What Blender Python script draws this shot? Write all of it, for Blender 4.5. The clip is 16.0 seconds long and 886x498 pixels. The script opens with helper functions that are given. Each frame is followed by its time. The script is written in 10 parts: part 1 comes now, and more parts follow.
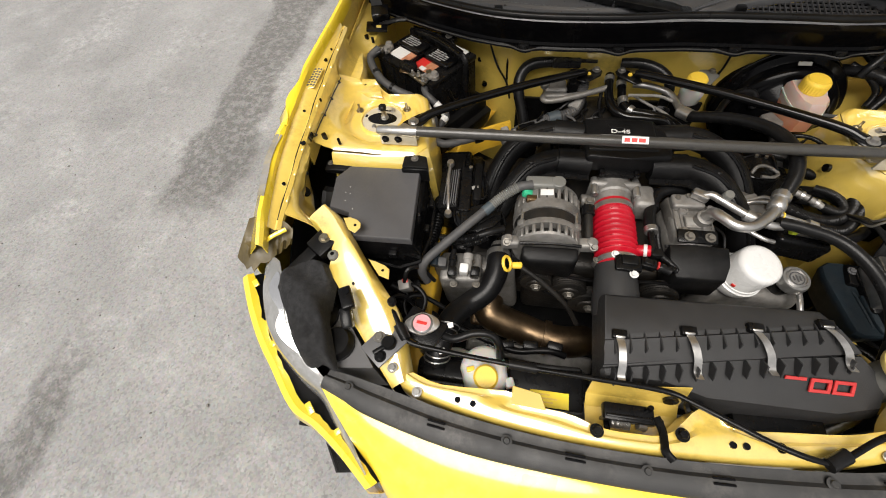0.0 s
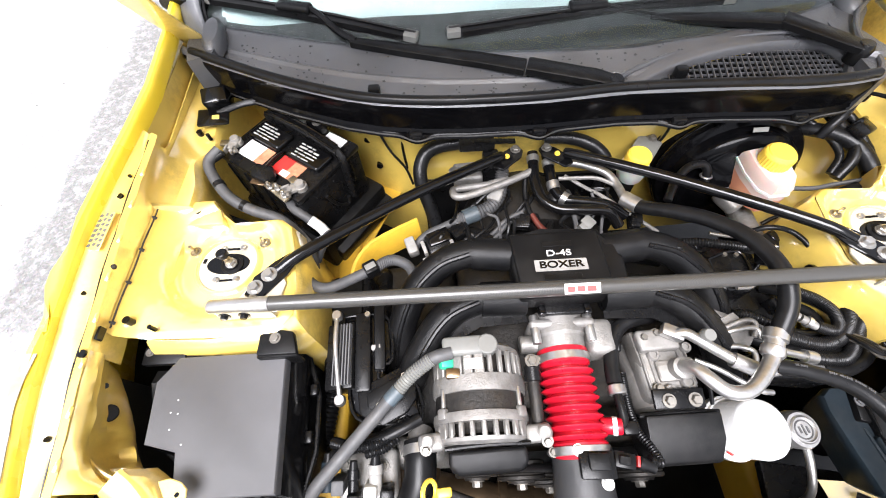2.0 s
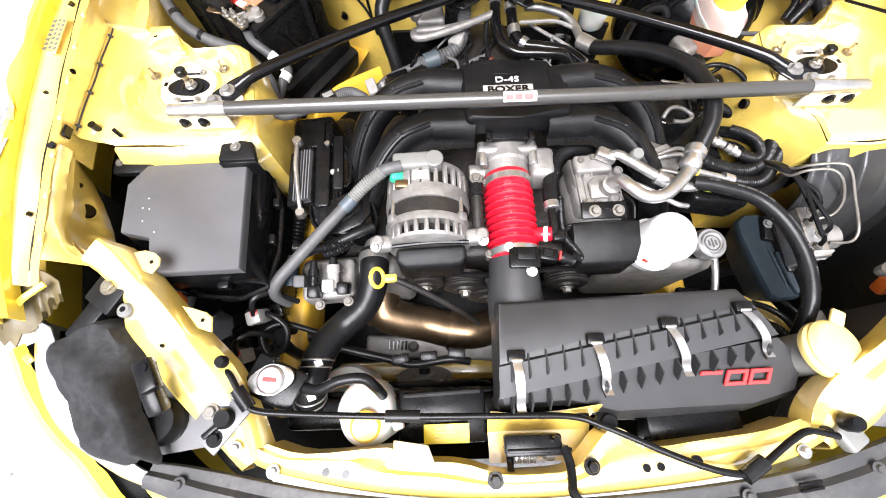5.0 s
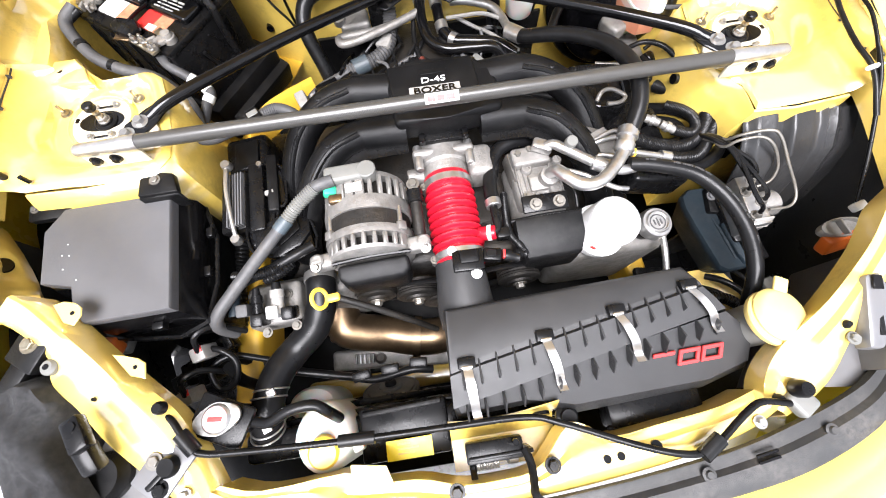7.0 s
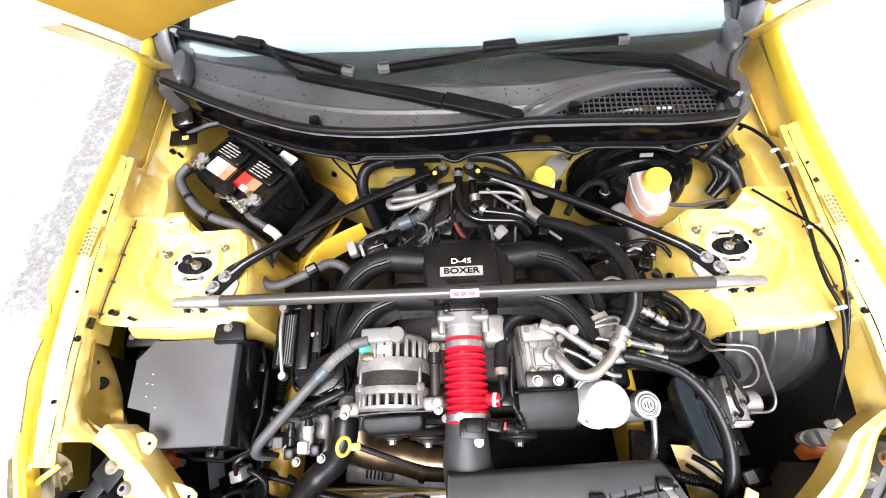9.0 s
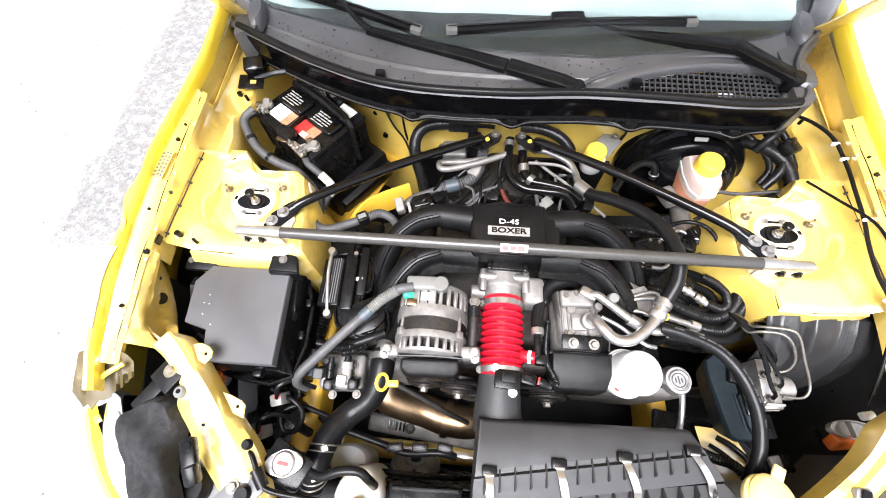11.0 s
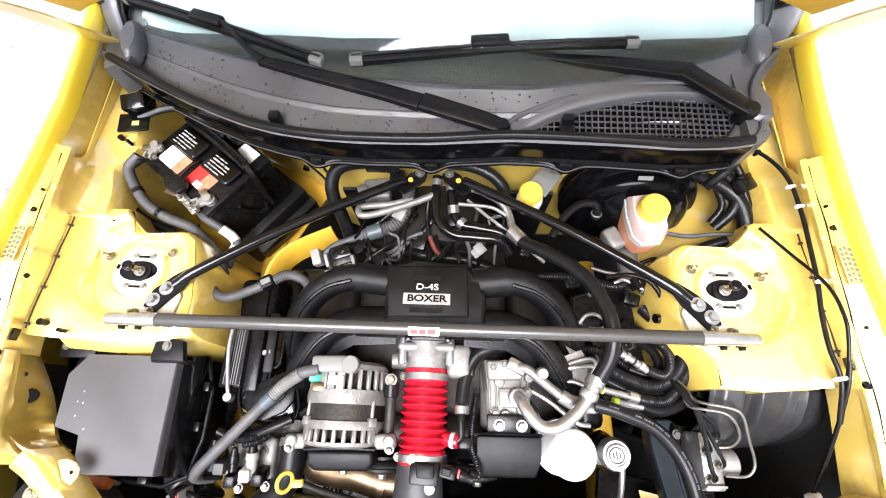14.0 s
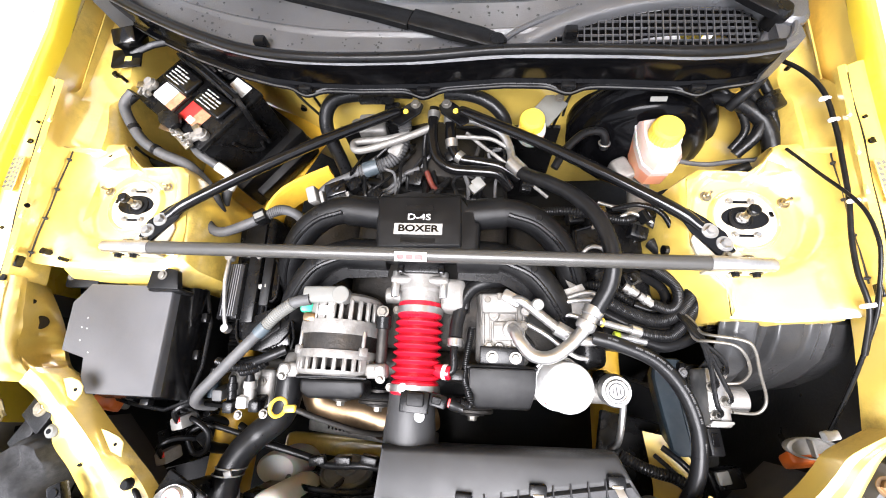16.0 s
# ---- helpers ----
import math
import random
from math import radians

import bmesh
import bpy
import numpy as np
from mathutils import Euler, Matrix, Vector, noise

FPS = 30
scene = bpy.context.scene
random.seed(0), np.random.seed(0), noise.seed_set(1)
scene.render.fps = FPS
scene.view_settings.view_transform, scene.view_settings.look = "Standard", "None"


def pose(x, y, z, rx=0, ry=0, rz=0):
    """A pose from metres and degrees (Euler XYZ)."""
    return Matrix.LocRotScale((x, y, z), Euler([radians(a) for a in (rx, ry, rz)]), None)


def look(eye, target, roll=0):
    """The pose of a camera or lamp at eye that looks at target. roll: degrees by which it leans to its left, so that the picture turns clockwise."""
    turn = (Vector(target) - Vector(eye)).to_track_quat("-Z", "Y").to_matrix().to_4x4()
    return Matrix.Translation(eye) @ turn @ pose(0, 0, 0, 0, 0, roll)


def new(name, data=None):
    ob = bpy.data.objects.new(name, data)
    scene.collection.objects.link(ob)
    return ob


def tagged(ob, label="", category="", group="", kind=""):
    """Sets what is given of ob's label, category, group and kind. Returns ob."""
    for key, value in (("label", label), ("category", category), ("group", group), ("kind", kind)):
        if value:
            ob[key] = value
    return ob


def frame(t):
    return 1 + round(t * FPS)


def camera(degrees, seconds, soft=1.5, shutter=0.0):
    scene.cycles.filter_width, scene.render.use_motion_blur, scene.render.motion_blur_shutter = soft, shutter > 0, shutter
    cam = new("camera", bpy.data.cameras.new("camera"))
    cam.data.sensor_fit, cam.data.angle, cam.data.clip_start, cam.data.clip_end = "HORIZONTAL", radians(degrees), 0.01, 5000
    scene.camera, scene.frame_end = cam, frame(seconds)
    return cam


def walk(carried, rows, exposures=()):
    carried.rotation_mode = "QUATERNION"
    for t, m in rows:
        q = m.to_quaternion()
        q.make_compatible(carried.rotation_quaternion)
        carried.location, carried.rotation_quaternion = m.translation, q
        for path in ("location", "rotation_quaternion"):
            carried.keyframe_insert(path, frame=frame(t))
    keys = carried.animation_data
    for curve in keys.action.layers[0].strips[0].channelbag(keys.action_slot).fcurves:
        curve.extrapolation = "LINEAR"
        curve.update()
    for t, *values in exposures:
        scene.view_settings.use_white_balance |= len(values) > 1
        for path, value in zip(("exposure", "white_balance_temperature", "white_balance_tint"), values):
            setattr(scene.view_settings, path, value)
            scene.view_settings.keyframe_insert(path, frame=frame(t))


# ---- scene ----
cam = camera(97.0, 16.0, 1.0)
PATH = [
    (0, (-0.249, -0.655, 1.406), (-0.536, 0.351, -0.299), -8.5),
    (0.5, (-0.262, -0.527, 1.394), (-0.452, 0.513, -0.304), -7.1),
    (1, (-0.337, -0.305, 1.339), (-0.348, 0.741, -0.366), -4.3),
    (1.5, (-0.298, -0.219, 1.306), (-0.237, 0.815, -0.405), -2.3),
    (2, (-0.187, -0.234, 1.332), (-0.213, 0.777, -0.394), -4.4),
    (2.5, (-0.042, -0.26, 1.353), (-0.071, 0.733, -0.382), -2.7),
    (3, (0.013, -0.244, 1.379), (0.057, 0.716, -0.375), 0.4),
    (3.5, (0.028, -0.283, 1.379), (0.098, 0.626, -0.401), 1.0),
    (4, (-0.028, -0.347, 1.353), (0.016, 0.476, -0.469), -0.1),
    (4.5, (-0.095, -0.391, 1.325), (-0.088, 0.361, -0.528), -1.8),
    (4.7, (-0.122, -0.433, 1.299), (-0.129, 0.294, -0.564), -2.5),
    (6.8, (-0.074, -0.435, 1.282), (-0.036, 0.231, -0.604), -4.3),
    (7, (-0.045, -0.415, 1.283), (0.007, 0.263, -0.598), -4.6),
    (7.5, (0.034, -0.338, 1.288), (0.081, 0.376, -0.579), -8.3),
    (8, (0.112, -0.262, 1.345), (0.165, 0.573, -0.472), -8.1),
    (8.5, (0.101, -0.244, 1.433), (0.086, 0.686, -0.337), -8.2),
    (9, (-0.013, -0.257, 1.486), (-0.07, 0.648, -0.296), -5.6),
    (9.2, (-0.045, -0.259, 1.495), (-0.109, 0.651, -0.284), -4.4),
    (11.3, (-0.103, -0.372, 1.46), (-0.239, 0.504, -0.332), -3.3),
    (11.5, (-0.126, -0.389, 1.438), (-0.271, 0.462, -0.366), -3.3),
    (12, (-0.176, -0.412, 1.426), (-0.349, 0.4, -0.394), -4.5),
    (12.5, (-0.199, -0.384, 1.433), (-0.386, 0.412, -0.392), -6.2),
    (13, (-0.192, -0.269, 1.446), (-0.363, 0.535, -0.377), -6.9),
    (13.5, (-0.082, -0.165, 1.444), (-0.196, 0.641, -0.383), -5.9),
    (14, (0.055, -0.126, 1.456), (-0.019, 0.638, -0.391), -3.6),
    (14.5, (0.084, -0.102, 1.443), (-0.029, 0.616, -0.42), -4.7),
    (15, (0.107, -0.09, 1.455), (-0.074, 0.605, -0.412), -8.4),
    (15.5, (0.115, -0.114, 1.437), (-0.09, 0.55, -0.439), -12.0),
    (16, (0.116, -0.189, 1.395), (-0.084, 0.446, -0.491), -15.0),
]
EXPOSURES = [(0.0, 1.25, 6800, 10), (0.4, 1.28, 6750, 10), (0.8, 1.5, 6550, 11), (1.2, 2.23, 6350, 13), (1.6, 2.58, 6150, 14), (3.0, 2.83, 6150, 14), (4.5, 2.88, 6150, 14), (7.0, 2.88, 6150, 14), (8.2, 2.83, 6150, 14), (9.0, 2.73, 6150, 14), (11.5, 2.83, 6150, 14), (12.5, 2.83, 6150, 14), (13.0, 2.73, 6150, 14), (13.5, 2.73, 6150, 14), (14.5, 2.93, 6150, 14), (16.0, 3.08, 6150, 14)]
walk(cam, [(t, look(eye, target, roll)) for t, eye, target, roll in PATH], EXPOSURES)

# ---- light: a bright overcast sky ----
world = bpy.data.worlds.new("overcast_sky")
scene.world = world
world.use_nodes = True
wn = world.node_tree
wn.nodes.clear()
sky = wn.nodes.new("ShaderNodeTexSky")
sky.sky_type, sky.sun_disc = "NISHITA", False
sky.sun_elevation, sky.sun_rotation = radians(63), radians(190)
sky.dust_density, sky.air_density = 1.0, 0.6
pale = wn.nodes.new("ShaderNodeHueSaturation")
pale.inputs["Saturation"].default_value = 0.12
back = wn.nodes.new("ShaderNodeBackground")
back.inputs["Strength"].default_value = 0.068
wout = wn.nodes.new("ShaderNodeOutputWorld")
wn.links.new(sky.outputs[0], pale.inputs["Color"])
wn.links.new(pale.outputs[0], back.inputs["Color"])
wn.links.new(back.outputs[0], wout.inputs["Surface"])

sun = new("sun", bpy.data.lights.new("sun", "SUN"))
sun.data.energy, sun.data.angle, sun.data.color = 2.0, radians(40), (1.0, 0.97, 0.94)
sun.matrix_world = look((-0.6, -2.3, 5.4), (0, 0, 0.7))

# ---- materials ----
MATS = {}


def material(name, color, rough=0.5, metal=0.0, vary=0.12, scale=30.0, bump=0.0, bump_scale=200.0, coat=0.0, dirt=None, dirt_amount=0.0, dirt_scale=9.0,
             spec=0.5, trans=0.0, ior=1.5, sss=0.0, fleck=None, alpha=1.0):
    m = bpy.data.materials.new(name)
    m.use_nodes = True
    t = m.node_tree
    b = t.nodes["Principled BSDF"]
    at = t.nodes.new("ShaderNodeNewGeometry").outputs["Position"]

    def noise_tex(sc, detail=4.0, roughness=0.55):
        n = t.nodes.new("ShaderNodeTexNoise")
        n.inputs["Scale"].default_value, n.inputs["Detail"].default_value, n.inputs["Roughness"].default_value = sc, detail, roughness
        t.links.new(at, n.inputs["Vector"])
        return n.outputs["Fac"]

    def ramp(fac, lo, hi, a, c):
        r = t.nodes.new("ShaderNodeMapRange")
        r.inputs["From Min"].default_value, r.inputs["From Max"].default_value = lo, hi
        r.inputs["To Min"].default_value, r.inputs["To Max"].default_value = a, c
        t.links.new(fac, r.inputs["Value"])
        return r.outputs[0]

    def mix(fac, a, c):
        x = t.nodes.new("ShaderNodeMix")
        x.data_type = "RGBA"
        t.links.new(fac, x.inputs["Factor"])
        for slot, v in ((x.inputs[6], a), (x.inputs[7], c)):
            if isinstance(v, tuple):
                slot.default_value = (*v, 1)
            else:
                t.links.new(v, slot)
        return x.outputs[2]

    lo = tuple(max(0.0, c * (1 - vary)) for c in color)
    hi = tuple(min(1.0, c * (1 + vary)) for c in color)
    col = mix(ramp(noise_tex(scale), 0.3, 0.7, 0, 1), lo, hi)
    if dirt:
        fine = noise_tex(dirt_scale * 7, 6.0, 0.7)
        broad = noise_tex(dirt_scale, 3.0)
        mul = t.nodes.new("ShaderNodeMath")
        mul.operation = "MULTIPLY"
        t.links.new(ramp(broad, 0.42, 0.68, 0, 1), mul.inputs[0])
        t.links.new(ramp(fine, 0.38, 0.66, 0, dirt_amount), mul.inputs[1])
        col = mix(mul.outputs[0], col, dirt)
    t.links.new(col, b.inputs["Base Color"])
    b.inputs["Metallic"].default_value = metal
    b.inputs["Specular IOR Level"].default_value = spec
    b.inputs["IOR"].default_value = ior
    t.links.new(ramp(noise_tex(scale * 2.3), 0.3, 0.7, max(0.02, rough * 0.82), min(1, rough * 1.18)), b.inputs["Roughness"])
    if coat:
        b.inputs["Coat Weight"].default_value, b.inputs["Coat Roughness"].default_value = coat, 0.08
    if trans:
        b.inputs["Transmission Weight"].default_value = trans
    if sss:
        b.inputs["Subsurface Weight"].default_value, b.inputs["Subsurface Scale"].default_value = sss, 0.02
    if bump:
        k = t.nodes.new("ShaderNodeBump")
        k.inputs["Strength"].default_value, k.inputs["Distance"].default_value = bump, 0.002
        t.links.new(noise_tex(bump_scale, 5.0, 0.6), k.inputs["Height"])
        t.links.new(k.outputs[0], b.inputs["Normal"])
    MATS[name] = m
    return m


paint = material("yellow_paint", (0.84, 0.62, 0.035), 0.3, vary=0.04, scale=3, coat=1.0, dirt=(0.6, 0.5, 0.2), dirt_amount=0.25, dirt_scale=5)
bay = material("bay_paint", (0.80, 0.575, 0.115), 0.34, spec=1.0, vary=0.09, scale=9, coat=1.0, bump=0.12, bump_scale=45, dirt=(0.36, 0.25, 0.05), dirt_amount=0.6, dirt_scale=9)
# duller copy of the bay yellow: shade on low parts is in the colour
shaded_underpaint = material("thin_shaded_paint", (0.60, 0.36, 0.03), 0.45, vary=0.12, scale=5, dirt=(0.30, 0.18, 0.03), dirt_amount=0.5, dirt_scale=6)
plastic = material("black_plastic", (0.0039, 0.0039, 0.0042), 0.36, spec=0.16, vary=0.3, scale=14, bump=0.25, bump_scale=900, dirt=(0.0324, 0.031, 0.0288), dirt_amount=0.25, dirt_scale=8)
satin = material("satin_black", (0.003978, 0.003978, 0.004284), 0.28, spec=0.187, vary=0.25, scale=20, dirt=(0.0252, 0.023, 0.0202), dirt_amount=0.2, dirt_scale=10)
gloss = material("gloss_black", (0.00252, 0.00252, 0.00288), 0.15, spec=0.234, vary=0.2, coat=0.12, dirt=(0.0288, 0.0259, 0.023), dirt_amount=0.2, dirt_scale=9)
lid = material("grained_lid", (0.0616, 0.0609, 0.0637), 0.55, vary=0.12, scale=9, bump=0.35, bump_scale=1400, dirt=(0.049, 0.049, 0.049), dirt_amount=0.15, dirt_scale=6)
rubber = material("black_rubber", (0.004752, 0.004752, 0.005069), 0.32, spec=0.187, vary=0.3, scale=30, dirt=(0.0288, 0.0274, 0.0259), dirt_amount=0.3, dirt_scale=14)
cowl_mat = material("weathered_cowl", (0.060, 0.061, 0.065), 0.33, spec=0.8, vary=0.3, scale=7, bump=0.3, bump_scale=800, dirt=(0.0612, 0.059, 0.0576), dirt_amount=0.5, dirt_scale=5)
alloy = material("cast_alloy", (0.2127, 0.2053, 0.1944), 0.5, metal=0.55, vary=0.25, scale=40, bump=0.5, bump_scale=350, dirt=(0.125, 0.109, 0.0858), dirt_amount=0.6, dirt_scale=18)
block = material("dark_casting", (0.021, 0.0195, 0.018), 0.5, metal=0.6, vary=0.4, scale=18, bump=0.6, bump_scale=180, dirt=(0.045, 0.0338, 0.0225), dirt_amount=0.8, dirt_scale=9)
boltsteel = material("bolt_steel", (0.16, 0.152, 0.136), 0.45, metal=0.6, vary=0.25, scale=60, dirt=(0.128, 0.096, 0.064), dirt_amount=0.5, dirt_scale=30)
bright = material("brushed_alloy", (0.4437, 0.436, 0.4246), 0.34, metal=0.9, vary=0.15, scale=60, dirt=(0.212, 0.187, 0.153), dirt_amount=0.4, dirt_scale=25)
zinc = material("plated_steel", (0.32, 0.288, 0.216), 0.35, metal=0.95, vary=0.3, scale=90, dirt=(0.16, 0.104, 0.056), dirt_amount=0.5, dirt_scale=40)
red = material("red_silicone", (0.36, 0.0055, 0.016), 0.32, vary=0.14, scale=20, coat=0.12, spec=0.4)
redpaint = material("red_lettering", (0.425, 0.0255, 0.0255), 0.45, vary=0.15)
white = material("white_enamel", (0.5741, 0.5741, 0.5667), 0.28, vary=0.04, scale=15, coat=0.3, dirt=(0.32, 0.304, 0.272), dirt_amount=0.3, dirt_scale=15)
label_white = material("white_label", (0.615, 0.615, 0.5986), 0.5, vary=0.06, dirt=(0.287, 0.279, 0.246), dirt_amount=0.3, dirt_scale=30)
label_red = material("red_label", (0.51, 0.0255, 0.02125), 0.45, vary=0.1)
pinkish = material("pink_tinted_plastic", (0.448, 0.344, 0.312), 0.35, vary=0.06, scale=8, sss=0.4)
milky = material("milky_plastic", (0.6068, 0.5986, 0.5658), 0.4, vary=0.06, scale=8, sss=0.4, dirt=(0.41, 0.377, 0.295), dirt_amount=0.25, dirt_scale=10)
fluid = material("amber_tinted_plastic", (0.44, 0.192, 0.112), 0.35, vary=0.1, scale=8, sss=0.4)
capfaded = material("faded_yellow_plastic", (0.656, 0.512, 0.176), 0.4, vary=0.08, scale=20, dirt=(0.48, 0.4, 0.2), dirt_amount=0.4, dirt_scale=20)
capyellow = material("yellow_cap_plastic", (0.748, 0.5104, 0.0528), 0.4, vary=0.06, scale=20, dirt=(0.352, 0.22, 0.044), dirt_amount=0.3, dirt_scale=30)
orange = material("orange_lens", (0.52, 0.112, 0.016), 0.35, vary=0.12, scale=30)
green = material("green_plastic", (0.024, 0.336, 0.176), 0.45, vary=0.1)
conduit = material("grey_sheath", (0.043, 0.043, 0.0442), 0.6, vary=0.2, scale=25, bump=0.2, bump_scale=500, dirt=(0.105, 0.0975, 0.09), dirt_amount=0.4, dirt_scale=15)
palegrey = material("pale_grey_plastic", (0.216, 0.21, 0.198), 0.5, vary=0.2, scale=40, dirt=(0.112, 0.096, 0.072), dirt_amount=0.6, dirt_scale=30)
case_plastic = material("moulded_case", (0.0234, 0.0234, 0.02418), 0.45, spec=0.351, vary=0.12, scale=14, bump=0.25, bump_scale=900, dirt=(0.039, 0.0374, 0.0351), dirt_amount=0.2, dirt_scale=8)
sealgrey = material("scuffed_seal", (0.0225, 0.0225, 0.0225), 0.55, vary=0.2, scale=10, bump=0.3, bump_scale=600, dirt=(0.09, 0.0825, 0.075), dirt_amount=0.7, dirt_scale=12)
dirty_alloy = material("oily_casting", (0.0858, 0.08034, 0.07332), 0.5, metal=0.4, vary=0.35, scale=22, bump=0.6, bump_scale=200, dirt=(0.039, 0.0312, 0.0234), dirt_amount=0.8, dirt_scale=12)
greyplug = material("grey_plug", (0.1248, 0.1248, 0.1154), 0.5, vary=0.12, scale=30, dirt=(0.0936, 0.0858, 0.0702), dirt_amount=0.3, dirt_scale=20)
bronze = material("heat_stained_steel", (0.21, 0.145, 0.085), 0.36, metal=0.95, vary=0.35, scale=10, dirt=(0.08, 0.056, 0.04), dirt_amount=0.6, dirt_scale=12)
cloth = material("black_cloth", (0.00825, 0.00825, 0.009), 0.95, vary=0.3, scale=40, bump=0.6, bump_scale=1500, dirt=(0.0525, 0.0525, 0.0525), dirt_amount=0.4, dirt_scale=14)
housing = material("grey_housing", (0.105, 0.105, 0.1087), 0.35, vary=0.15, scale=8, dirt=(0.105, 0.0975, 0.09), dirt_amount=0.5, dirt_scale=9)
mirrorish = material("bright_reflector", (0.85, 0.85, 0.86), 0.12, metal=1.0, vary=0.03)
lensgrey = material("worn_lens", (0.336, 0.336, 0.328), 0.2, metal=0.5, vary=0.25, scale=12, coat=0.6, dirt=(0.16, 0.152, 0.136), dirt_amount=0.5, dirt_scale=12)
bluecover = material("blue_black_cover", (0.0088, 0.0148, 0.0200), 0.5, spec=0.18, vary=0.2, scale=10, bump=0.25, bump_scale=700, dirt=(0.064, 0.064, 0.064), dirt_amount=0.2)
shade_mat = material("silvered_sunshade", (0.15, 0.174, 0.1762), 0.45, vary=0.05, scale=3)
primer = material("pale_bearing_plate", (0.44, 0.40, 0.31), 0.42, vary=0.1, scale=30, dirt=(0.35, 0.28, 0.16), dirt_amount=0.4, dirt_scale=25)
scuff = material("scraped_grey", (0.208, 0.2, 0.188), 0.6, vary=0.3, scale=25, dirt=(0.4, 0.304, 0.064), dirt_amount=0.8, dirt_scale=20)
print_grey = material("worn_print", (0.357, 0.357, 0.3485), 0.45, vary=0.3, scale=120, dirt=(0.0255, 0.0255, 0.0255), dirt_amount=0.9, dirt_scale=60)
taped = material("wrinkled_tape", (0.0054, 0.0054, 0.00576), 0.3, spec=0.195, vary=0.3, scale=30, bump=0.45, bump_scale=60, dirt=(0.0216, 0.0216, 0.0216), dirt_amount=0.3, dirt_scale=20)
drumblack = material("lacquered_black", (0.0016, 0.0016, 0.00192), 0.16, spec=0.09, vary=0.2, dirt=(0.016, 0.0144, 0.0128), dirt_amount=0.2, dirt_scale=8)
liner = material("wheel_arch_liner", (0.021, 0.021, 0.0215), 0.32, spec=0.35, vary=0.3, scale=9, bump=0.3, bump_scale=120, dirt=(0.034, 0.0306, 0.0272), dirt_amount=0.4, dirt_scale=6)
dashmat = material("dash_black", (0.006, 0.006, 0.0065), 0.8, vary=0.2)
glass = bpy.data.materials.new("window_glass")
glass.use_nodes = True
gb = glass.node_tree.nodes["Principled BSDF"]
gb.inputs["Base Color"].default_value = (0.86, 0.95, 0.93, 1)
gb.inputs["Roughness"].default_value, gb.inputs["IOR"].default_value, gb.inputs["Transmission Weight"].default_value = 0.02, 1.3, 1.0


def carbon_material():
    m = material("carbon_weave", (0.03, 0.03, 0.032), 0.34, vary=0.2, coat=0.15, spec=0.4)
    t = m.node_tree
    b = t.nodes["Principled BSDF"]
    w = t.nodes.new("ShaderNodeTexChecker")
    w.inputs["Scale"].default_value = 900
    w.inputs["Color1"].default_value, w.inputs["Color2"].default_value = (0.012, 0.012, 0.013, 1), (0.06, 0.057, 0.05, 1)
    turn = t.nodes.new("ShaderNodeMapping")
    turn.inputs["Rotation"].default_value = (radians(20), radians(35), radians(45))
    t.links.new(t.nodes.new("ShaderNodeNewGeometry").outputs["Position"], turn.inputs["Vector"])
    t.links.new(turn.outputs[0], w.inputs["Vector"])
    t.links.new(w.outputs["Color"], b.inputs["Base Color"])
    return m


carbon = carbon_material()
bay.node_tree.nodes["Principled BSDF"].inputs["Coat IOR"].default_value = 2.8
bay.node_tree.nodes["Principled BSDF"].inputs["Coat Roughness"].default_value = 0.15


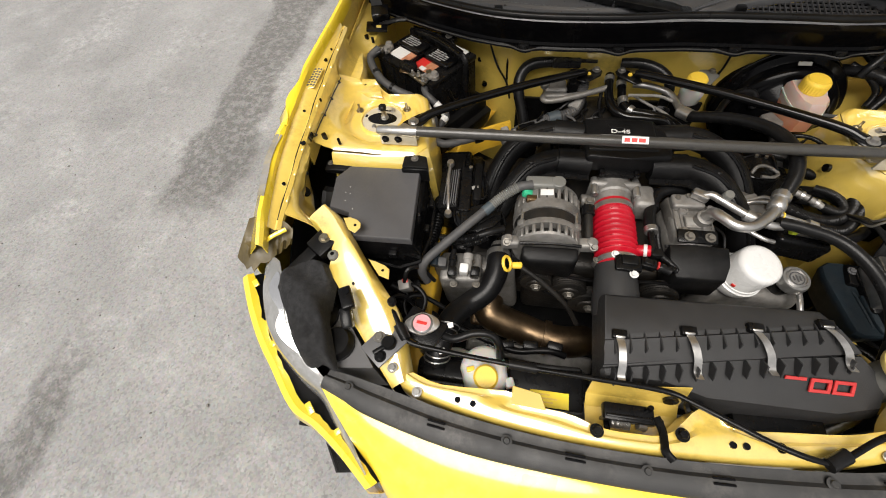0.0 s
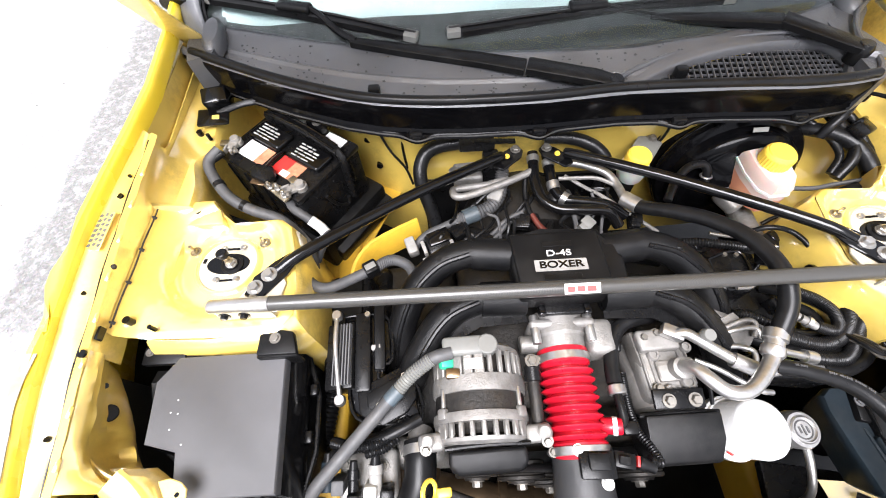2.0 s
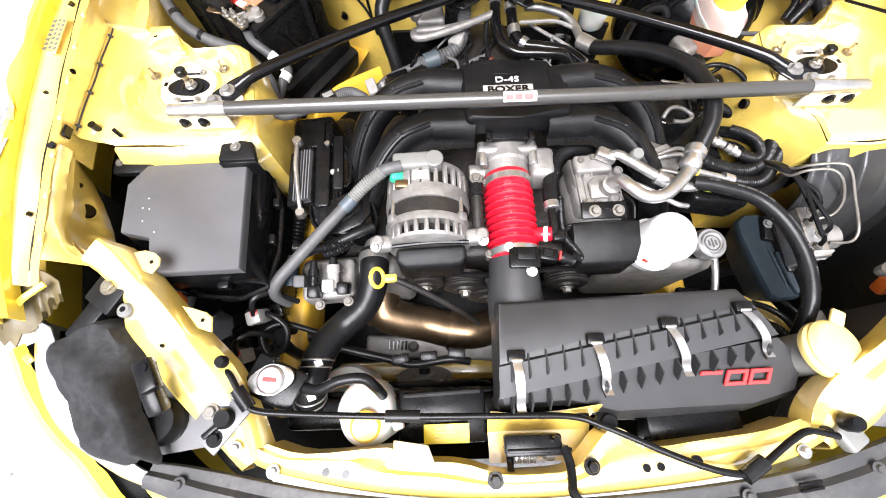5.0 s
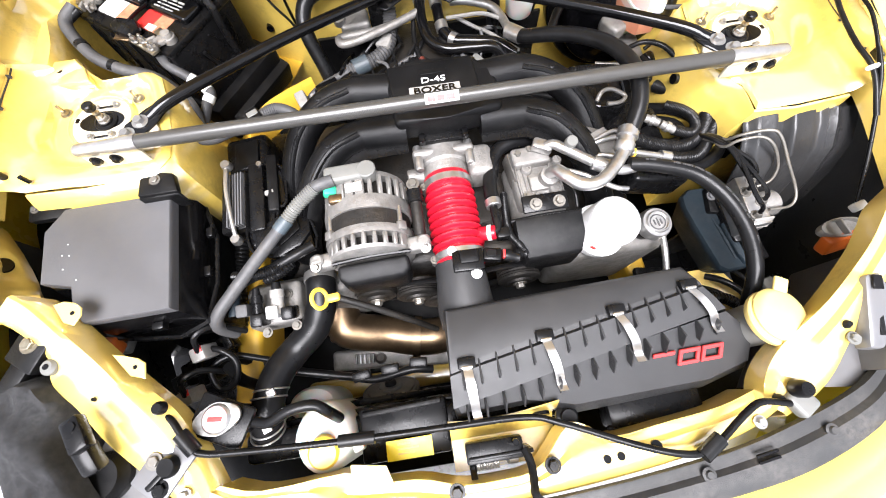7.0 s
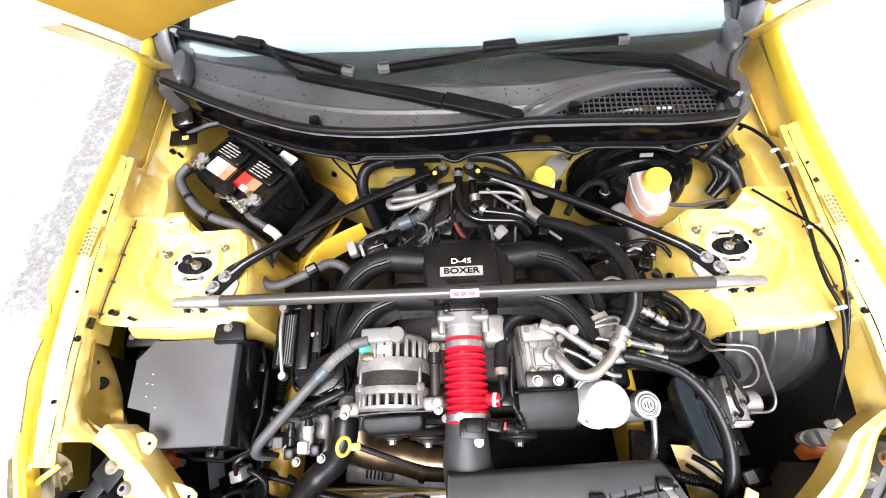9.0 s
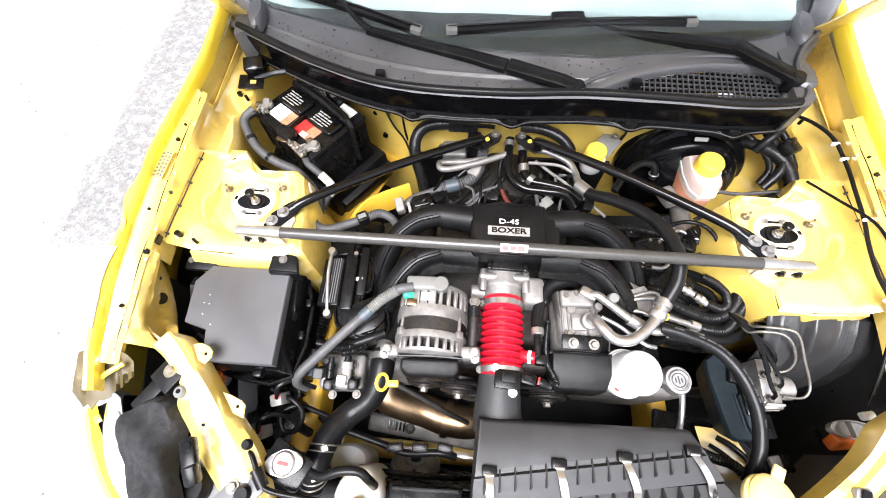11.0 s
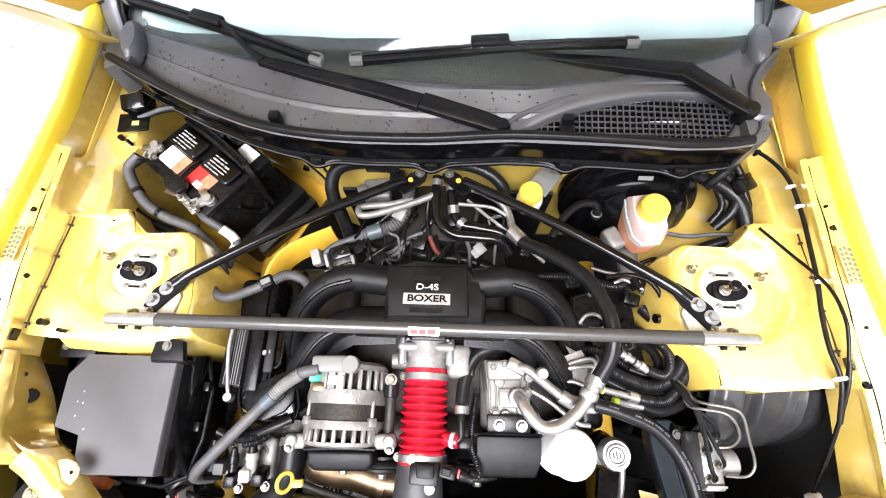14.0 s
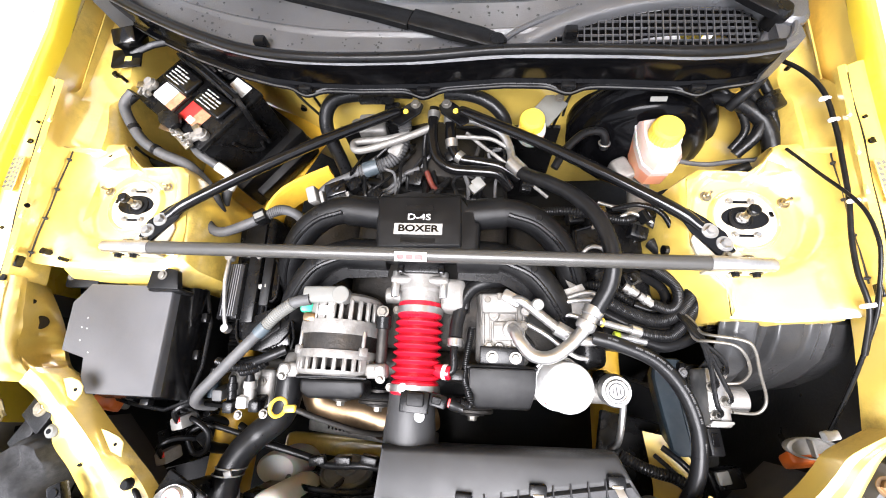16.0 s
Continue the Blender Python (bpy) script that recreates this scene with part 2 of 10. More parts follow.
def asphalt_material():
    m = material("worn_asphalt", (0.28, 0.272, 0.26), 0.85, vary=0.16, scale=1.6, bump=0.7, bump_scale=90, dirt=(0.43, 0.422, 0.405), dirt_amount=0.9, dirt_scale=2.6)
    t = m.node_tree
    b = t.nodes["Principled BSDF"]
    base = b.inputs["Base Color"].links[0].from_socket
    pos = t.nodes.new("ShaderNodeNewGeometry").outputs["Position"]

    def math_node(op, a, c=None, d=None):
        n = t.nodes.new("ShaderNodeMath")
        n.operation = op
        for k, v in enumerate((a, c, d)):
            if v is None:
                continue
            if isinstance(v, (int, float)):
                n.inputs[k].default_value = v
            else:
                t.links.new(v, n.inputs[k])
        return n.outputs[0]

    def soft(v, lo, hi):
        r = t.nodes.new("ShaderNodeMapRange")
        r.interpolation_type = "SMOOTHSTEP"
        r.inputs["From Min"].default_value, r.inputs["From Max"].default_value = lo, hi
        t.links.new(v, r.inputs["Value"])
        return r.outputs[0]

    sep = t.nodes.new("ShaderNodeSeparateXYZ")
    t.links.new(pos, sep.inputs[0])
    n = t.nodes.new("ShaderNodeTexNoise")
    n.inputs["Scale"].default_value, n.inputs["Detail"].default_value, n.inputs["Roughness"].default_value = 2.6, 7, 0.65
    t.links.new(pos, n.inputs["Vector"])
    wob = math_node("MULTIPLY_ADD", n.outputs["Fac"], 0.36, -0.18)

    def band(nx, ny, d, half, along0, along1):
        u = math_node("ADD", math_node("ADD", math_node("MULTIPLY", sep.outputs[0], nx), math_node("MULTIPLY", sep.outputs[1], ny)), wob)
        v = math_node("ADD", math_node("ADD", math_node("MULTIPLY", sep.outputs[0], -ny), math_node("MULTIPLY", sep.outputs[1], nx)), wob)
        off = math_node("ABSOLUTE", math_node("SUBTRACT", u, d))
        inside = math_node("SUBTRACT", 1.0, soft(off, half - 0.03, half + 0.05))
        return math_node("MULTIPLY", inside, math_node("MULTIPLY", soft(v, along0 - 0.1, along0 + 0.15), math_node("SUBTRACT", 1.0, soft(v, along1 - 0.2, along1 + 0.2))))

    n2 = t.nodes.new("ShaderNodeTexNoise")
    n2.inputs["Scale"].default_value, n2.inputs["Detail"].default_value, n2.inputs["Roughness"].default_value = 22, 5, 0.7
    t.links.new(pos, n2.inputs["Vector"])
    broken = math_node("MULTIPLY_ADD", soft(n2.outputs["Fac"], 0.42, 0.54), 0.5, 0.5)
    wet = math_node("MULTIPLY", math_node("MAXIMUM", band(*DAMP_A), band(*DAMP_B)), broken)
    x = t.nodes.new("ShaderNodeMix")
    x.data_type = "RGBA"
    t.links.new(math_node("MULTIPLY", wet, 0.75), x.inputs["Factor"])
    t.links.new(base, x.inputs[6])
    x.inputs[7].default_value = (0.115, 0.095, 0.075, 1)
    # fine stone grains
    g = t.nodes.new("ShaderNodeTexVoronoi")
    g.inputs["Scale"].default_value = 130
    t.links.new(pos, g.inputs["Vector"])
    y = t.nodes.new("ShaderNodeMix")
    y.data_type, y.blend_type = "RGBA", "MULTIPLY"
    y.inputs["Factor"].default_value = 0.42
    t.links.new(x.outputs[2], y.inputs[6])
    t.links.new(g.outputs["Color"], y.inputs[7])
    hs = t.nodes.new("ShaderNodeHueSaturation")
    hs.inputs["Saturation"].default_value = 0.25
    t.links.new(y.outputs[2], hs.inputs["Color"])
    t.links.new(hs.outputs[0], b.inputs["Base Color"])
    return m


DAMP_A = (1.0, 0.06, -1.71, 0.17, 0.36, 6.0)
DAMP_B = (1.0, 0.0, -1.83, 0.085, -4.0, -0.40)
asphalt = asphalt_material()

# ---- mesh tools ----
ORIGIN = {}


def finish(bm, name, mat, smooth=38):
    bmesh.ops.recalc_face_normals(bm, faces=bm.faces)
    me = bpy.data.meshes.new(name)
    bm.to_mesh(me)
    bm.free()
    me.materials.append(mat)
    for p in me.polygons:
        p.use_smooth = True
    me.set_sharp_from_angle(angle=radians(smooth))
    return me


def part(name, bm, mat, parent, label="", smooth=38):
    """One mesh under a thing or a part, from a bmesh in world coordinates."""
    me = finish(bm, name, mat, smooth)
    co = np.empty(len(me.vertices) * 3)
    me.vertices.foreach_get("co", co)
    co = co.reshape(-1, 3)
    mid = Vector(((co[:, 0].min() + co[:, 0].max()) / 2, (co[:, 1].min() + co[:, 1].max()) / 2, co[:, 2].min()))
    me.transform(Matrix.Translation(-mid))
    ob = new(name, me)
    ob.location = mid - ORIGIN[parent.name] if parent else mid
    ob.parent = parent
    ORIGIN[ob.name] = mid
    if label:
        tagged(ob, label)
    return ob


def thing(name, at, label, category, group="", kind=""):
    ob = new(name)
    ob.location = at
    ob.empty_display_size = 0.05
    ORIGIN[ob.name] = Vector(at)
    return tagged(ob, label, category, group, kind)


def solid(name, bm, mat, label, category, group="", kind="", smooth=38):
    return tagged(part(name, bm, mat, None, "", smooth), label, category, group, kind)


def bm_new():
    return bmesh.new()


def merge(bm, tmp, m=None):
    if m is not None:
        tmp.transform(m)
    me = bpy.data.meshes.new("join")
    tmp.to_mesh(me)
    tmp.free()
    bm.from_mesh(me)
    bpy.data.meshes.remove(me)
    return bm


def frame_to(p0, p1):
    d = Vector(p1) - Vector(p0)
    return Matrix.Translation(p0) @ d.to_track_quat("Z", "Y").to_matrix().to_4x4(), d.length


def box(c, size, rot=(0, 0, 0), bevel=0.003, seg=2, bm=None, taper=1.0):
    """A box with its centre at c, rounded edges and, if wanted, a narrower top."""
    bm = bm or bm_new()
    t = bm_new()
    bmesh.ops.create_cube(t, size=1)
    for v in t.verts:
        k = taper if v.co.z > 0 else 1
        v.co = Vector((v.co.x * size[0] * k, v.co.y * size[1] * k, v.co.z * size[2]))
    if bevel:
        bmesh.ops.bevel(t, geom=t.edges[:], offset=min(bevel, min(size) * 0.45), segments=seg, affect="EDGES", profile=0.5)
    return merge(bm, t, pose(*c, *rot))


def prism(poly, z0, z1, bevel=0.003, seg=2, bm=None, m=None):
    """A polygon of (x, y), or (x, y, lift), pushed up from z0 to z1."""
    bm = bm or bm_new()
    t = bm_new()
    lo = [t.verts.new((p[0], p[1], z0 + (p[2] if len(p) > 2 else 0))) for p in poly]
    hi = [t.verts.new((p[0], p[1], z1 + (p[2] if len(p) > 2 else 0))) for p in poly]
    n = len(poly)
    t.faces.new(lo[::-1])
    t.faces.new(hi)
    for i in range(n):
        t.faces.new((lo[i], lo[(i + 1) % n], hi[(i + 1) % n], hi[i]))
    if bevel:
        bmesh.ops.bevel(t, geom=t.edges[:], offset=bevel, segments=seg, affect="EDGES", profile=0.5, clamp_overlap=True)
    return merge(bm, t, m)


def lathe(p0, p1, profile, seg=28, bm=None):
    """A turned form on the axis from p0 to p1: profile of (radius, part of the way along)."""
    bm = bm or bm_new()
    m, length = frame_to(p0, p1)
    t = bm_new()
    rings = []
    for r, h in profile:
        rings.append([t.verts.new((max(r, 1e-5) * math.cos(2 * math.pi * k / seg), max(r, 1e-5) * math.sin(2 * math.pi * k / seg), h * length)) for k in range(seg)])
    for a, b in zip(rings, rings[1:]):
        for k in range(seg):
            t.faces.new((a[k], a[(k + 1) % seg], b[(k + 1) % seg], b[k]))
    t.faces.new(rings[0][::-1])
    t.faces.new(rings[-1])
    return merge(bm, t, m)


def cyl(p0, p1, r, seg=18, bm=None, edge=0.12):
    e = min(0.3, edge)
    return lathe(p0, p1, [(r * (1 - e), 0), (r, e * 0.5), (r, 1 - e * 0.5), (r * (1 - e), 1)], seg, bm)


def curve_points(pts, steps=6):
    """A smooth line through the points (Catmull-Rom)."""
    p = [Vector(v) for v in pts]
    if len(p) < 3:
        return [p[0].lerp(p[-1], k / steps) for k in range(steps + 1)]
    p = [2 * p[0] - p[1]] + p + [2 * p[-1] - p[-2]]
    out = []
    for a, b, c, d in zip(p, p[1:], p[2:], p[3:]):
        for k in range(steps):
            t = k / steps
            out.append(0.5 * ((2 * b) + (c - a) * t + (2 * a - 5 * b + 4 * c - d) * t * t + (3 * b - a - 3 * c + d) * t**3))
    return out + [p[-2]]


def tube(pts, r, seg=12, steps=6, bm=None, ribs=0.0, pitch=0.006, flat=1.0):
    """A round hose or rod through the points; ribs: depth of rings along it. r may be a pair: start and end."""
    bm = bm or bm_new()
    line = curve_points(pts, steps)
    if ribs:
        fine, total = [], 0.0
        for a, b in zip(line, line[1:]):
            n = max(1, round((b - a).length / (pitch / 4)))
            fine += [a.lerp(b, k / n) for k in range(n)]
        line = fine + [line[-1]]
    t = bm_new()
    up, rings, far = None, [], 0.0
    whole = sum((b - a).length for a, b in zip(line, line[1:])) or 1
    for i, q in enumerate(line):
        d = (line[min(i + 1, len(line) - 1)] - line[max(i - 1, 0)]).normalized()
        if up is None:
            up = d.orthogonal().normalized()
        up = (up - d * up.dot(d)).normalized()
        side = d.cross(up)
        if i:
            far += (q - line[i - 1]).length
        rr = r[0] + (r[1] - r[0]) * far / whole if isinstance(r, tuple) else r
        if ribs:
            rr += ribs * math.cos(far / pitch * 2 * math.pi)
        rings.append([t.verts.new(q + rr * (math.cos(2 * math.pi * k / seg) * up + flat * math.sin(2 * math.pi * k / seg) * side)) for k in range(seg)])
    for a, b in zip(rings, rings[1:]):
        for k in range(seg):
            t.faces.new((a[k], a[(k + 1) % seg], b[(k + 1) % seg], b[k]))
    t.faces.new(rings[0][::-1])
    t.faces.new(rings[-1])
    return merge(bm, t)


def loft(rings, bm=None, cap=True):
    bm = bm or bm_new()
    t = bm_new()
    vs = [[t.verts.new(p) for p in ring] for ring in rings]
    n = len(vs[0])
    for a, b in zip(vs, vs[1:]):
        for k in range(n):
            t.faces.new((a[k], a[(k + 1) % n], b[(k + 1) % n], b[k]))
    if cap:
        t.faces.new(vs[0][::-1])
        t.faces.new(vs[-1])
    return merge(bm, t)


def sheet(rows, thick=0.0015, bm=None, skip=None):
    """A sheet of metal or plastic through rows of points, with thickness."""
    bm = bm or bm_new()
    t = bm_new()
    vs = [[t.verts.new(p) for p in row] for row in rows]
    for i, (a, b) in enumerate(zip(vs, vs[1:])):
        for k in range(len(a) - 1):
            if skip and skip(i, k):
                continue
            t.faces.new((a[k], a[k + 1], b[k + 1], b[k]))
    if thick:
        bmesh.ops.recalc_face_normals(t, faces=t.faces)
        t.normal_update()
        faces, rim = t.faces[:], [e for e in t.edges if len(e.link_faces) == 1]
        under = {v: t.verts.new(v.co - v.normal * thick) for v in t.verts[:]}
        for f in faces:
            t.faces.new([under[v] for v in reversed(f.verts)])
        for e in rim:
            v, w = e.verts
            t.faces.new((v, w, under[w], under[v]))
    return merge(bm, t)


def ring(c, axis, r, w, bm=None, seg=28, minor=8):
    """A round bar bent to a ring."""
    bm = bm or bm_new()
    m = Matrix.Translation(c) @ Vector(axis).to_track_quat("Z", "Y").to_matrix().to_4x4()
    rings = [[m @ Vector(((r + w * math.cos(b)) * math.cos(a), (r + w * math.cos(b)) * math.sin(a), w * math.sin(b)))
              for b in (2 * math.pi * k / minor for k in range(minor))] for a in (2 * math.pi * j / seg for j in range(seg))]
    t = bm_new()
    vs = [[t.verts.new(p) for p in q] for q in rings]
    for j in range(seg):
        a, b = vs[j], vs[(j + 1) % seg]
        for k in range(minor):
            t.faces.new((a[k], a[(k + 1) % minor], b[(k + 1) % minor], b[k]))
    return merge(bm, t)


def hexbolt(c, axis=(0, 0, 1), r=0.007, h=0.006, bm=None, washer=1.5, stud=0.0):
    bm = bm or bm_new()
    a, c, r = Vector(axis).normalized(), Vector(c), r * 0.85
    lathe(c, c + a * 0.0018, [(r * washer * 0.97, 0), (r * washer, 0.5), (r * washer * 0.97, 1)], 18, bm)
    lathe(c + a * 0.0018, c + a * h, [(r, 0), (r, 0.8), (r * 0.85, 1)], 6, bm)
    if stud:
        cyl(c + a * h, c + a * (h + stud), r * 0.5, 10, bm)
    return bm


def lettering(text, size, m, depth=0.0015, bm=None, bold=0.0):
    bm = bm or bm_new()
    cu = bpy.data.curves.new("lettering", "FONT")
    cu.offset = bold
    cu.body, cu.size, cu.extrude, cu.align_x, cu.align_y = text, size, depth, "CENTER", "CENTER"
    ob = bpy.data.objects.new("lettering", cu)
    me = bpy.data.meshes.new_from_object(ob)
    me.transform(m)
    bm.from_mesh(me)
    bpy.data.objects.remove(ob)
    bpy.data.curves.remove(cu)
    bpy.data.meshes.remove(me)
    return bm


def blend(table, x):
    """A value from a short table of (x, value), joined by straight lines."""
    return float(np.interp(x, [a for a, _ in table], [b for _, b in table]))


def ribbed_cap(at, r, h, n=30):
    """A screw cap with upright grip ribs and a rounded, slightly raised top."""
    ring_of = lambda q, z, deep: [(at[0] + q * r * (1 - deep * (k % 2)) * math.cos(math.pi * k / n), at[1] + q * r * (1 - deep * (k % 2)) * math.sin(math.pi * k / n), at[2] + z * h) for k in range(2 * n)]
    return loft([ring_of(1.0, 0, 0.05), ring_of(1.0, 0.68, 0.05), ring_of(0.97, 0.80, 0.02), ring_of(0.88, 0.90, 0), ring_of(0.84, 0.91, 0), ring_of(0.78, 1.0, 0), ring_of(0.3, 1.0, 0)])


def put(bm, m):
    bm.transform(m)
    return bm

# ---- ground ----
bm = bm_new()
bmesh.ops.create_grid(bm, x_segments=2, y_segments=2, size=60)
solid("ground", bm, asphalt, "pale worn asphalt yard with damp dark streaks and loose grit", "ground", kind="structure")

rng = random.Random(4)
bm = bm_new()
for _ in range(200):
    gx, gy = rng.uniform(-3.4, -0.95), rng.uniform(-1.3, 2.6)
    r = rng.uniform(0.002, 0.006) * (1.6 if rng.random() < 0.06 else 1)
    t = bm_new()
    bmesh.ops.create_icosphere(t, subdivisions=1, radius=r)
    for v in t.verts:
        v.co *= rng.uniform(0.7, 1.2)
    merge(bm, t, pose(gx, gy, r * 0.25, 0, 0, rng.uniform(0, 360)) @ Matrix.Diagonal((1, rng.uniform(0.6, 1), 0.6, 1)))
solid("grit", bm, material("dark_grit", (0.17, 0.16, 0.15), 0.9, vary=0.5, scale=20), "small dark stones scattered over the asphalt", "grit", kind="stuff")

# ---- the car's body ----
car = thing("car", (0, 0, 0), "yellow sports coupe with open bonnet and crumpled front wing, on asphalt", "car")

CRESTS = {-1: [(-0.36, 0.710), (-0.26, 0.728), (-0.15, 0.740), (0.0, 0.745), (0.1, 0.742), (0.2, 0.731), (0.3, 0.719), (0.4, 0.713), (0.55, 0.722), (0.7, 0.74), (0.95, 0.78)],
          1: [(-0.36, 0.715), (-0.26, 0.735), (-0.15, 0.740), (-0.05, 0.730), (0.0, 0.724), (0.1, 0.708), (0.2, 0.701), (0.3, 0.698), (0.4, 0.702), (0.5, 0.711), (0.7, 0.735), (0.95, 0.78)]}
INNER = {-1: [(-0.27, 0.697), (0.1, 0.697), (0.3, 0.693)], 1: [(-0.27, 0.690), (-0.1, 0.682), (0.0, 0.674), (0.1, 0.669), (0.2, 0.667), (0.3, 0.664)]}
FOOT = {-1: 0.702, 1: 0.682}
CREST_Z = [(-0.40, 0.755), (-0.26, 0.805), (-0.1, 0.838), (0.12, 0.868), (0.3, 0.886), (0.57, 0.905), (0.95, 0.925)]


def wing(s):
    """Front wing: a folded inner edge, the crest and the outer skin."""
    rows = []
    for k in range(61):
        y = -0.315 + 1.265 * k / 60
        x, z = blend(CRESTS[s], y), blend(CREST_Z, y)
        p = min(1.0, max(0.0, (y + 0.06) / 0.14))
        q = 0.38
        row = [(x - 0.006, z - 0.034), (x - 0.008, z - 0.008), (x - 0.003, z), (x + 0.010 * q, z + 0.001), (x + 0.022 * q, z - 0.008), (x + 0.040 + 0.006 * p, z - 0.045 - 0.006 * p),
               (x + 0.058 + 0.024 * p, z - 0.12), (x + 0.066 + 0.024 * p, z - 0.25), (x + 0.05 + 0.024 * p, z - 0.42)]
        bent = []
        for n, (px, pz) in enumerate(row):
            if s < 0:
                hurt = max(0.0, 1 - abs(y + 0.02) / 0.16) * (1 if n > 1 else 0.2)
                w = noise.noise(Vector((y * 17, n * 0.9, 2.1))) * 0.014 * hurt
                crease = 0.012 * math.sin(y * 55) * hurt if 2 < n < 7 else 0
                px, pz = px + w + crease, pz + w * 0.8 - 0.006 * hurt
            tear = noise.noise(Vector((n * 1.7, 5, 0))) * 0.03 if k == 0 and s < 0 else 0
            bent.append((s * px, y + tear, pz))
        rows.append(bent)
    return sheet(rows, 0.0022)


def rail(s):
    """Flat flange inside the wing with a folded seam on its inner side."""
    rows = []
    for k in range(30):
        y = -0.27 + 0.585 * k / 29
        x, z = blend(CRESTS[s], y), blend(CREST_Z, y)
        jag = 0.0025 * noise.noise(Vector((y * 40, s, 0)))
        e = blend(INNER[s], y)
        rows.append([(s * (x - 0.005), y, z - 0.022), (s * (x * 0.6 + e * 0.4), y, z - 0.025), (s * (e + 0.012 + jag), y, z - 0.033), (s * (e + 0.006 + jag), y, z - 0.030), (s * (e + jag), y, z - 0.036), (s * (e + 0.001), y, z - 0.046)])
    bm = sheet(rows, 0.0025)
    return bm


def apron(s):
    """Inner panel from the flange down to the strut tower's level."""
    rows = []
    for k in range(48):
        y = (-0.24 if s > 0 else -0.062) + (0.86 if s > 0 else 0.682) * k / 47
        x, z = blend(CRESTS[s], y), blend(CREST_Z, y)
        back_part = min(1.0, max(0.0, (y - 0.30) / 0.02))
        e, f = blend(INNER[s], y), FOOT[s]
        top = (e + 0.005 + 0.006 * back_part, z - 0.045 - 0.030 * back_part)
        low = 0.772 - max(0.0, -y - 0.02) * 0.25
        dent = 0.006 * math.exp(-((y - 0.36) / 0.03) ** 2) + 0.004 * math.sin(y * 38) * back_part
        well = 0.020 * math.exp(-((y - 0.325) / 0.05) ** 2) if s < 0 else 0.0
        if y > 0.205:
            row = [top, (f - 0.001 + 0.006 * back_part, min(0.81, z - 0.065) - 0.010 * back_part), (f - 0.012 + dent, low + 0.018), (max(f - 0.022 + dent, 0.662 + well), low + 0.003), (0.655 + well, low - dent), (0.650 + well, low - 0.012), (0.648 + well, 0.70), (0.646 + well, 0.48)]
        else:
            row = [top] + [(e + 0.005 + (f - e - 0.003) * u, z - 0.048 - 0.057 * u) for u in (0.1, 0.25, 0.4, 0.55, 0.7, 0.85, 1.0)]
        rows.append([(s * a, y, b) for a, b in row])
    return sheet(rows, 0.0022)


TOWERS = {-1: [(0.662, -0.030), (0.66, 0.10), (0.655, 0.235), (0.615, 0.232), (0.598, 0.205), (0.572, 0.182), (0.488, 0.186), (0.466, 0.168), (0.453, 0.12), (0.440, 0.05), (0.438, 0.0), (0.46, -0.028), (0.57, -0.034)],
          1: [(0.662, -0.066), (0.66, 0.10), (0.655, 0.235), (0.615, 0.232), (0.598, 0.205), (0.572, 0.182), (0.488, 0.186), (0.466, 0.168), (0.460, 0.12), (0.456, 0.045), (0.482, 0.002), (0.502, -0.026), (0.500, -0.070), (0.57, -0.074)]}


def tower(s):
    cx, cy = 0.56, 0.10

    def at(scale, z, drop=0.0, lean=0.0):
        return [(s * (cx + (x - cx) * scale - (lean if x < 0.52 else 0)), cy + (y - cy) * scale - (drop if y < 0.02 and s < 0 else 0), z) for x, y in TOWERS[s]]

    rings = [at(0.96, 0.715), at(0.99, 0.720), at(0.995, 0.7525), at(1.015, 0.7505), at(1.02, 0.735, 0.008, 0.004), at(1.02, 0.712, 0.016, 0.010), at(1.02, 0.62, 0.020, 0.016), at(1.02, 0.42, 0.020, 0.02)]
    return loft([r[::-1] if s < 0 else r for r in rings][::-1])


MOUNTS = {-1: (0.574, 0.105), 1: (0.559, 0.100)}


def tower_panel(s):
    """The pressed top of the tower with the strut mount's recess, running up into the inner wing."""
    cx, cy = MOUNTS[s]
    edge = FOOT[s] + 0.002
    poly = [(edge, -0.030 if s < 0 else -0.066), (edge, 0.10), (edge, 0.232)] + TOWERS[s][3:]
    rows = []
    for k in range(97):
        a = 2 * math.pi * k / 96
        dx, dy = math.cos(a), math.sin(a)
        far = 1.0
        for (x0, y0), (x1, y1) in zip(poly, poly[1:] + poly[:1]):
            det = dx * (y1 - y0) - dy * (x1 - x0)
            if abs(det) < 1e-9:
                continue
            t = ((x0 - cx) * (y1 - y0) - (y0 - cy) * (x1 - x0)) / det
            u = ((x0 - cx) * dy - (y0 - cy) * dx) / det
            if t > 0 and -1e-6 <= u <= 1 + 1e-6:
                far = min(far, t)
        row = []
        for q in range(17):
            r = 0.044 + (far - 0.044) * q / 16
            x, y = cx + dx * r, cy + dy * r
            z = 0.7605
            z += 0.026 * max(0.0, (x - edge + 0.050) / 0.050) ** 2
            z += 0.006 * min(1.0, max(0.0, (r - 0.108) / 0.012)) * min(1.0, max(0.0, (x - 0.53) / 0.05))
            u = min(1.0, max(0.0, (0.106 - r) / 0.026)) * min(1.0, (far - r) / 0.010)
            z -= 0.0255 * u * u * (3 - 2 * u)
            z += 0.0012 * noise.noise(Vector((x * 14, y * 14, s)))
            fold = min(1.0, max(0.0, (far - r) / 0.012)) if x < 0.66 else 1.0
            row.append((s * x, y, z - 0.006 * (1 - fold) ** 2))
        rows.append(row)
    rows[-1] = rows[0]
    return sheet(rows, 0.002)


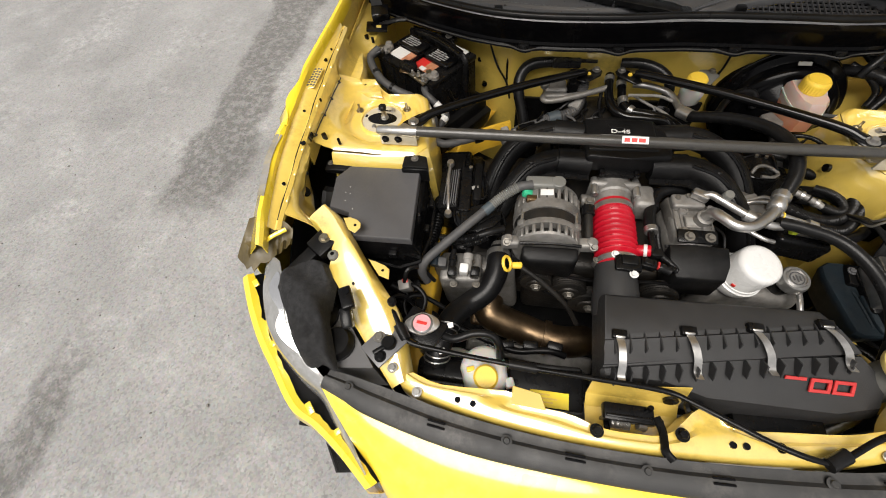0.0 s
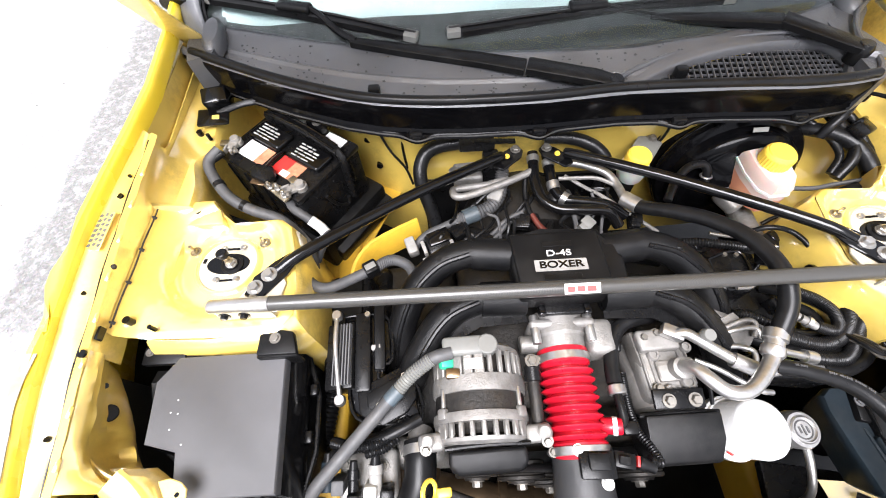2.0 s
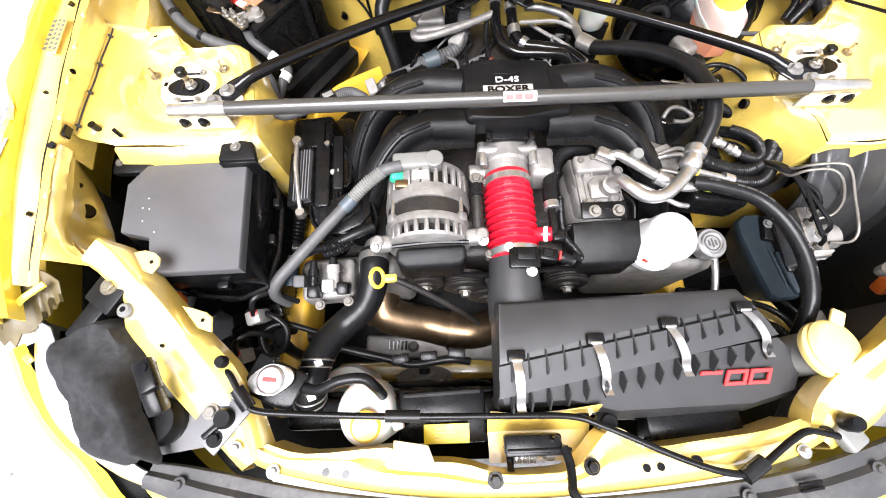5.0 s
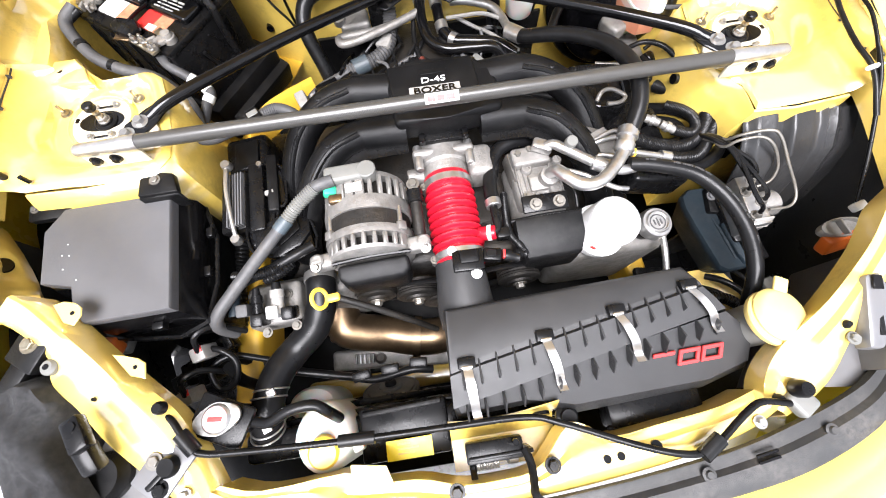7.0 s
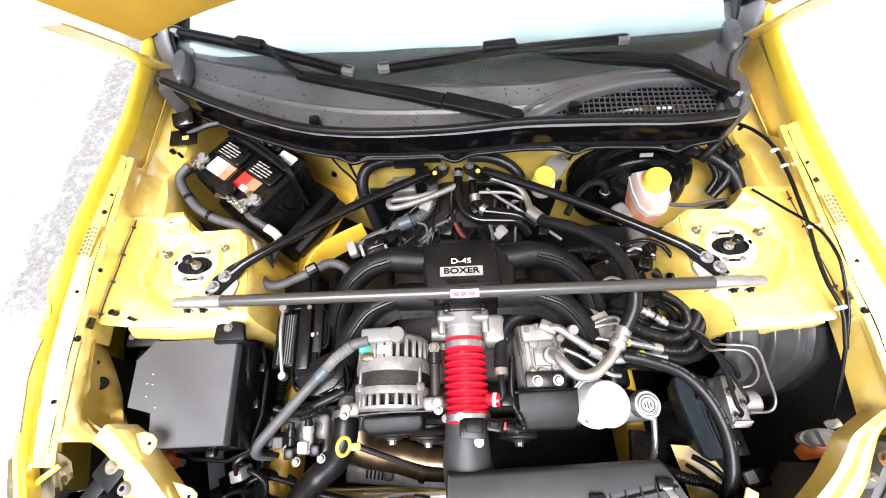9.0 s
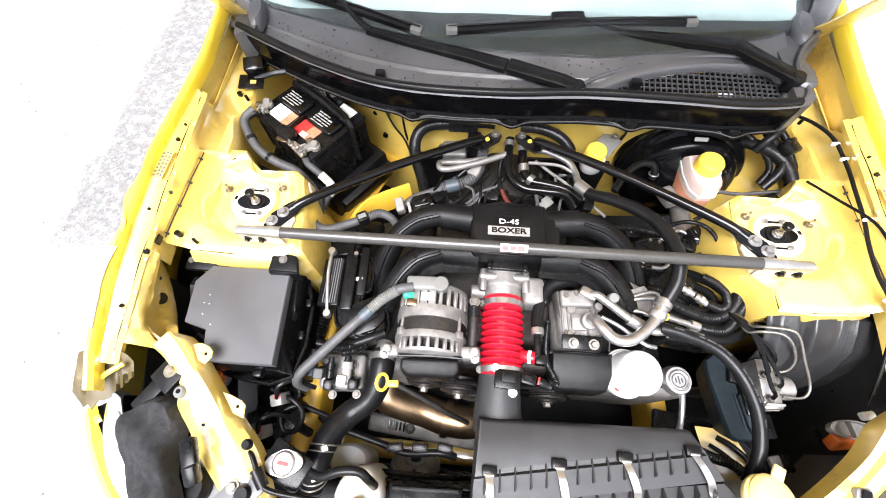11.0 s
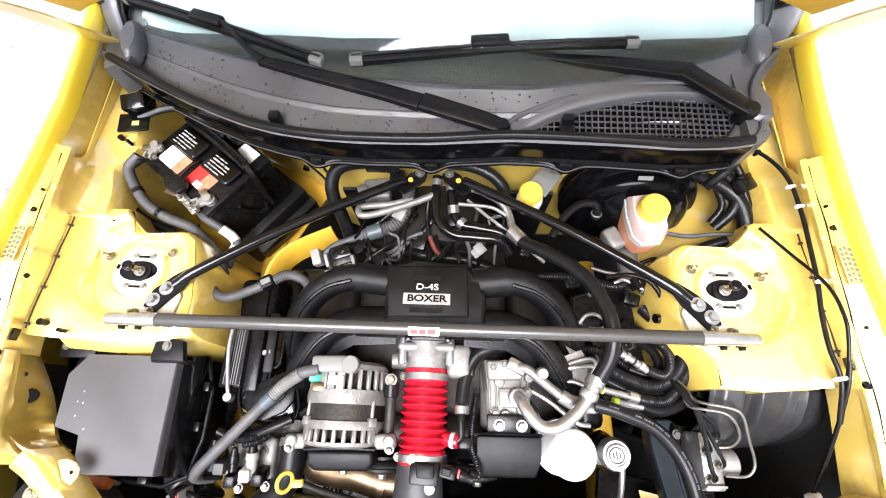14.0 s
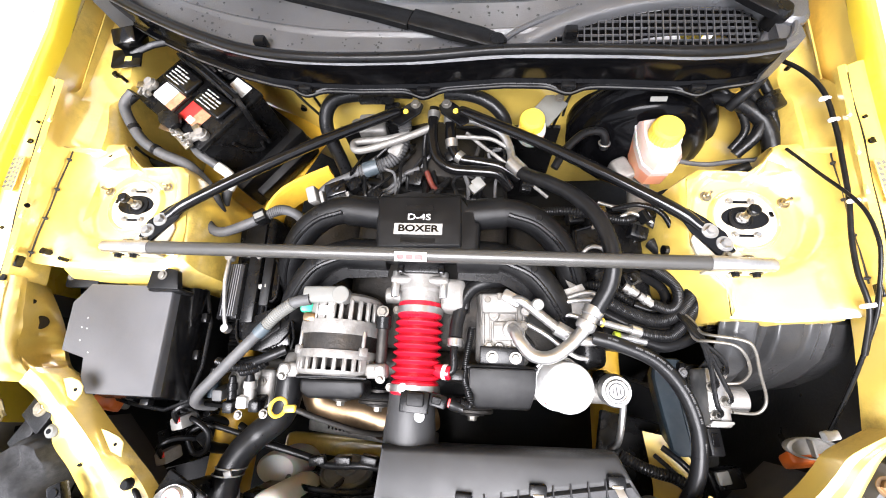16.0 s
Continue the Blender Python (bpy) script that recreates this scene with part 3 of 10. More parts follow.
def strut_mount(s):
    """The bearing plate sunk in the tower's top, with its slots, bolts, bearing and adjuster."""
    cx, cy, z = s * MOUNTS[s][0], MOUNTS[s][1], 0.7355
    t = part("mount_rim", lathe((cx, cy, z - 0.001), (cx, cy, z + 0.008), [(0.059, 0), (0.057, 0.6), (0.055, 0.95), (0.0525, 1), (0.051, 0.8), (0.050, 0.05)], 48), bay, car)
    part("mount_plate", lathe((cx, cy, z - 0.001), (cx, cy, z + 0.0028), [(0.0505, 0), (0.0505, 0.8), (0.049, 1)], 40), primer, t, "pale bearing plate")
    oval = [(cx + 0.038 * math.cos(a), cy + 0.002 + 0.0205 * math.sin(a)) for a in (2 * math.pi * k / 28 for k in range(28))]
    opening = part("bearing_opening", prism(oval, z + 0.001, z + 0.0038, 0.0006, 1), gloss, t, "dark oval opening with a rubber bearing")
    bx = cx - s * 0.008
    part("bearing", lathe((bx, cy, z + 0.003), (bx, cy, z + 0.0075), [(0.0195, 0), (0.0195, 0.6), (0.016, 0.75), (0.0155, 0.5), (0.012, 0.5), (0.0115, 1)], 26), rubber, opening, "ringed rubber bearing")
    part("strut_nut", hexbolt((bx, cy, z + 0.0075), (0, 0, 1), 0.0105, 0.009, None, 1.15), bright, t, "bright steel strut nut")
    part("adjuster_stud", lathe((bx, cy, z + 0.015), (bx, cy + 0.001, z + 0.036), [(0.0055, 0), (0.0065, 0.15), (0.0045, 0.3), (0.006, 0.5), (0.0045, 0.65), (0.005, 1)], 14), zinc, t, "plated adjuster stud")
    part("damper_knob", lathe((bx, cy, z + 0.034), (bx, cy + 0.001, z + 0.045), [(0.0085, 0), (0.0095, 0.15), (0.0095, 0.85), (0.0075, 1)], 18), satin, t, "dark adjuster knob")
    for dy in (-0.030, 0.032):
        part("slot", box((cx - s * 0.004, cy + dy, z + 0.0026), (0.040, 0.0052, 0.002), (0, 0, 0), 0.0009, 1), gloss, t)
        for dx in (-0.021, 0.014):
            part("plate_bolt", hexbolt((cx + s * dx, cy + dy + 0.001, z + 0.003), (0, 0, 1), 0.0055, 0.006, None, 1.35), bright, t)
    part("slot", box((cx + s * 0.0435, cy + 0.010, z + 0.0026), (0.007, 0.010, 0.002), (0, 0, s * 8), 0.001, 1), gloss, t)
    for dx, dy in ((-0.056, 0.043), (0.068, 0.032)):
        bm = hexbolt((cx + s * dx, cy + dy, z), (0, 0, 1), 0.007, 0.007, None, 1.7, 0.013)
        part("stud", bm, zinc, t)


for s in (-1, 1):
    w = part("wing", wing(s), paint, car, "crumpled yellow front wing, paint scraped to grey" if s < 0 else "glossy yellow front wing")
    r = part("flange", rail(s), bay, car)
    part("apron", apron(s), bay, car)
    part("strut_tower", tower(s), bay, car)
    part("tower_panel", tower_panel(s), bay, car, "pressed yellow strut tower top")
    strut_mount(s)
    for y, f, q in ((0.222, 0.45, 0.0042), (0.183, 0.50, 0.0075), (0.02, 0.50, 0.005), (-0.065, 0.06, 0.009), (-0.17, 0.4, 0.006)):
        e = blend(INNER[s], y)
        dx, z = e + (blend(CRESTS[s], y) - e) * f, blend(CREST_Z, y) - 0.032 + 0.009 * f
        part("hole", lathe((s * dx, y, z - 0.002), (s * dx, y, z + 0.0016), [(q * 0.65, 0), (q * 0.65, 1)], 14), gloss, r)
    zz, e = blend(CREST_Z, 0.118) - 0.0235, blend(INNER[s], 0.118)
    tx = e + (blend(CRESTS[s], 0.118) - e) * 0.58
    plate = part("punched_tab", box((s * tx, 0.118, zz), (0.024, 0.066, 0.0016), (6.5, 0, s * 6), 0.0004, 1), bay, r, "small punched yellow tab")
    for n in range(7):
        for k in range(3):
            part("tab_dot", box((s * (tx - 0.0075 + k * 0.0072 - (n - 3) * 0.0009), 0.118 + (n - 3) * 0.0085 + 0.002 * (k % 2), zz + 0.0012 + (n - 3) * 0.00095), (0.0046, 0.0056, 0.0014), (0, 0, s * 20), 0.0003, 1), housing, plate)
    seam = []
    for k in range(16):
        y = -0.25 + 0.55 * k / 15
        seam.append((s * (blend(INNER[s], y) + 0.0085 + 0.0015 * math.sin(k * 1.7)), y, blend(CREST_Z, y) - 0.0318))
    part("seam", tube(seam, 0.0016, 6, 2), rubber, r, "dark seam in the flange")
    part("sealer", tube([(s * (FOOT[s] - 0.004), y, 0.787 + 0.001 * math.sin(y * 60)) for y in (-0.02, 0.03, 0.08, 0.13, 0.18, 0.225, 0.28)], 0.0014, 6, 3), sealgrey, r, "dark line of seam sealer")
    for y in (0.18, 0.115, 0.055, -0.012):
        part("sealer_blob", lathe((s * (FOOT[s] - 0.007), y, 0.785), (s * (FOOT[s] - 0.004), y, 0.792), [(0.0026, 0), (0.0030, 0.5), (0.001, 1)], 8), sealgrey, r)
    part("wall_dot", lathe((s * (FOOT[s] - 0.003), 0.065, 0.822), (s * (FOOT[s] - 0.0055), 0.065, 0.8225), [(0.0045, 0), (0.0045, 1)], 10), gloss, r)
    part("drain_slot", box((s * (FOOT[s] - 0.006), -0.033, 0.800), (0.004, 0.020, 0.014), (0, 0, 0), 0.0015, 1), gloss, r)
    # deep gutter between the wing and the inner panel
    rows = []
    for k in range(12):
        y = 0.30 + 0.33 * k / 11
        c, e = blend(CRESTS[s], y), FOOT[s] + 0.004
        rows.append([(s * e, y, 0.80), (s * (e + 0.001), y, 0.72), (s * (e + 0.004), y, 0.62), (s * (e + c) / 2, y, 0.60), (s * (c - 0.006), y, 0.62), (s * (c - 0.004), y, 0.86)])
    part("gutter", sheet(rows, 0.002), bay, car)
    part("tower_hole", lathe((s * 0.455, 0.053, 0.70), (s * 0.436, 0.053, 0.703), [(0.009, 0), (0.009, 1)], 16), gloss, car)
    lobe = [(s * x, y) for x, y in ((0.588, 0.178), (0.600, 0.208), (0.614, 0.225), (0.648, 0.222), (0.664, 0.206), (0.664, 0.178))][::-s]
    bm = prism(lobe, 0.744, 0.7615, 0.003, 2)
    ear = part("tower_ear", bm, bay, car)
    if s < 0:
        part("ear_hole", lathe((-0.640, 0.206, 0.746), (-0.640, 0.206, 0.7655), [(0.0055, 0), (0.0055, 1)], 14), gloss, ear)
    for x, y, q in ((0.680, -0.007, 0.006), (0.640, -0.020, 0.0035), (0.680, 0.395, 0.006), (0.66, 0.385, 0.004)):
        if s < 0 or y > 0.1:
            part("panel_hole", lathe((s * x, y, 0.77), (s * x, y, 0.784 if y > 0.1 else 0.785), [(q, 0), (q, 1)], 14), gloss, car)

# bent inner panel in the damaged front corner
BENT_TOP = [(-0.700, -0.058, 0.778), (-0.700, -0.100, 0.768), (-0.699, -0.140, 0.758), (-0.695, -0.180, 0.752), (-0.678, -0.212, 0.745), (-0.645, -0.234, 0.732)]
BENT_MID = [(-0.719, -0.060, 0.745), (-0.714, -0.100, 0.732), (-0.709, -0.138, 0.720), (-0.703, -0.176, 0.714), (-0.682, -0.206, 0.712), (-0.645, -0.226, 0.708)]
BENT_LOW = [(-0.731, -0.062, 0.716), (-0.712, -0.102, 0.700), (-0.696, -0.141, 0.687), (-0.680, -0.178, 0.684), (-0.656, -0.206, 0.688), (-0.630, -0.220, 0.688)]
rows = []
for n, p in enumerate(curve_points(BENT_TOP, 5)):
    y = max(p.y, -0.232)
    e, z = blend(INNER[-1], y), blend(CREST_Z, y) - 0.0375
    row = []
    for k in range(6):
        f = k / 5
        d = noise.noise(Vector((n * 0.35, k * 0.9, 7.0))) * 0.004 * f
        row.append((-(e + 0.004) * (1 - f) + (p.x + 0.0025) * f + d + 0.004 * math.sin(f * math.pi), y * (1 - f) + p.y * f, z * (1 - f) + (p.z + 0.001) * f))
    rows.append(row)
part("front_apron", sheet(rows, 0.0022), bay, car, "creased yellow panel between the flange and the bent corner")
rows = []
for n, (a, b, c) in enumerate(zip(*(curve_points(line, 6) for line in (BENT_TOP, BENT_MID, BENT_LOW)))):
    f = n / 30
    row = [a, a.lerp(b, 0.5), b, b.lerp(c, 0.5), c, c + Vector((-0.003, 0, -0.010))]
    for k, v in enumerate(row[1:], 1):
        d = noise.noise(Vector((f * 9, k * 0.8, 4.0))) * 0.008 * min(1.0, f * 2)
        row[k] = v + Vector((d, 0, d * 0.7))
    rows.append(row)
corner = part("bent_panel", sheet(rows, 0.0022), bay, car, "bent yellow inner panel in the damaged corner")
part("panel_hole", lathe((-0.712, -0.129, 0.717), (-0.7065, -0.129, 0.7215), [(0.0125, 0), (0.0125, 0.8), (0.011, 1)], 22), gloss, corner, "round dark hole in the panel")
part("panel_hole", lathe((-0.711, -0.094, 0.742), (-0.7075, -0.094, 0.7445), [(0.004, 0), (0.004, 1)], 12), gloss, corner)
part("crumple", tube([(-0.706, -0.150, 0.740), (-0.702, -0.176, 0.742), (-0.692, -0.196, 0.740), (-0.670, -0.212, 0.732), (-0.648, -0.222, 0.722)], (0.004, 0.008), 12, 6, flat=0.6), bay, corner, "crumpled fold of yellow metal")

rows = []
for k in range(24):
    y = -0.22 + 0.15 * k / 23
    x, z = blend(CRESTS[-1], y), blend(CREST_Z, y)
    w = 0.004 + 0.004 * abs(noise.noise(Vector((y * 30, 1, 1))))
    hurt = max(0.0, 1 - abs(y + 0.02) / 0.16)
    m = noise.noise(Vector((y * 17, 2.7, 2.1))) * 0.014 * hurt
    rows.append([(-(x - 0.004 + m), y, z + 0.002 + m * 0.8 - 0.006 * hurt), (-(x + 0.004 + w + m), y, z + 0.0035 + m * 0.8 - 0.006 * hurt), (-(x + 0.007 + w + m), y, z + 0.002 + m * 0.8 - 0.006 * hurt)])
part("scrape", sheet(rows, 0.001), scuff, car, "scrape of bare grey metal along the wing edge")

# bulkhead behind the engine
WALL = [(-0.72, 0.62), (-0.60, 0.575), (-0.50, 0.535), (-0.40, 0.485), (-0.31, 0.435), (-0.25, 0.412), (-0.1, 0.405), (0.1, 0.405), (0.4, 0.41), (0.6, 0.42), (0.72, 0.44)]
rows = []
for a, b in zip(WALL, WALL[1:]):
    for k in range(4):
        x, y = a[0] + (b[0] - a[0]) * k / 4, a[1] + (b[1] - a[1]) * k / 4
        bulge = 0.006 * noise.noise(Vector((x * 9, 3, 1)))
        rows.append([(x, y + 0.03, 0.25), (x, y + 0.012 + bulge, 0.45), (x, y + bulge, 0.60), (x, y - 0.004 + bulge, 0.66), (x, y - 0.012, 0.70), (x, y - 0.020, 0.735), (x, y - 0.026, 0.772), (x, y - 0.030, 0.784)])
part("bulkhead", sheet(rows, 0.003), bay, car)
for x, z in ((-0.36, 0.68), (-0.345, 0.60), (0.26, 0.72)):
    y = blend([(a, b) for a, b in WALL], x)
    part("bulkhead_hole", lathe((x, y - 0.012, z), (x, y + 0.004, z), [(0.008, 0), (0.008, 1)], 14), gloss, car)

# rails, inner floor and cross member low in the bay
for s in (-1, 1):
    bm = box((s * (0.424 if s < 0 else 0.432), -0.08, 0.46 if s < 0 else 0.31), (0.050, 0.76, 0.12), bevel=0.012, seg=3)
    part("chassis_rail", bm, shaded_underpaint, car)
bm = box((0, 0.0, 0.20), (1.56, 1.16, 0.02), bevel=0.004)
part("undertray", bm, plastic, car)
bm = box((0, -0.37, 0.25), (0.80, 0.05, 0.05), bevel=0.015, seg=3)
part("cross_member", bm, bay, car)
bm = sheet([[(0.470, 0.18, 0.60), (0.55, 0.19, 0.640), (0.65, 0.19, 0.69)], [(0.47, 0.26, 0.58), (0.56, 0.28, 0.62), (0.65, 0.30, 0.70)], [(0.60, 0.40, 0.60), (0.62, 0.42, 0.64), (0.65, 0.43, 0.69)]], 0.003)
part("inner_panel", bm, bay, car)
# olive shade round the battery is put into the shelf's colour
bm = sheet([[(-0.655, 0.19, 0.50), (-0.42, 0.19, 0.50)], [(-0.655, 0.60, 0.50), (-0.30, 0.45, 0.50)]], 0.003)
part("battery_shelf", bm, shaded_underpaint, car, "yellow shelf under the battery, toned down for shade")
OUTRIGGER = [(-0.255, 0.280, 0.602), (-0.315, 0.250, 0.602), (-0.360, 0.222, 0.600), (-0.390, 0.180, 0.596), (-0.400, 0.130, 0.590), (-0.402, 0.080, 0.585)]
rows = []
for p in curve_points(OUTRIGGER, 3):
    inward = Vector((0.012 if p.y < 0.2 else 0.005, -0.005 if p.y < 0.2 else -0.012, -0.010))
    rows.append([p + Vector((-0.004, 0.004, -0.05)), p, p + inward * 0.5 + Vector((0, 0, 0.004)), p + inward, p + inward + Vector((0.004, -0.004, -0.06))])
part("outrigger", sheet(rows, 0.003), shaded_underpaint, car, "yellow pressed member below the battery")
bm = sheet([[(x, 0.392, z) for z in (0.25, 0.45, 0.58, 0.60)] for x in (-0.24, -0.1, 0.0, 0.1, 0.2, 0.29)], 0.008)
part("insulation_mat", bm, rubber, car, "black insulation mat on the lower bulkhead")

# wheel arch liners with their ribs
RIBS = [(0.43, 0), (0.505, 0), (0.516, 0.012), (0.545, 0.017), (0.556, 0.002), (0.564, -0.007), (0.574, -0.007), (0.583, 0.007), (0.618, 0.007), (0.627, -0.005), (0.637, -0.005), (0.643, 0.004), (0.652, -0.004), (0.660, 0.003), (0.672, -0.003), (0.70, -0.002), (0.712, 0.004)]
for s in (-1, 1):
    rows, drop = [], 0.0 if s > 0 else 0.075
    for k in range(76):
        x = (0.498 if s > 0 else 0.655) + (0.210 if s > 0 else 0.053) * k / 75
        lift = blend(RIBS, x)
        rows.append([(s * x, y - lift * q, z + lift * (1 - q * 0.5)) for y, z, q in ((-0.050, 0.722 - drop, 0.1), (-0.072, 0.728 - drop, 0.3), (-0.092, 0.716 - drop, 0.7), (-0.122, 0.690 - drop, 0.9), (-0.148, 0.635 - drop, 1), (-0.165, 0.57, 1), (-0.172, 0.50, 1), (-0.168, 0.38, 1), (-0.15, 0.25, 1))])
    part("arch_liner", sheet(rows, 0.003), liner, car, "ribbed black wheel arch liner")
    w = 0.703 if s > 0 else 0.738
    bm = sheet([[(s * w, -0.07, 0.745 if s > 0 else 0.70), (s * w, -0.07, 0.3)], [(s * w, -0.20, 0.715 if s > 0 else 0.67), (s * w, -0.20, 0.3)], [(s * 0.69, -0.34, 0.68), (s * 0.69, -0.34, 0.3)], [(s * 0.60, -0.42, 0.62), (s * 0.60, -0.42, 0.3)]], 0.003)
    part("side_liner", bm, liner, car)

# ---- front panel and bumper ----
def level(y):
    return 0.664 + (y + 0.52) * 0.38


def strip(inner, outer, zf, turn_down=0.0, thick=0.002, lip=0.0, n=5):
    """A panel between two lines in the plan, with a lip on its inner edge and a fold on its outer one."""
    a, b = curve_points([(x, y, 0) for x, y in inner], n), curve_points([(x, y, 0) for x, y in outer], n)
    m = 40

    def pick(line, f):
        k = min(len(line) - 2, int(f * (len(line) - 1)))
        return line[k].lerp(line[k + 1], f * (len(line) - 1) - k)

    rows = []
    for k in range(m + 1):
        p, q = pick(a, k / m), pick(b, k / m)
        row = []
        if lip:
            row += [(p.x, p.y, zf(p.y) - lip * 2), (p.x, p.y, zf(p.y) + 0.002)]
        for f in (0.06, 0.3, 0.42, 0.6, 0.94):
            w = p.lerp(q, f)
            row.append((w.x, w.y, zf(w.y) + (0.007 if 0.35 < f < 0.7 else 0)))
        row.append((q.x, q.y, zf(q.y) - 0.004))
        if turn_down:
            row.append((q.x, q.y - 0.004, zf(q.y) - turn_down))
        rows.append(row)
    return sheet(rows, thick)


inner = [(0.665, -0.218), (0.642, -0.232), (0.610, -0.254), (0.594, -0.279), (0.566, -0.316), (0.500, -0.376), (0.425, -0.425), (0.395, -0.46), (0.385, -0.50)]
outer = [(0.69, -0.232), (0.657, -0.250), (0.640, -0.285), (0.615, -0.338), (0.55, -0.406), (0.525, -0.44), (0.495, -0.478), (0.46, -0.505), (0.42, -0.522)]
brace = part("corner_brace", strip(inner, outer, level, 0.05, lip=0.02), bay, car)
for x, y in ((0.515, -0.412), (0.405, -0.495)):
    part("grommet", lathe((x, y, level(y) - 0.002), (x, y, level(y) + 0.0135), [(0.006, 0), (0.006, 0.7), (0.0036, 1)], 16), rubber, brace)
# the other brace: a broad flat, a sloping flange and two eared tabs
FLAT = [(-0.640, -0.232), (-0.612, -0.252), (-0.580, -0.290), (-0.580, -0.325), (-0.554, -0.358), (-0.523, -0.406), (-0.480, -0.455), (-0.42, -0.522)]
CREASE = [(-0.612, -0.207), (-0.593, -0.222), (-0.568, -0.250), (-0.525, -0.298), (-0.483, -0.353), (-0.449, -0.399), (-0.425, -0.445), (-0.40, -0.510)]
LOW = [(-0.600, -0.207), (-0.578, -0.223), (-0.551, -0.255), (-0.514, -0.299), (-0.472, -0.344), (-0.436, -0.384), (-0.415, -0.430), (-0.390, -0.503)]
rows = []
for a, b, c in zip(*(curve_points([(x, y, 0) for x, y in q], 6) for q in (FLAT, CREASE, LOW))):
    up = [Vector((v.x, v.y, level(v.y) + d)) for v, d in ((a, 0.0), (a.lerp(b, 0.5), 0.003), (a.lerp(b, 0.9), 0.004), (b, 0.001), (c, -0.020))]
    rows.append([up[0] + Vector((-0.004, -0.004, -0.045)), up[0] + Vector((-0.003, -0.003, -0.005))] + up + [up[-1] + Vector((0.002, 0.002, -0.026))])
brace = part("corner_brace", sheet(rows, 0.002), bay, car)
for ear, hole in (([(-0.575, -0.222), (-0.560, -0.219), (-0.544, -0.224), (-0.534, -0.232), (-0.533, -0.243), (-0.541, -0.256), (-0.556, -0.250)], (-0.545, -0.238)),
                  ([(-0.510, -0.296), (-0.492, -0.301), (-0.472, -0.307), (-0.461, -0.315), (-0.458, -0.337), (-0.480, -0.330)], (-0.474, -0.319))):
    z = level(hole[1]) - 0.011
    e = part("ear", prism(ear[::-1], z, z + 0.003, 0.001, 1), bay, brace)
    part("ear_hole", lathe((*hole, z + 0.001), (*hole, z + 0.0036), [(0.003, 0), (0.003, 1)], 12), gloss, e)
for x, y, q, mt in ((-0.445, -0.377, 0.009, rubber), (-0.577, -0.304, 0.011, greyplug), (-0.526, -0.353, 0.003, gloss)):
    g = part("grommet", lathe((x, y, level(y) - 0.004), (x, y, level(y) + 0.0085 - 0.2 * (0.011 - q)), [(q, 0), (q, 0.7), (q * 0.7, 1)], 16), mt, brace)
    if mt is greyplug:
        part("grommet_hole", lathe((x, y, level(y) + 0.004), (x, y, level(y) + 0.0092), [(0.004, 0), (0.004, 1)], 12), gloss, g)

inner = [(-0.39, -0.49), (-0.33, -0.505), (-0.21, -0.50), (-0.19, -0.517), (-0.11, -0.523), (-0.055, -0.538), (0.0, -0.54), (0.055, -0.533), (0.105, -0.488), (0.13, -0.487), (0.16, -0.51), (0.25, -0.503), (0.33, -0.495), (0.39, -0.48)]
outer = [(-0.42, -0.50), (-0.396, -0.522), (-0.30, -0.545), (-0.217, -0.559), (-0.12, -0.568), (-0.02, -0.571), (0.07, -0.568), (0.15, -0.563), (0.235, -0.555), (0.315, -0.543), (0.37, -0.53), (0.42, -0.51)]
part("radiator_support", strip(inner, outer, lambda y: 0.660, 0.05, lip=0.03), bay, car)

COVER = [(-0.556, -0.540), (-0.51, -0.556), (-0.453, -0.577), (-0.298, -0.608), (-0.117, -0.620), (0.081, -0.620), (0.302, -0.605), (0.426, -0.588), (0.542, -0.549), (0.60, -0.50)]
EDGE = [(-0.545, -0.508), (-0.50, -0.514), (-0.44, -0.525), (-0.30, -0.552), (-0.12, -0.570), (0.08, -0.570), (0.30, -0.553), (0.42, -0.530), (0.525, -0.500), (0.58, -0.47)]
seal = part("bumper_seal", strip(EDGE, COVER, lambda y: 0.672, 0.02, thick=0.004, lip=0.006), sealgrey, car, "scuffed black plastic sealing strip along the bumper")
for x, y in ((-0.50, -0.535), (-0.21, -0.583), (0.01, -0.595), (0.275, -0.572), (0.46, -0.545)):
    part("clip", lathe((x, y, 0.677), (x, y, 0.682), [(0.0095, 0), (0.0095, 0.3), (0.006, 0.4), (0.0045, 1)], 16), sealgrey, seal)
for x, y in ((-0.33, -0.575), (-0.10, -0.592), (0.12, -0.592), (0.36, -0.562)):
    for d in (-0.004, 0.004):
        part("slot", box((x, y + d, 0.680), (0.032, 0.004, 0.004), (0, 0, 8 * x / 0.4), 0.001, 1), gloss, seal)

rows = []
for p in curve_points([(x, y, 0) for x, y in COVER], 5):
    out = Vector((p.x * 0.62, -0.62, 0)).normalized()
    cut_back = max(0.0, (-0.30 - p.x) / 0.256) * 1.25
    rows.append([(p.x + out.x * d + cut_back * min(d, 0.15), p.y + out.y * d, z) for d, z in ((-0.006, 0.664), (0.004, 0.664), (0.03, 0.655), (0.09, 0.618), (0.14, 0.55), (0.165, 0.45), (0.16, 0.33), (0.14, 0.22))])
part("bumper", sheet(rows, 0.004), paint, car, "glossy yellow bumper skin")

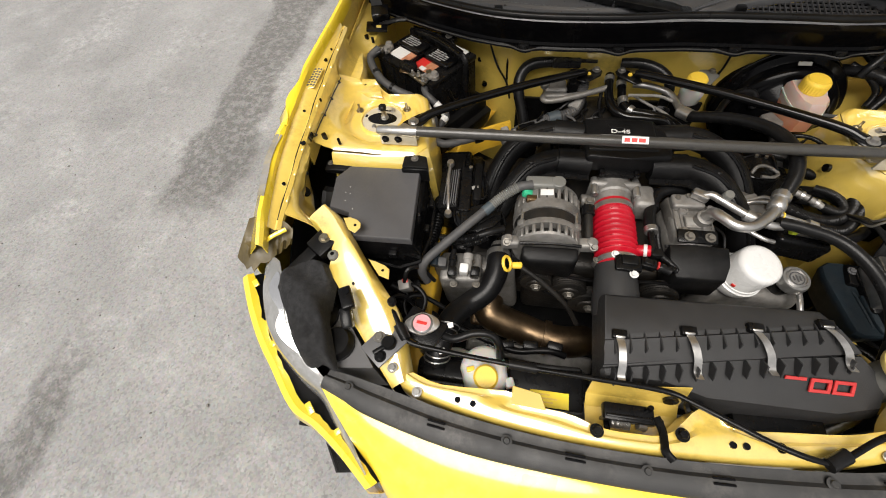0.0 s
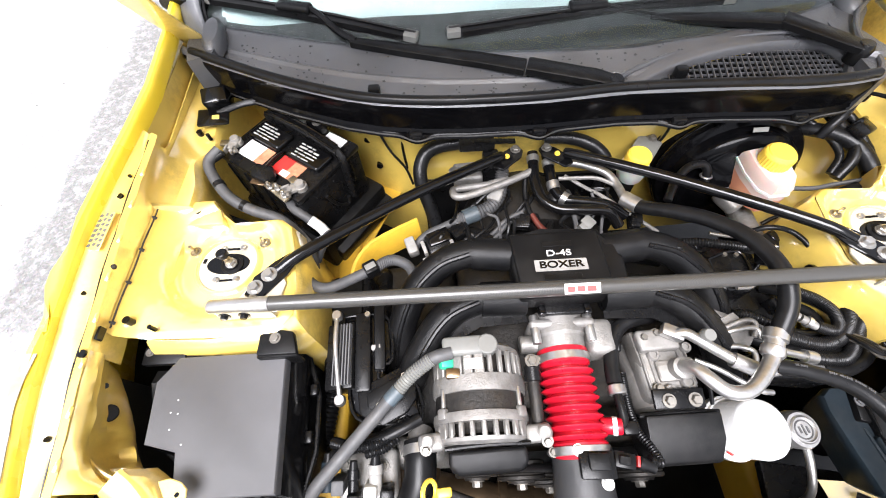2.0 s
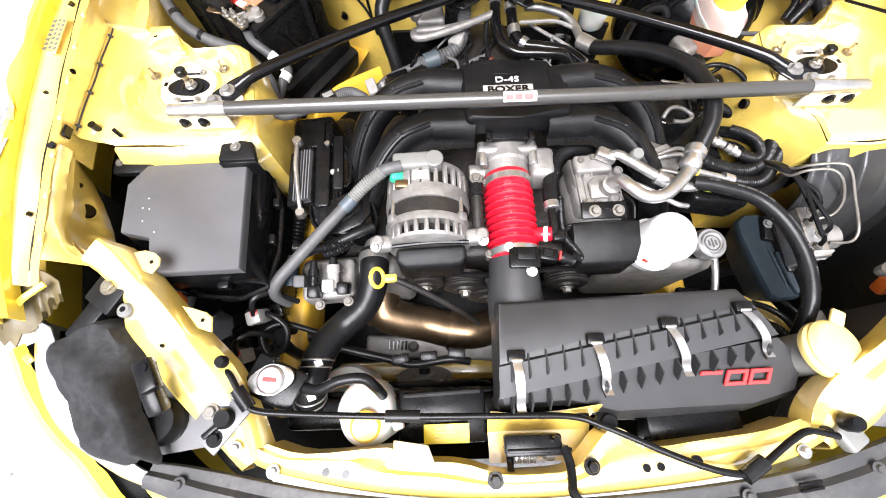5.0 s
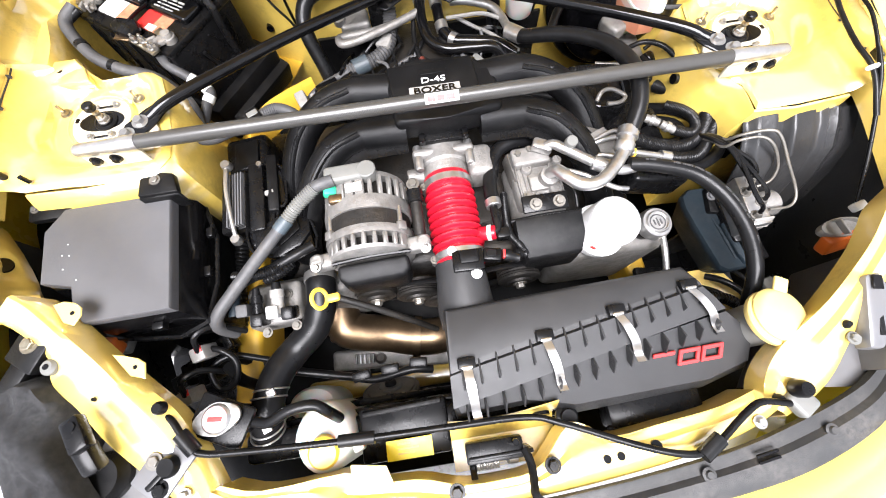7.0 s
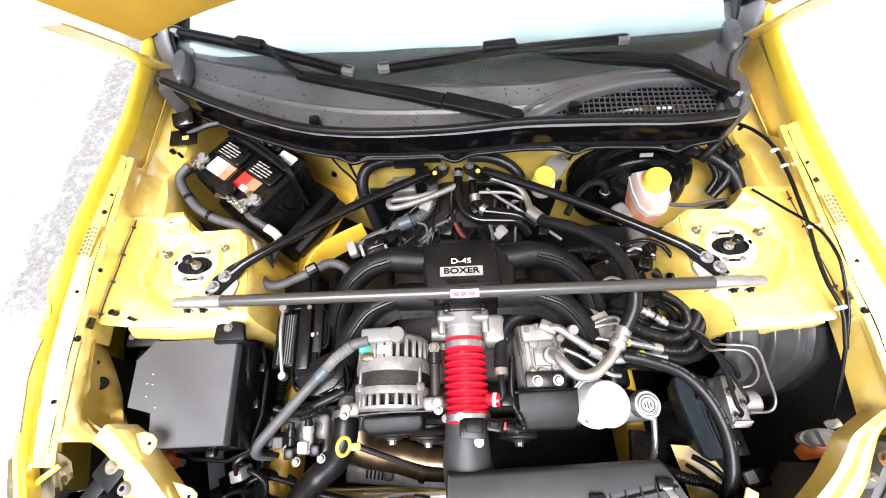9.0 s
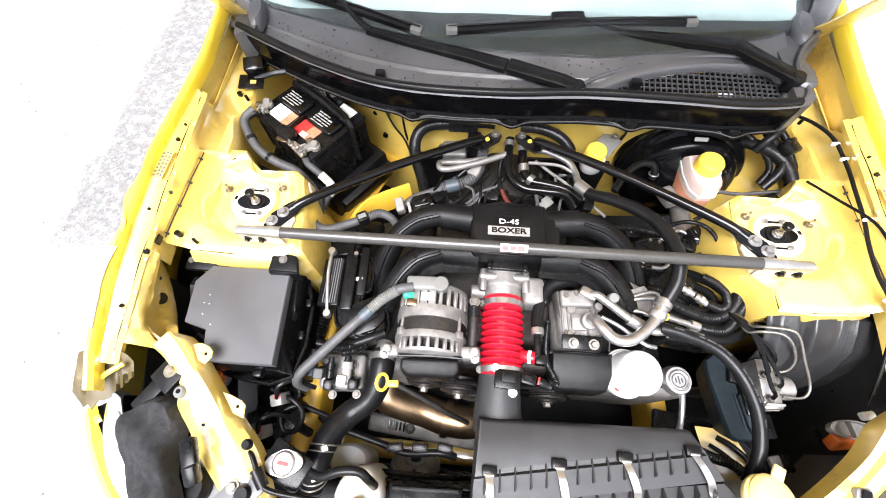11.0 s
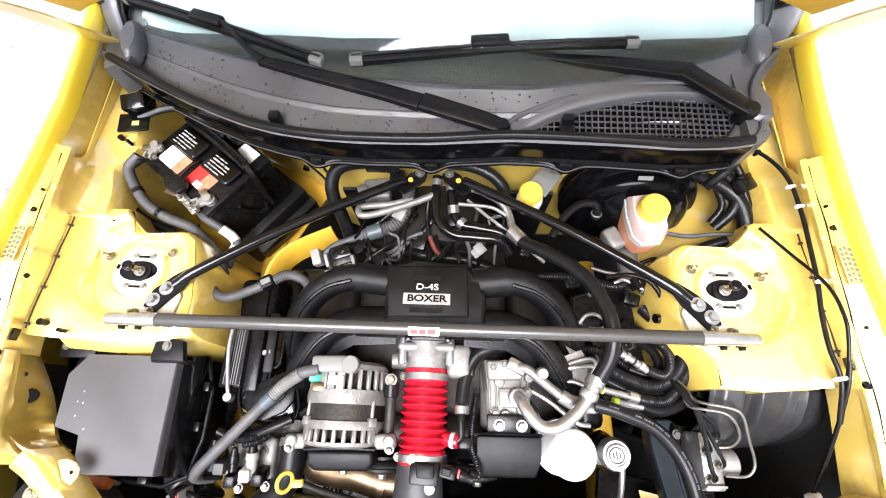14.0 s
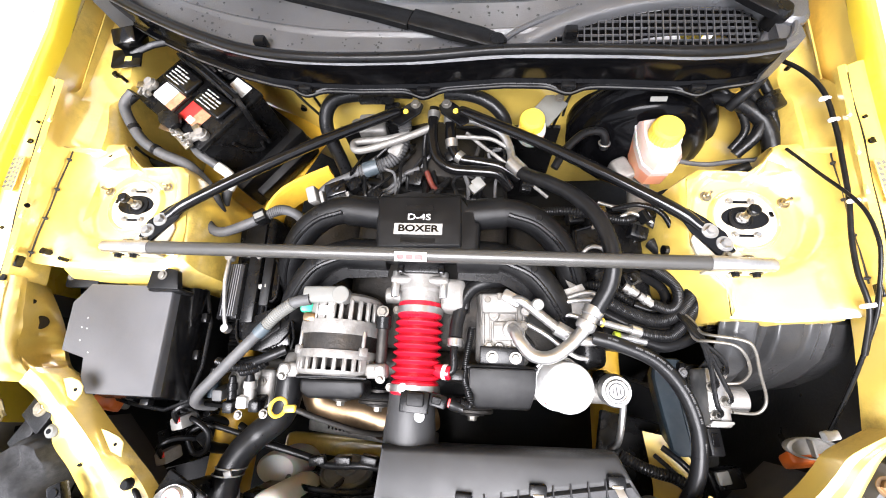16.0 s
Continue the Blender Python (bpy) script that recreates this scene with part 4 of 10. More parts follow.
# torn front end of the damaged wing, folded down over the lamp
TORN_TOP = [(-0.760, -0.258, 0.786), (-0.735, -0.243, 0.780), (-0.715, -0.243, 0.774), (-0.690, -0.250, 0.770), (-0.672, -0.262, 0.764)]
TORN_LOW = [(-0.788, -0.318, 0.735), (-0.752, -0.342, 0.728), (-0.708, -0.318, 0.733), (-0.692, -0.302, 0.741), (-0.673, -0.286, 0.747)]
rows = []
for n, (a, b) in enumerate(zip(curve_points(TORN_TOP, 5), curve_points(TORN_LOW, 5))):
    row = []
    for k in range(7):
        f = k / 6
        d = noise.noise(Vector((n * 0.5, k * 0.6, 3.0))) * 0.012 * min(1.0, f * 2)
        row.append(a.lerp(b, f + (0.10 * noise.noise(Vector((n * 0.9, 8, 1))) if k == 6 else 0)) + Vector((d * 0.5, d * 0.4, d)))
    rows.append(row)
# the flap's inner face: shade on it is mixed into this dark olive brown
bare = material("shaded_underside", (0.075, 0.055, 0.018), 0.5, vary=0.3, scale=25, bump=0.2, bump_scale=120, dirt=(0.04, 0.028, 0.01), dirt_amount=0.5, dirt_scale=18)
flap = part("torn_flap", sheet(rows, 0.002), bare, car, "torn yellow wing end, darkened for shade, folded over the lamp")
part("torn_lip", tube([(-0.724, -0.299, 0.762), (-0.708, -0.288, 0.770), (-0.692, -0.276, 0.772), (-0.682, -0.268, 0.772)], 0.0045, 8, 4, flat=0.5), paint, flap, "bright folded strip of metal")

# left corner: torn bumper edge beyond the lamp
TORN = curve_points([(-0.775, -0.345, 0.70), (-0.740, -0.408, 0.69), (-0.705, -0.464, 0.67), (-0.675, -0.505, 0.645), (-0.617, -0.572, 0.625), (-0.564, -0.597, 0.62), (-0.508, -0.632, 0.612), (-0.440, -0.684, 0.598)], 5)
rows = []
for k, c in enumerate(TORN):
    f = k / (len(TORN) - 1)
    j = noise.noise(Vector((f * 23, 4, 0))) * 0.007
    w = 1 - 0.75 * f
    rows.append([c + Vector((0.010 + j, 0.008 + j, -0.006)), c + Vector((0.002, 0, 0.001 + j * 0.4)), c + Vector((-0.009, -0.006, -0.005)), c + Vector((-0.016 * w - 0.004, -0.012, -0.03)), c + Vector((-0.020 * w, -0.014, -0.12)), c + Vector((-0.012 * w, -0.008, -0.34))])
corner = part("bumper_corner", sheet(rows, 0.003), paint, car, "torn yellow bumper corner with ragged edge")
for k, w in ((2, 0.016), (12, 0.012), (22, 0.024), (28, 0.012)):
    c = TORN[k]
    part("torn_tab", box(c + Vector((0.012, 0.010, 0.0)), (0.012, w, 0.004), (10, -8, 40), 0.0015, 2), paint, corner, "bent mounting tab")
rows = [[c + Vector((0.004, 0.004, -0.014)), c + Vector((0.035, 0.030, -0.030)), c + Vector((0.05, 0.04, -0.12))] for c in TORN]
part("bumper_gap", sheet(rows, 0.003), plastic, corner, "black backing behind the torn edge")
bm = sheet([[(-0.78, -0.34, 0.26), (-0.76, -0.36, 0.02)], [(-0.72, -0.54, 0.26), (-0.70, -0.54, 0.05)], [(-0.62, -0.68, 0.25), (-0.60, -0.67, 0.06)]], 0.004)
part("bumper_lip", bm, plastic, car, "black lower bumper lip")
bm = sheet([[(0.84, -0.34, 0.72), (0.84, -0.36, 0.02)], [(0.78, -0.55, 0.66), (0.78, -0.60, 0.05)], [(0.60, -0.62, 0.66), (0.64, -0.70, 0.06)]], 0.004)
part("bumper_corner", bm, paint, car)

# head lamps
for s in (-1, 1):
    lamp = part("headlamp", loft([[(s * x, y, z) for x, y in ((0.715, -0.335), (0.665, -0.30), (0.60, -0.355), (0.53, -0.42), (0.47, -0.49), (0.545, -0.50), (0.60, -0.49), (0.66, -0.43))][::s] for z in (0.50, 0.60, 0.655)]), housing, car, "grey headlamp housing")
    outer = curve_points([(0.733, -0.301, 0.722), (0.715, -0.387, 0.710), (0.678, -0.459, 0.690), (0.609, -0.519, 0.662), (0.560, -0.550, 0.640), (0.517, -0.600, 0.622), (0.452, -0.668, 0.606)], 5)
    inner = curve_points([(0.692, -0.322, 0.735), (0.662, -0.385, 0.722), (0.635, -0.450, 0.704), (0.575, -0.508, 0.672), (0.545, -0.535, 0.648), (0.505, -0.596, 0.624), (0.450, -0.666, 0.606)], 5)
    rows = [[(s * b.x, b.y, b.z), (s * (a.x * 0.45 + b.x * 0.55), a.y * 0.45 + b.y * 0.55, max(a.z, b.z) + 0.002), (s * a.x, a.y, a.z), (s * (a.x + 0.010), a.y - 0.006, a.z - 0.03), (s * (a.x + 0.012), a.y - 0.01, a.z - 0.07)] for a, b in zip(outer, inner)]
    rim = part("lens", sheet(rows, 0.003), lensgrey if s < 0 else housing, lamp, "scratched clear lens with a silvery rim")
    if s < 0:
        rows = [[(s * (b.x * 0.92 + a.x * 0.08), b.y - 0.001, b.z + 0.003), (s * (b.x * (0.92 - w) + a.x * (0.08 + w)), (b.y * (0.92 - w) + a.y * (0.08 + w)), b.z + 0.0045)] for (a, b), w in ((ab_, 0.10 + 0.42 * abs(math.sin(n * 0.55))) for n, ab_ in enumerate(list(zip(outer, inner))[2:14]))]
        part("reflector", sheet(rows, 0.002), mirrorish, rim, "bright chromed reflector")
    for x, y in ((0.60, -0.40), (0.55, -0.455)) if s < 0 else ():
        part("bulb_cover", lathe((s * x, y, 0.65), (s * x, y, 0.68), [(0.034, 0), (0.034, 0.5), (0.028, 0.75), (0.027, 1)], 20), plastic, lamp)
    if s > 0:
        continue
    bm = bm_new()
    box((s * 0.605, -0.275, 0.745), (0.05, 0.055, 0.022), (8, 0, s * 35), 0.004, 2, bm)
    box((s * 0.645, -0.315, 0.725), (0.03, 0.06, 0.02), (8, 0, s * 35), 0.004, 2, bm)
    part("lamp_bracket", bm, plastic, lamp)
    part("bracket_bolt", hexbolt((s * 0.602, -0.271, 0.757), (0, 0, 1), 0.010, 0.007), zinc, lamp, "rusty bracket bolt")

# ridged plastic carrier over the other lamp
bm = loft([[(x, y, z) for x, y in ((0.690, -0.262), (0.735, -0.255), (0.740, -0.31), (0.690, -0.372), (0.640, -0.420), (0.600, -0.470), (0.560, -0.480), (0.575, -0.430), (0.592, -0.385), (0.632, -0.335))[::-1]] for z in (0.64, 0.700)] + [[(x, y, 0.708 + (y + 0.4) * 0.2) for x, y in ((0.694, -0.268), (0.728, -0.262), (0.732, -0.308), (0.686, -0.366), (0.636, -0.414), (0.596, -0.462), (0.567, -0.472), (0.581, -0.430), (0.598, -0.390), (0.638, -0.340))[::-1]]])
carrier = part("lamp_carrier", bm, housing, car, "grey ridged plastic lamp carrier")
part("ridge", tube([(0.700, -0.285, 0.735), (0.665, -0.335, 0.726), (0.625, -0.380, 0.715), (0.590, -0.435, 0.704)], 0.006, 8, 5), housing, carrier)
part("ridge", tube([(0.722, -0.300, 0.730), (0.690, -0.350, 0.722), (0.645, -0.400, 0.712), (0.606, -0.450, 0.702)], 0.005, 8, 5), plastic, carrier)
part("boss", lathe((0.634, -0.318, 0.70), (0.632, -0.316, 0.742), [(0.016, 0), (0.014, 0.8), (0.009, 1)], 18), housing, carrier)
part("boss_bolt", hexbolt((0.632, -0.316, 0.742), (0, 0, 1), 0.006, 0.006), zinc, carrier)
part("rust_bolt", hexbolt((0.672, -0.292, 0.735), (0, 0, 1), 0.011, 0.008), bronze, carrier, "rusty carrier bolt")
for a in range(3):
    part("web", box((0.700 - 0.028 * a, -0.322 - 0.030 * a, 0.724 - 0.006 * a), (0.004, 0.034, 0.012), (0, 0, -38), 0.001, 1), plastic, carrier)
bm = prism([(0.549, -0.352, 0.012), (0.572, -0.350, 0.012), (0.580, -0.372, 0.006), (0.566, -0.43, -0.008), (0.550, -0.452, -0.012), (0.530, -0.448, -0.012)][::-1], 0.700, 0.726, 0.005, 2)
arm = part("carrier_arm", bm, housing, carrier)
part("arm_slot", box((0.560, -0.364, 0.738), (0.014, 0.020, 0.003), (8, 0, -12), 0.001, 1), gloss, arm)
part("arm_groove", box((0.556, -0.410, 0.722), (0.008, 0.05, 0.003), (8, 0, -12), 0.001, 1), plastic, arm)

# ---- cowl, glass, wipers, bonnet ----
RIDGE = [(-0.72, 0.545), (-0.685, 0.522), (-0.585, 0.466), (-0.482, 0.413), (-0.373, 0.367), (-0.30, 0.345), (-0.22, 0.332), (-0.13, 0.326), (0.0, 0.326), (0.15, 0.336), (0.34, 0.330), (0.45, 0.323), (0.53, 0.326), (0.58, 0.334), (0.61, 0.350)]
GLASS = [(-0.72, 0.64), (-0.645, 0.608), (-0.42, 0.53), (-0.19, 0.474), (0.0, 0.456), (0.18, 0.452), (0.36, 0.478), (0.56, 0.535), (0.66, 0.58), (0.72, 0.62)]


VENT_TOP = [(0.15, 0.361), (0.17, 0.378), (0.20, 0.394), (0.25, 0.416), (0.30, 0.432), (0.36, 0.446), (0.42, 0.456), (0.48, 0.461), (0.53, 0.460), (0.56, 0.453), (0.58, 0.438), (0.588, 0.418)]
VENT_LOW = [(0.15, 0.357), (0.25, 0.360), (0.40, 0.358), (0.50, 0.356), (0.55, 0.368), (0.575, 0.388), (0.588, 0.412)]


def in_vent(x, y):
    return 0.15 < x < 0.588 and blend(VENT_LOW, x) < y < blend(VENT_TOP, x)


rows, band_rows = [], []
for k in range(142):
    x = -0.71 + 1.32 * k / 141
    r, g = blend(RIDGE, x), blend(GLASS, x)
    band_rows.append([(x, r + 0.016, 0.778), (x, r + 0.010, 0.782), (x, r + 0.008, 0.795), (x, r + 0.004, 0.800), (x, r + 0.008, 0.806), (x, r + 0.003, 0.835), (x, r + 0.001, 0.850), (x, r + 0.002, 0.860)])
    row = [(x, r + 0.002, 0.860), (x, r + 0.008, 0.868), (x, r + 0.017, 0.868), (x, r + 0.024, 0.860), (x, r + 0.028, 0.843)]
    for n in range(31):
        y = r + 0.032 + (g - r - 0.032) * n / 30
        f = n / 30
        z = 0.836 + 0.034 * f**1.5
        if abs(f - 0.52) < 0.03:
            z += 0.003
        row.append((x, y, z))
    row += [(x, g + 0.012, 0.868)]
    rows.append(row)
cowl = part("cowl_panel", sheet(rows, 0.003, skip=lambda i, k: 5 <= k < 35 and any(in_vent(rows[a][b][0], rows[a][b][1]) for a in (i, i + 1) for b in (k, k + 1))), cowl_mat, car, "weathered dark plastic cowl panel with rain spots")
part("cowl_front", sheet(band_rows, 0.003), drumblack, cowl, "black front face of the cowl")
LIP_CLIPS = (-0.236, -0.002, 0.264, 0.486)
lip, lip_edge = [], []
for k in range(150):
    x = -0.70 + 1.30 * k / 149
    dip = sum(math.exp(-(((x - c) / 0.024) ** 2)) for c in LIP_CLIPS)
    y = blend(RIDGE, x) + 0.004 - 0.015 * dip
    lip.append([(x, blend(RIDGE, x) + 0.012, 0.797), (x, (blend(RIDGE, x) + 0.012 + y) / 2, 0.795), (x, y, 0.791), (x, y - 0.002, 0.786)])
    lip_edge.append((x, y - 0.0005, 0.7915))
lip_ob = part("seal_lip", sheet(lip, 0.002), drumblack, cowl, "rubber lip under the cowl, dipping at its clips")
part("lip_bead", tube(lip_edge, 0.0017, 8, 1), sealgrey, lip_ob, "worn grey bead along the lip")
bm = tube([(x, y + 0.012, 0.868) for x, y in RIDGE[1:-1]], 0.009, 10, 5)
part("weatherstrip", bm, rubber, cowl, "rounded rubber weatherstrip")
for x, dy in ((-0.308, 0.045), (0.259, 0.062)):
    y = blend(RIDGE, x) + dy
    bm = box((x, y, 0.853), (0.022, 0.018, 0.026), (0, 0, 0), 0.004)
    box((x, y - 0.012, 0.846), (0.028, 0.02, 0.008), (0, 0, 0), 0.003, 2, bm)
    part("bonnet_buffer", bm, rubber, cowl, "rubber bonnet buffer")
for x in LIP_CLIPS:
    y = blend(RIDGE, x)
    bm = box((x, y + 0.002, 0.795), (0.026, 0.014, 0.016), (0, 0, 0), 0.004)
    cyl((x, y - 0.008, 0.793), (x, y + 0.002, 0.793), 0.007, 10, bm)
    part("seal_clip", bm, plastic, cowl)
# air inlet: outline, skirt, mesh and the litter below it
def cowl_z(x, y):
    r, g = blend(RIDGE, x), blend(GLASS, x)
    return 0.836 + 0.034 * min(1.0, max(0.0, (y - r - 0.032) / (g - r - 0.032))) ** 1.5


rim = [Vector((x, y, 0)) for x, y in VENT_TOP + VENT_LOW[::-1]]
rim = [p.to_3d() for p in curve_points(rim + rim[:1], 3)]
rows, walls = [], []
for n, p in enumerate(rim):
    d = (rim[(n + 1) % len(rim)] - rim[n - 1])
    out = Vector((-d.y, d.x, 0)).normalized()
    w = 0.016 if p.y > 0.375 else 0.009
    row = []
    for g, dz in ((w, -0.003), (w * 0.9, 0.004), (0.002, 0.0055), (-0.002, 0.002), (-0.004, -0.010)):
        v = p + out * g
        row.append((v.x, v.y, cowl_z(v.x, v.y) + dz))
    v = p - out * 0.005
    rows.append(row)
    walls.append([(row[-1][0], row[-1][1], row[-1][2] - 0.001), (v.x, v.y, 0.788)])
rows[-1], walls[-1] = rows[0], walls[0]
part("vent_wall", sheet(walls, 0.0015), plastic, cowl, "black wall round the air inlet")
part("vent_frame", sheet(rows, 0.0015), cowl_mat, cowl, "raised rim round the air inlet")
part("outer_ridge", tube([(0.14, 0.384, 0.850), (0.171, 0.408, 0.853), (0.256, 0.446, 0.858), (0.34, 0.470, 0.862), (0.418, 0.482, 0.864), (0.522, 0.480, 0.864), (0.585, 0.460, 0.862), (0.607, 0.432, 0.860)], 0.0045, 8, 6), cowl_mat, cowl)
bm = bm_new()
for k in range(36):
    x = 0.152 + k * 0.0122
    a, b = blend(VENT_LOW, x), blend(VENT_TOP, x)
    if b - a > 0.006:
        za, zb = cowl_z(x, a), cowl_z(x, b)
        box((x, (a + b) / 2, (za + zb) / 2 - 0.010), (0.0018, math.hypot(b - a, zb - za), 0.004), (math.degrees(math.atan2(zb - za, b - a)), 0, 0), 0, bm=bm)
for k in range(9):
    y = 0.362 + k * 0.0115
    xs = [x for x in (0.15 + 0.002 * j for j in range(220)) if in_vent(x, y)]
    if len(xs) > 2:
        for xa, xb in zip(np.linspace(xs[0], xs[-1], 7), np.linspace(xs[0], xs[-1], 7)[1:]):
            za, zb = cowl_z(xa, y), cowl_z(xb, y)
            box(((xa + xb) / 2, y, (za + zb) / 2 - 0.0096), (xb - xa + 0.001, 0.0018, 0.004), (0, -math.degrees(math.atan2(zb - za, xb - xa)), 0), 0, bm=bm)
part("vent_lattice", bm, cowl_mat, cowl, "square black mesh over the air inlet")
part("plenum_floor", sheet([[(x, 0.354, 0.785), (x, 0.374, 0.782), (x, 0.392, 0.758), (x, 0.47, 0.760)] for x in (0.13, 0.25, 0.37, 0.49, 0.60)], 0.003), plastic, cowl)
litter = material("dry_litter", (0.15, 0.135, 0.10), 0.9, vary=0.5, scale=60)
rng2 = random.Random(8)
for cx_, cy_, n in ((0.42, 0.40, 34), (0.24, 0.385, 8), (0.37, 0.375, 10)):
    bm = bm_new()
    for _ in range(n):
        a, d = rng2.uniform(0, 6.3), rng2.uniform(0, 0.035)
        box((cx_ + d * 1.4 * math.cos(a), cy_ + d * 0.6 * math.sin(a), 0.764 + rng2.uniform(0, 0.010)), (rng2.uniform(0.006, 0.016), rng2.uniform(0.004, 0.009), 0.0012), (rng2.uniform(-30, 30), rng2.uniform(-30, 30), rng2.uniform(0, 180)), 0, bm=bm)
    part("litter", bm, litter, cowl, "dry leaf litter under the mesh")
bm = loft([[(x, y, z) for x, y in ((0.583, 0.336), (0.606, 0.346), (0.624, 0.368), (0.622, 0.394), (0.638, 0.412), (0.645, 0.448), (0.634, 0.482), (0.655, 0.512), (0.682, 0.545), (0.695, 0.575), (0.700, 0.62), (0.700, 0.72), (0.64, 0.70), (0.585, 0.60), (0.585, 0.45))] for z in (0.792, 0.845, 0.858, 0.861)])
end = part("cowl_end", bm, cowl_mat, cowl, "grey plastic cowl end cap with lobed edge")
part("end_ridge", tube([(0.592, 0.352, 0.862), (0.610, 0.385, 0.864), (0.605, 0.43, 0.866), (0.612, 0.47, 0.868), (0.64, 0.52, 0.870), (0.680, 0.56, 0.874)], 0.005, 8, 5), cowl_mat, end)
part("pivot_boss", lathe((0.612, 0.415, 0.855), (0.612, 0.415, 0.872), [(0.026, 0), (0.025, 0.6), (0.018, 1)], 20), cowl_mat, end)
bm = loft([[(x, y, z + 0.03 * (y - 0.5)) for x, y in ((-0.64, 0.52), (-0.685, 0.50), (-0.70, 0.56), (-0.70, 0.68), (-0.66, 0.72), (-0.63, 0.62))][::-1] for z in (0.80, 0.858, 0.868)])
end_l = part("cowl_end", bm, cowl_mat, cowl, "grey plastic cowl end cap")
for s, e in ((-1, end_l), (1, end)):
    fin = part("end_fin", tube([(s * 0.668, 0.575, 0.862), (s * 0.690, 0.610, 0.874), (s * 0.708, 0.655, 0.892), (s * 0.716, 0.715, 0.920)], (0.020, 0.048), 18, 6, flat=0.42), cowl_mat, e, "grey rounded end fin of the cowl")
    part("fin_seam", tube([(s * 0.652, 0.590, 0.874), (s * 0.668, 0.625, 0.890), (s * 0.676, 0.670, 0.912)], 0.003, 8, 5), plastic, fin)
    part("fin_boot", loft([[(s * (0.648 + 0.022 * math.cos(a) * q), 0.575 + 0.046 * math.sin(a) * q, z + 0.10 * q * math.sin(a) * 0.1) for a in (2 * math.pi * k / 16 for k in range(16))][::s] for q, z in ((1.0, 0.855), (0.95, 0.878), (0.7, 0.886))]), cowl_mat, e, "folded grey rubber boot")
# rain drops on the cowl
drop = material("water_drop", (0.05, 0.05, 0.05), 0.06, spec=0.6, vary=0.1)
bm = bm_new()
for _ in range(220):
    x = rng2.uniform(-0.6, 0.55)
    f = rng2.uniform(0.05, 0.95)
    y = blend(RIDGE, x) + 0.034 + (blend(GLASS, x) - blend(RIDGE, x) - 0.034) * f
    if in_vent(x, y - 0.006) or in_vent(x, y + 0.006):
        continue
    r = rng2.uniform(0.0012, 0.0032)
    t = bm_new()
    bmesh.ops.create_icosphere(t, subdivisions=1, radius=r)
    merge(bm, t, Matrix.Translation((x, y, 0.836 + 0.034 * f**1.5 + 0.0012)) @ Matrix.Diagonal((1, rng2.uniform(0.7, 1.2), 0.4, 1)))
tagged(part("rain_water", bm, drop, cowl, "dark beads of rain water"), "dark beads of rain water", kind="stuff")

rows, band, shade_rows = [], [], []
for k in range(41):
    x = -0.72 + 1.44 * k / 40
    g = blend(GLASS, x)
    def up(d, off=0.0):
        return (x * (1 - 0.10 * d), g + 0.004 + d * 0.875 + off * 0.48, 0.870 + d * 0.484 - off * 0.87)
    rows.append([up(d) for d in (0, 0.03, 0.08, 0.2, 0.4, 0.6, 0.9)])
    deep = max(0.006, 0.080 - 0.075 * ((x - 0.06) / 0.62) ** 2)
    band.append([up(d, 0.007) for d in (-0.02, deep * 0.5, deep + 0.01)])
    if abs(x) < 0.66:
        shade_rows.append([up(d, 0.014 + 0.004 * math.sin(x * 30 + d * 9)) for d in (deep, deep + 0.06, 0.3, 0.5, 0.8)])
screen = part("windscreen", sheet(rows, 0.005), glass, car, "tinted windscreen mirroring the white sky")
screen.visible_shadow = False
part("black_border", sheet(band, 0.0012), dashmat, screen, "black printed border")
part("sunshade", sheet(shade_rows, 0.004), shade_mat, car, "pale silver sunshade behind the glass")
bm = sheet([[(-0.75, 0.60, 0.82), (0.75, 0.60, 0.82)], [(-0.75, 1.5, 0.86), (0.75, 1.5, 0.86)]], 0.01)
part("dashboard", bm, dashmat, car)
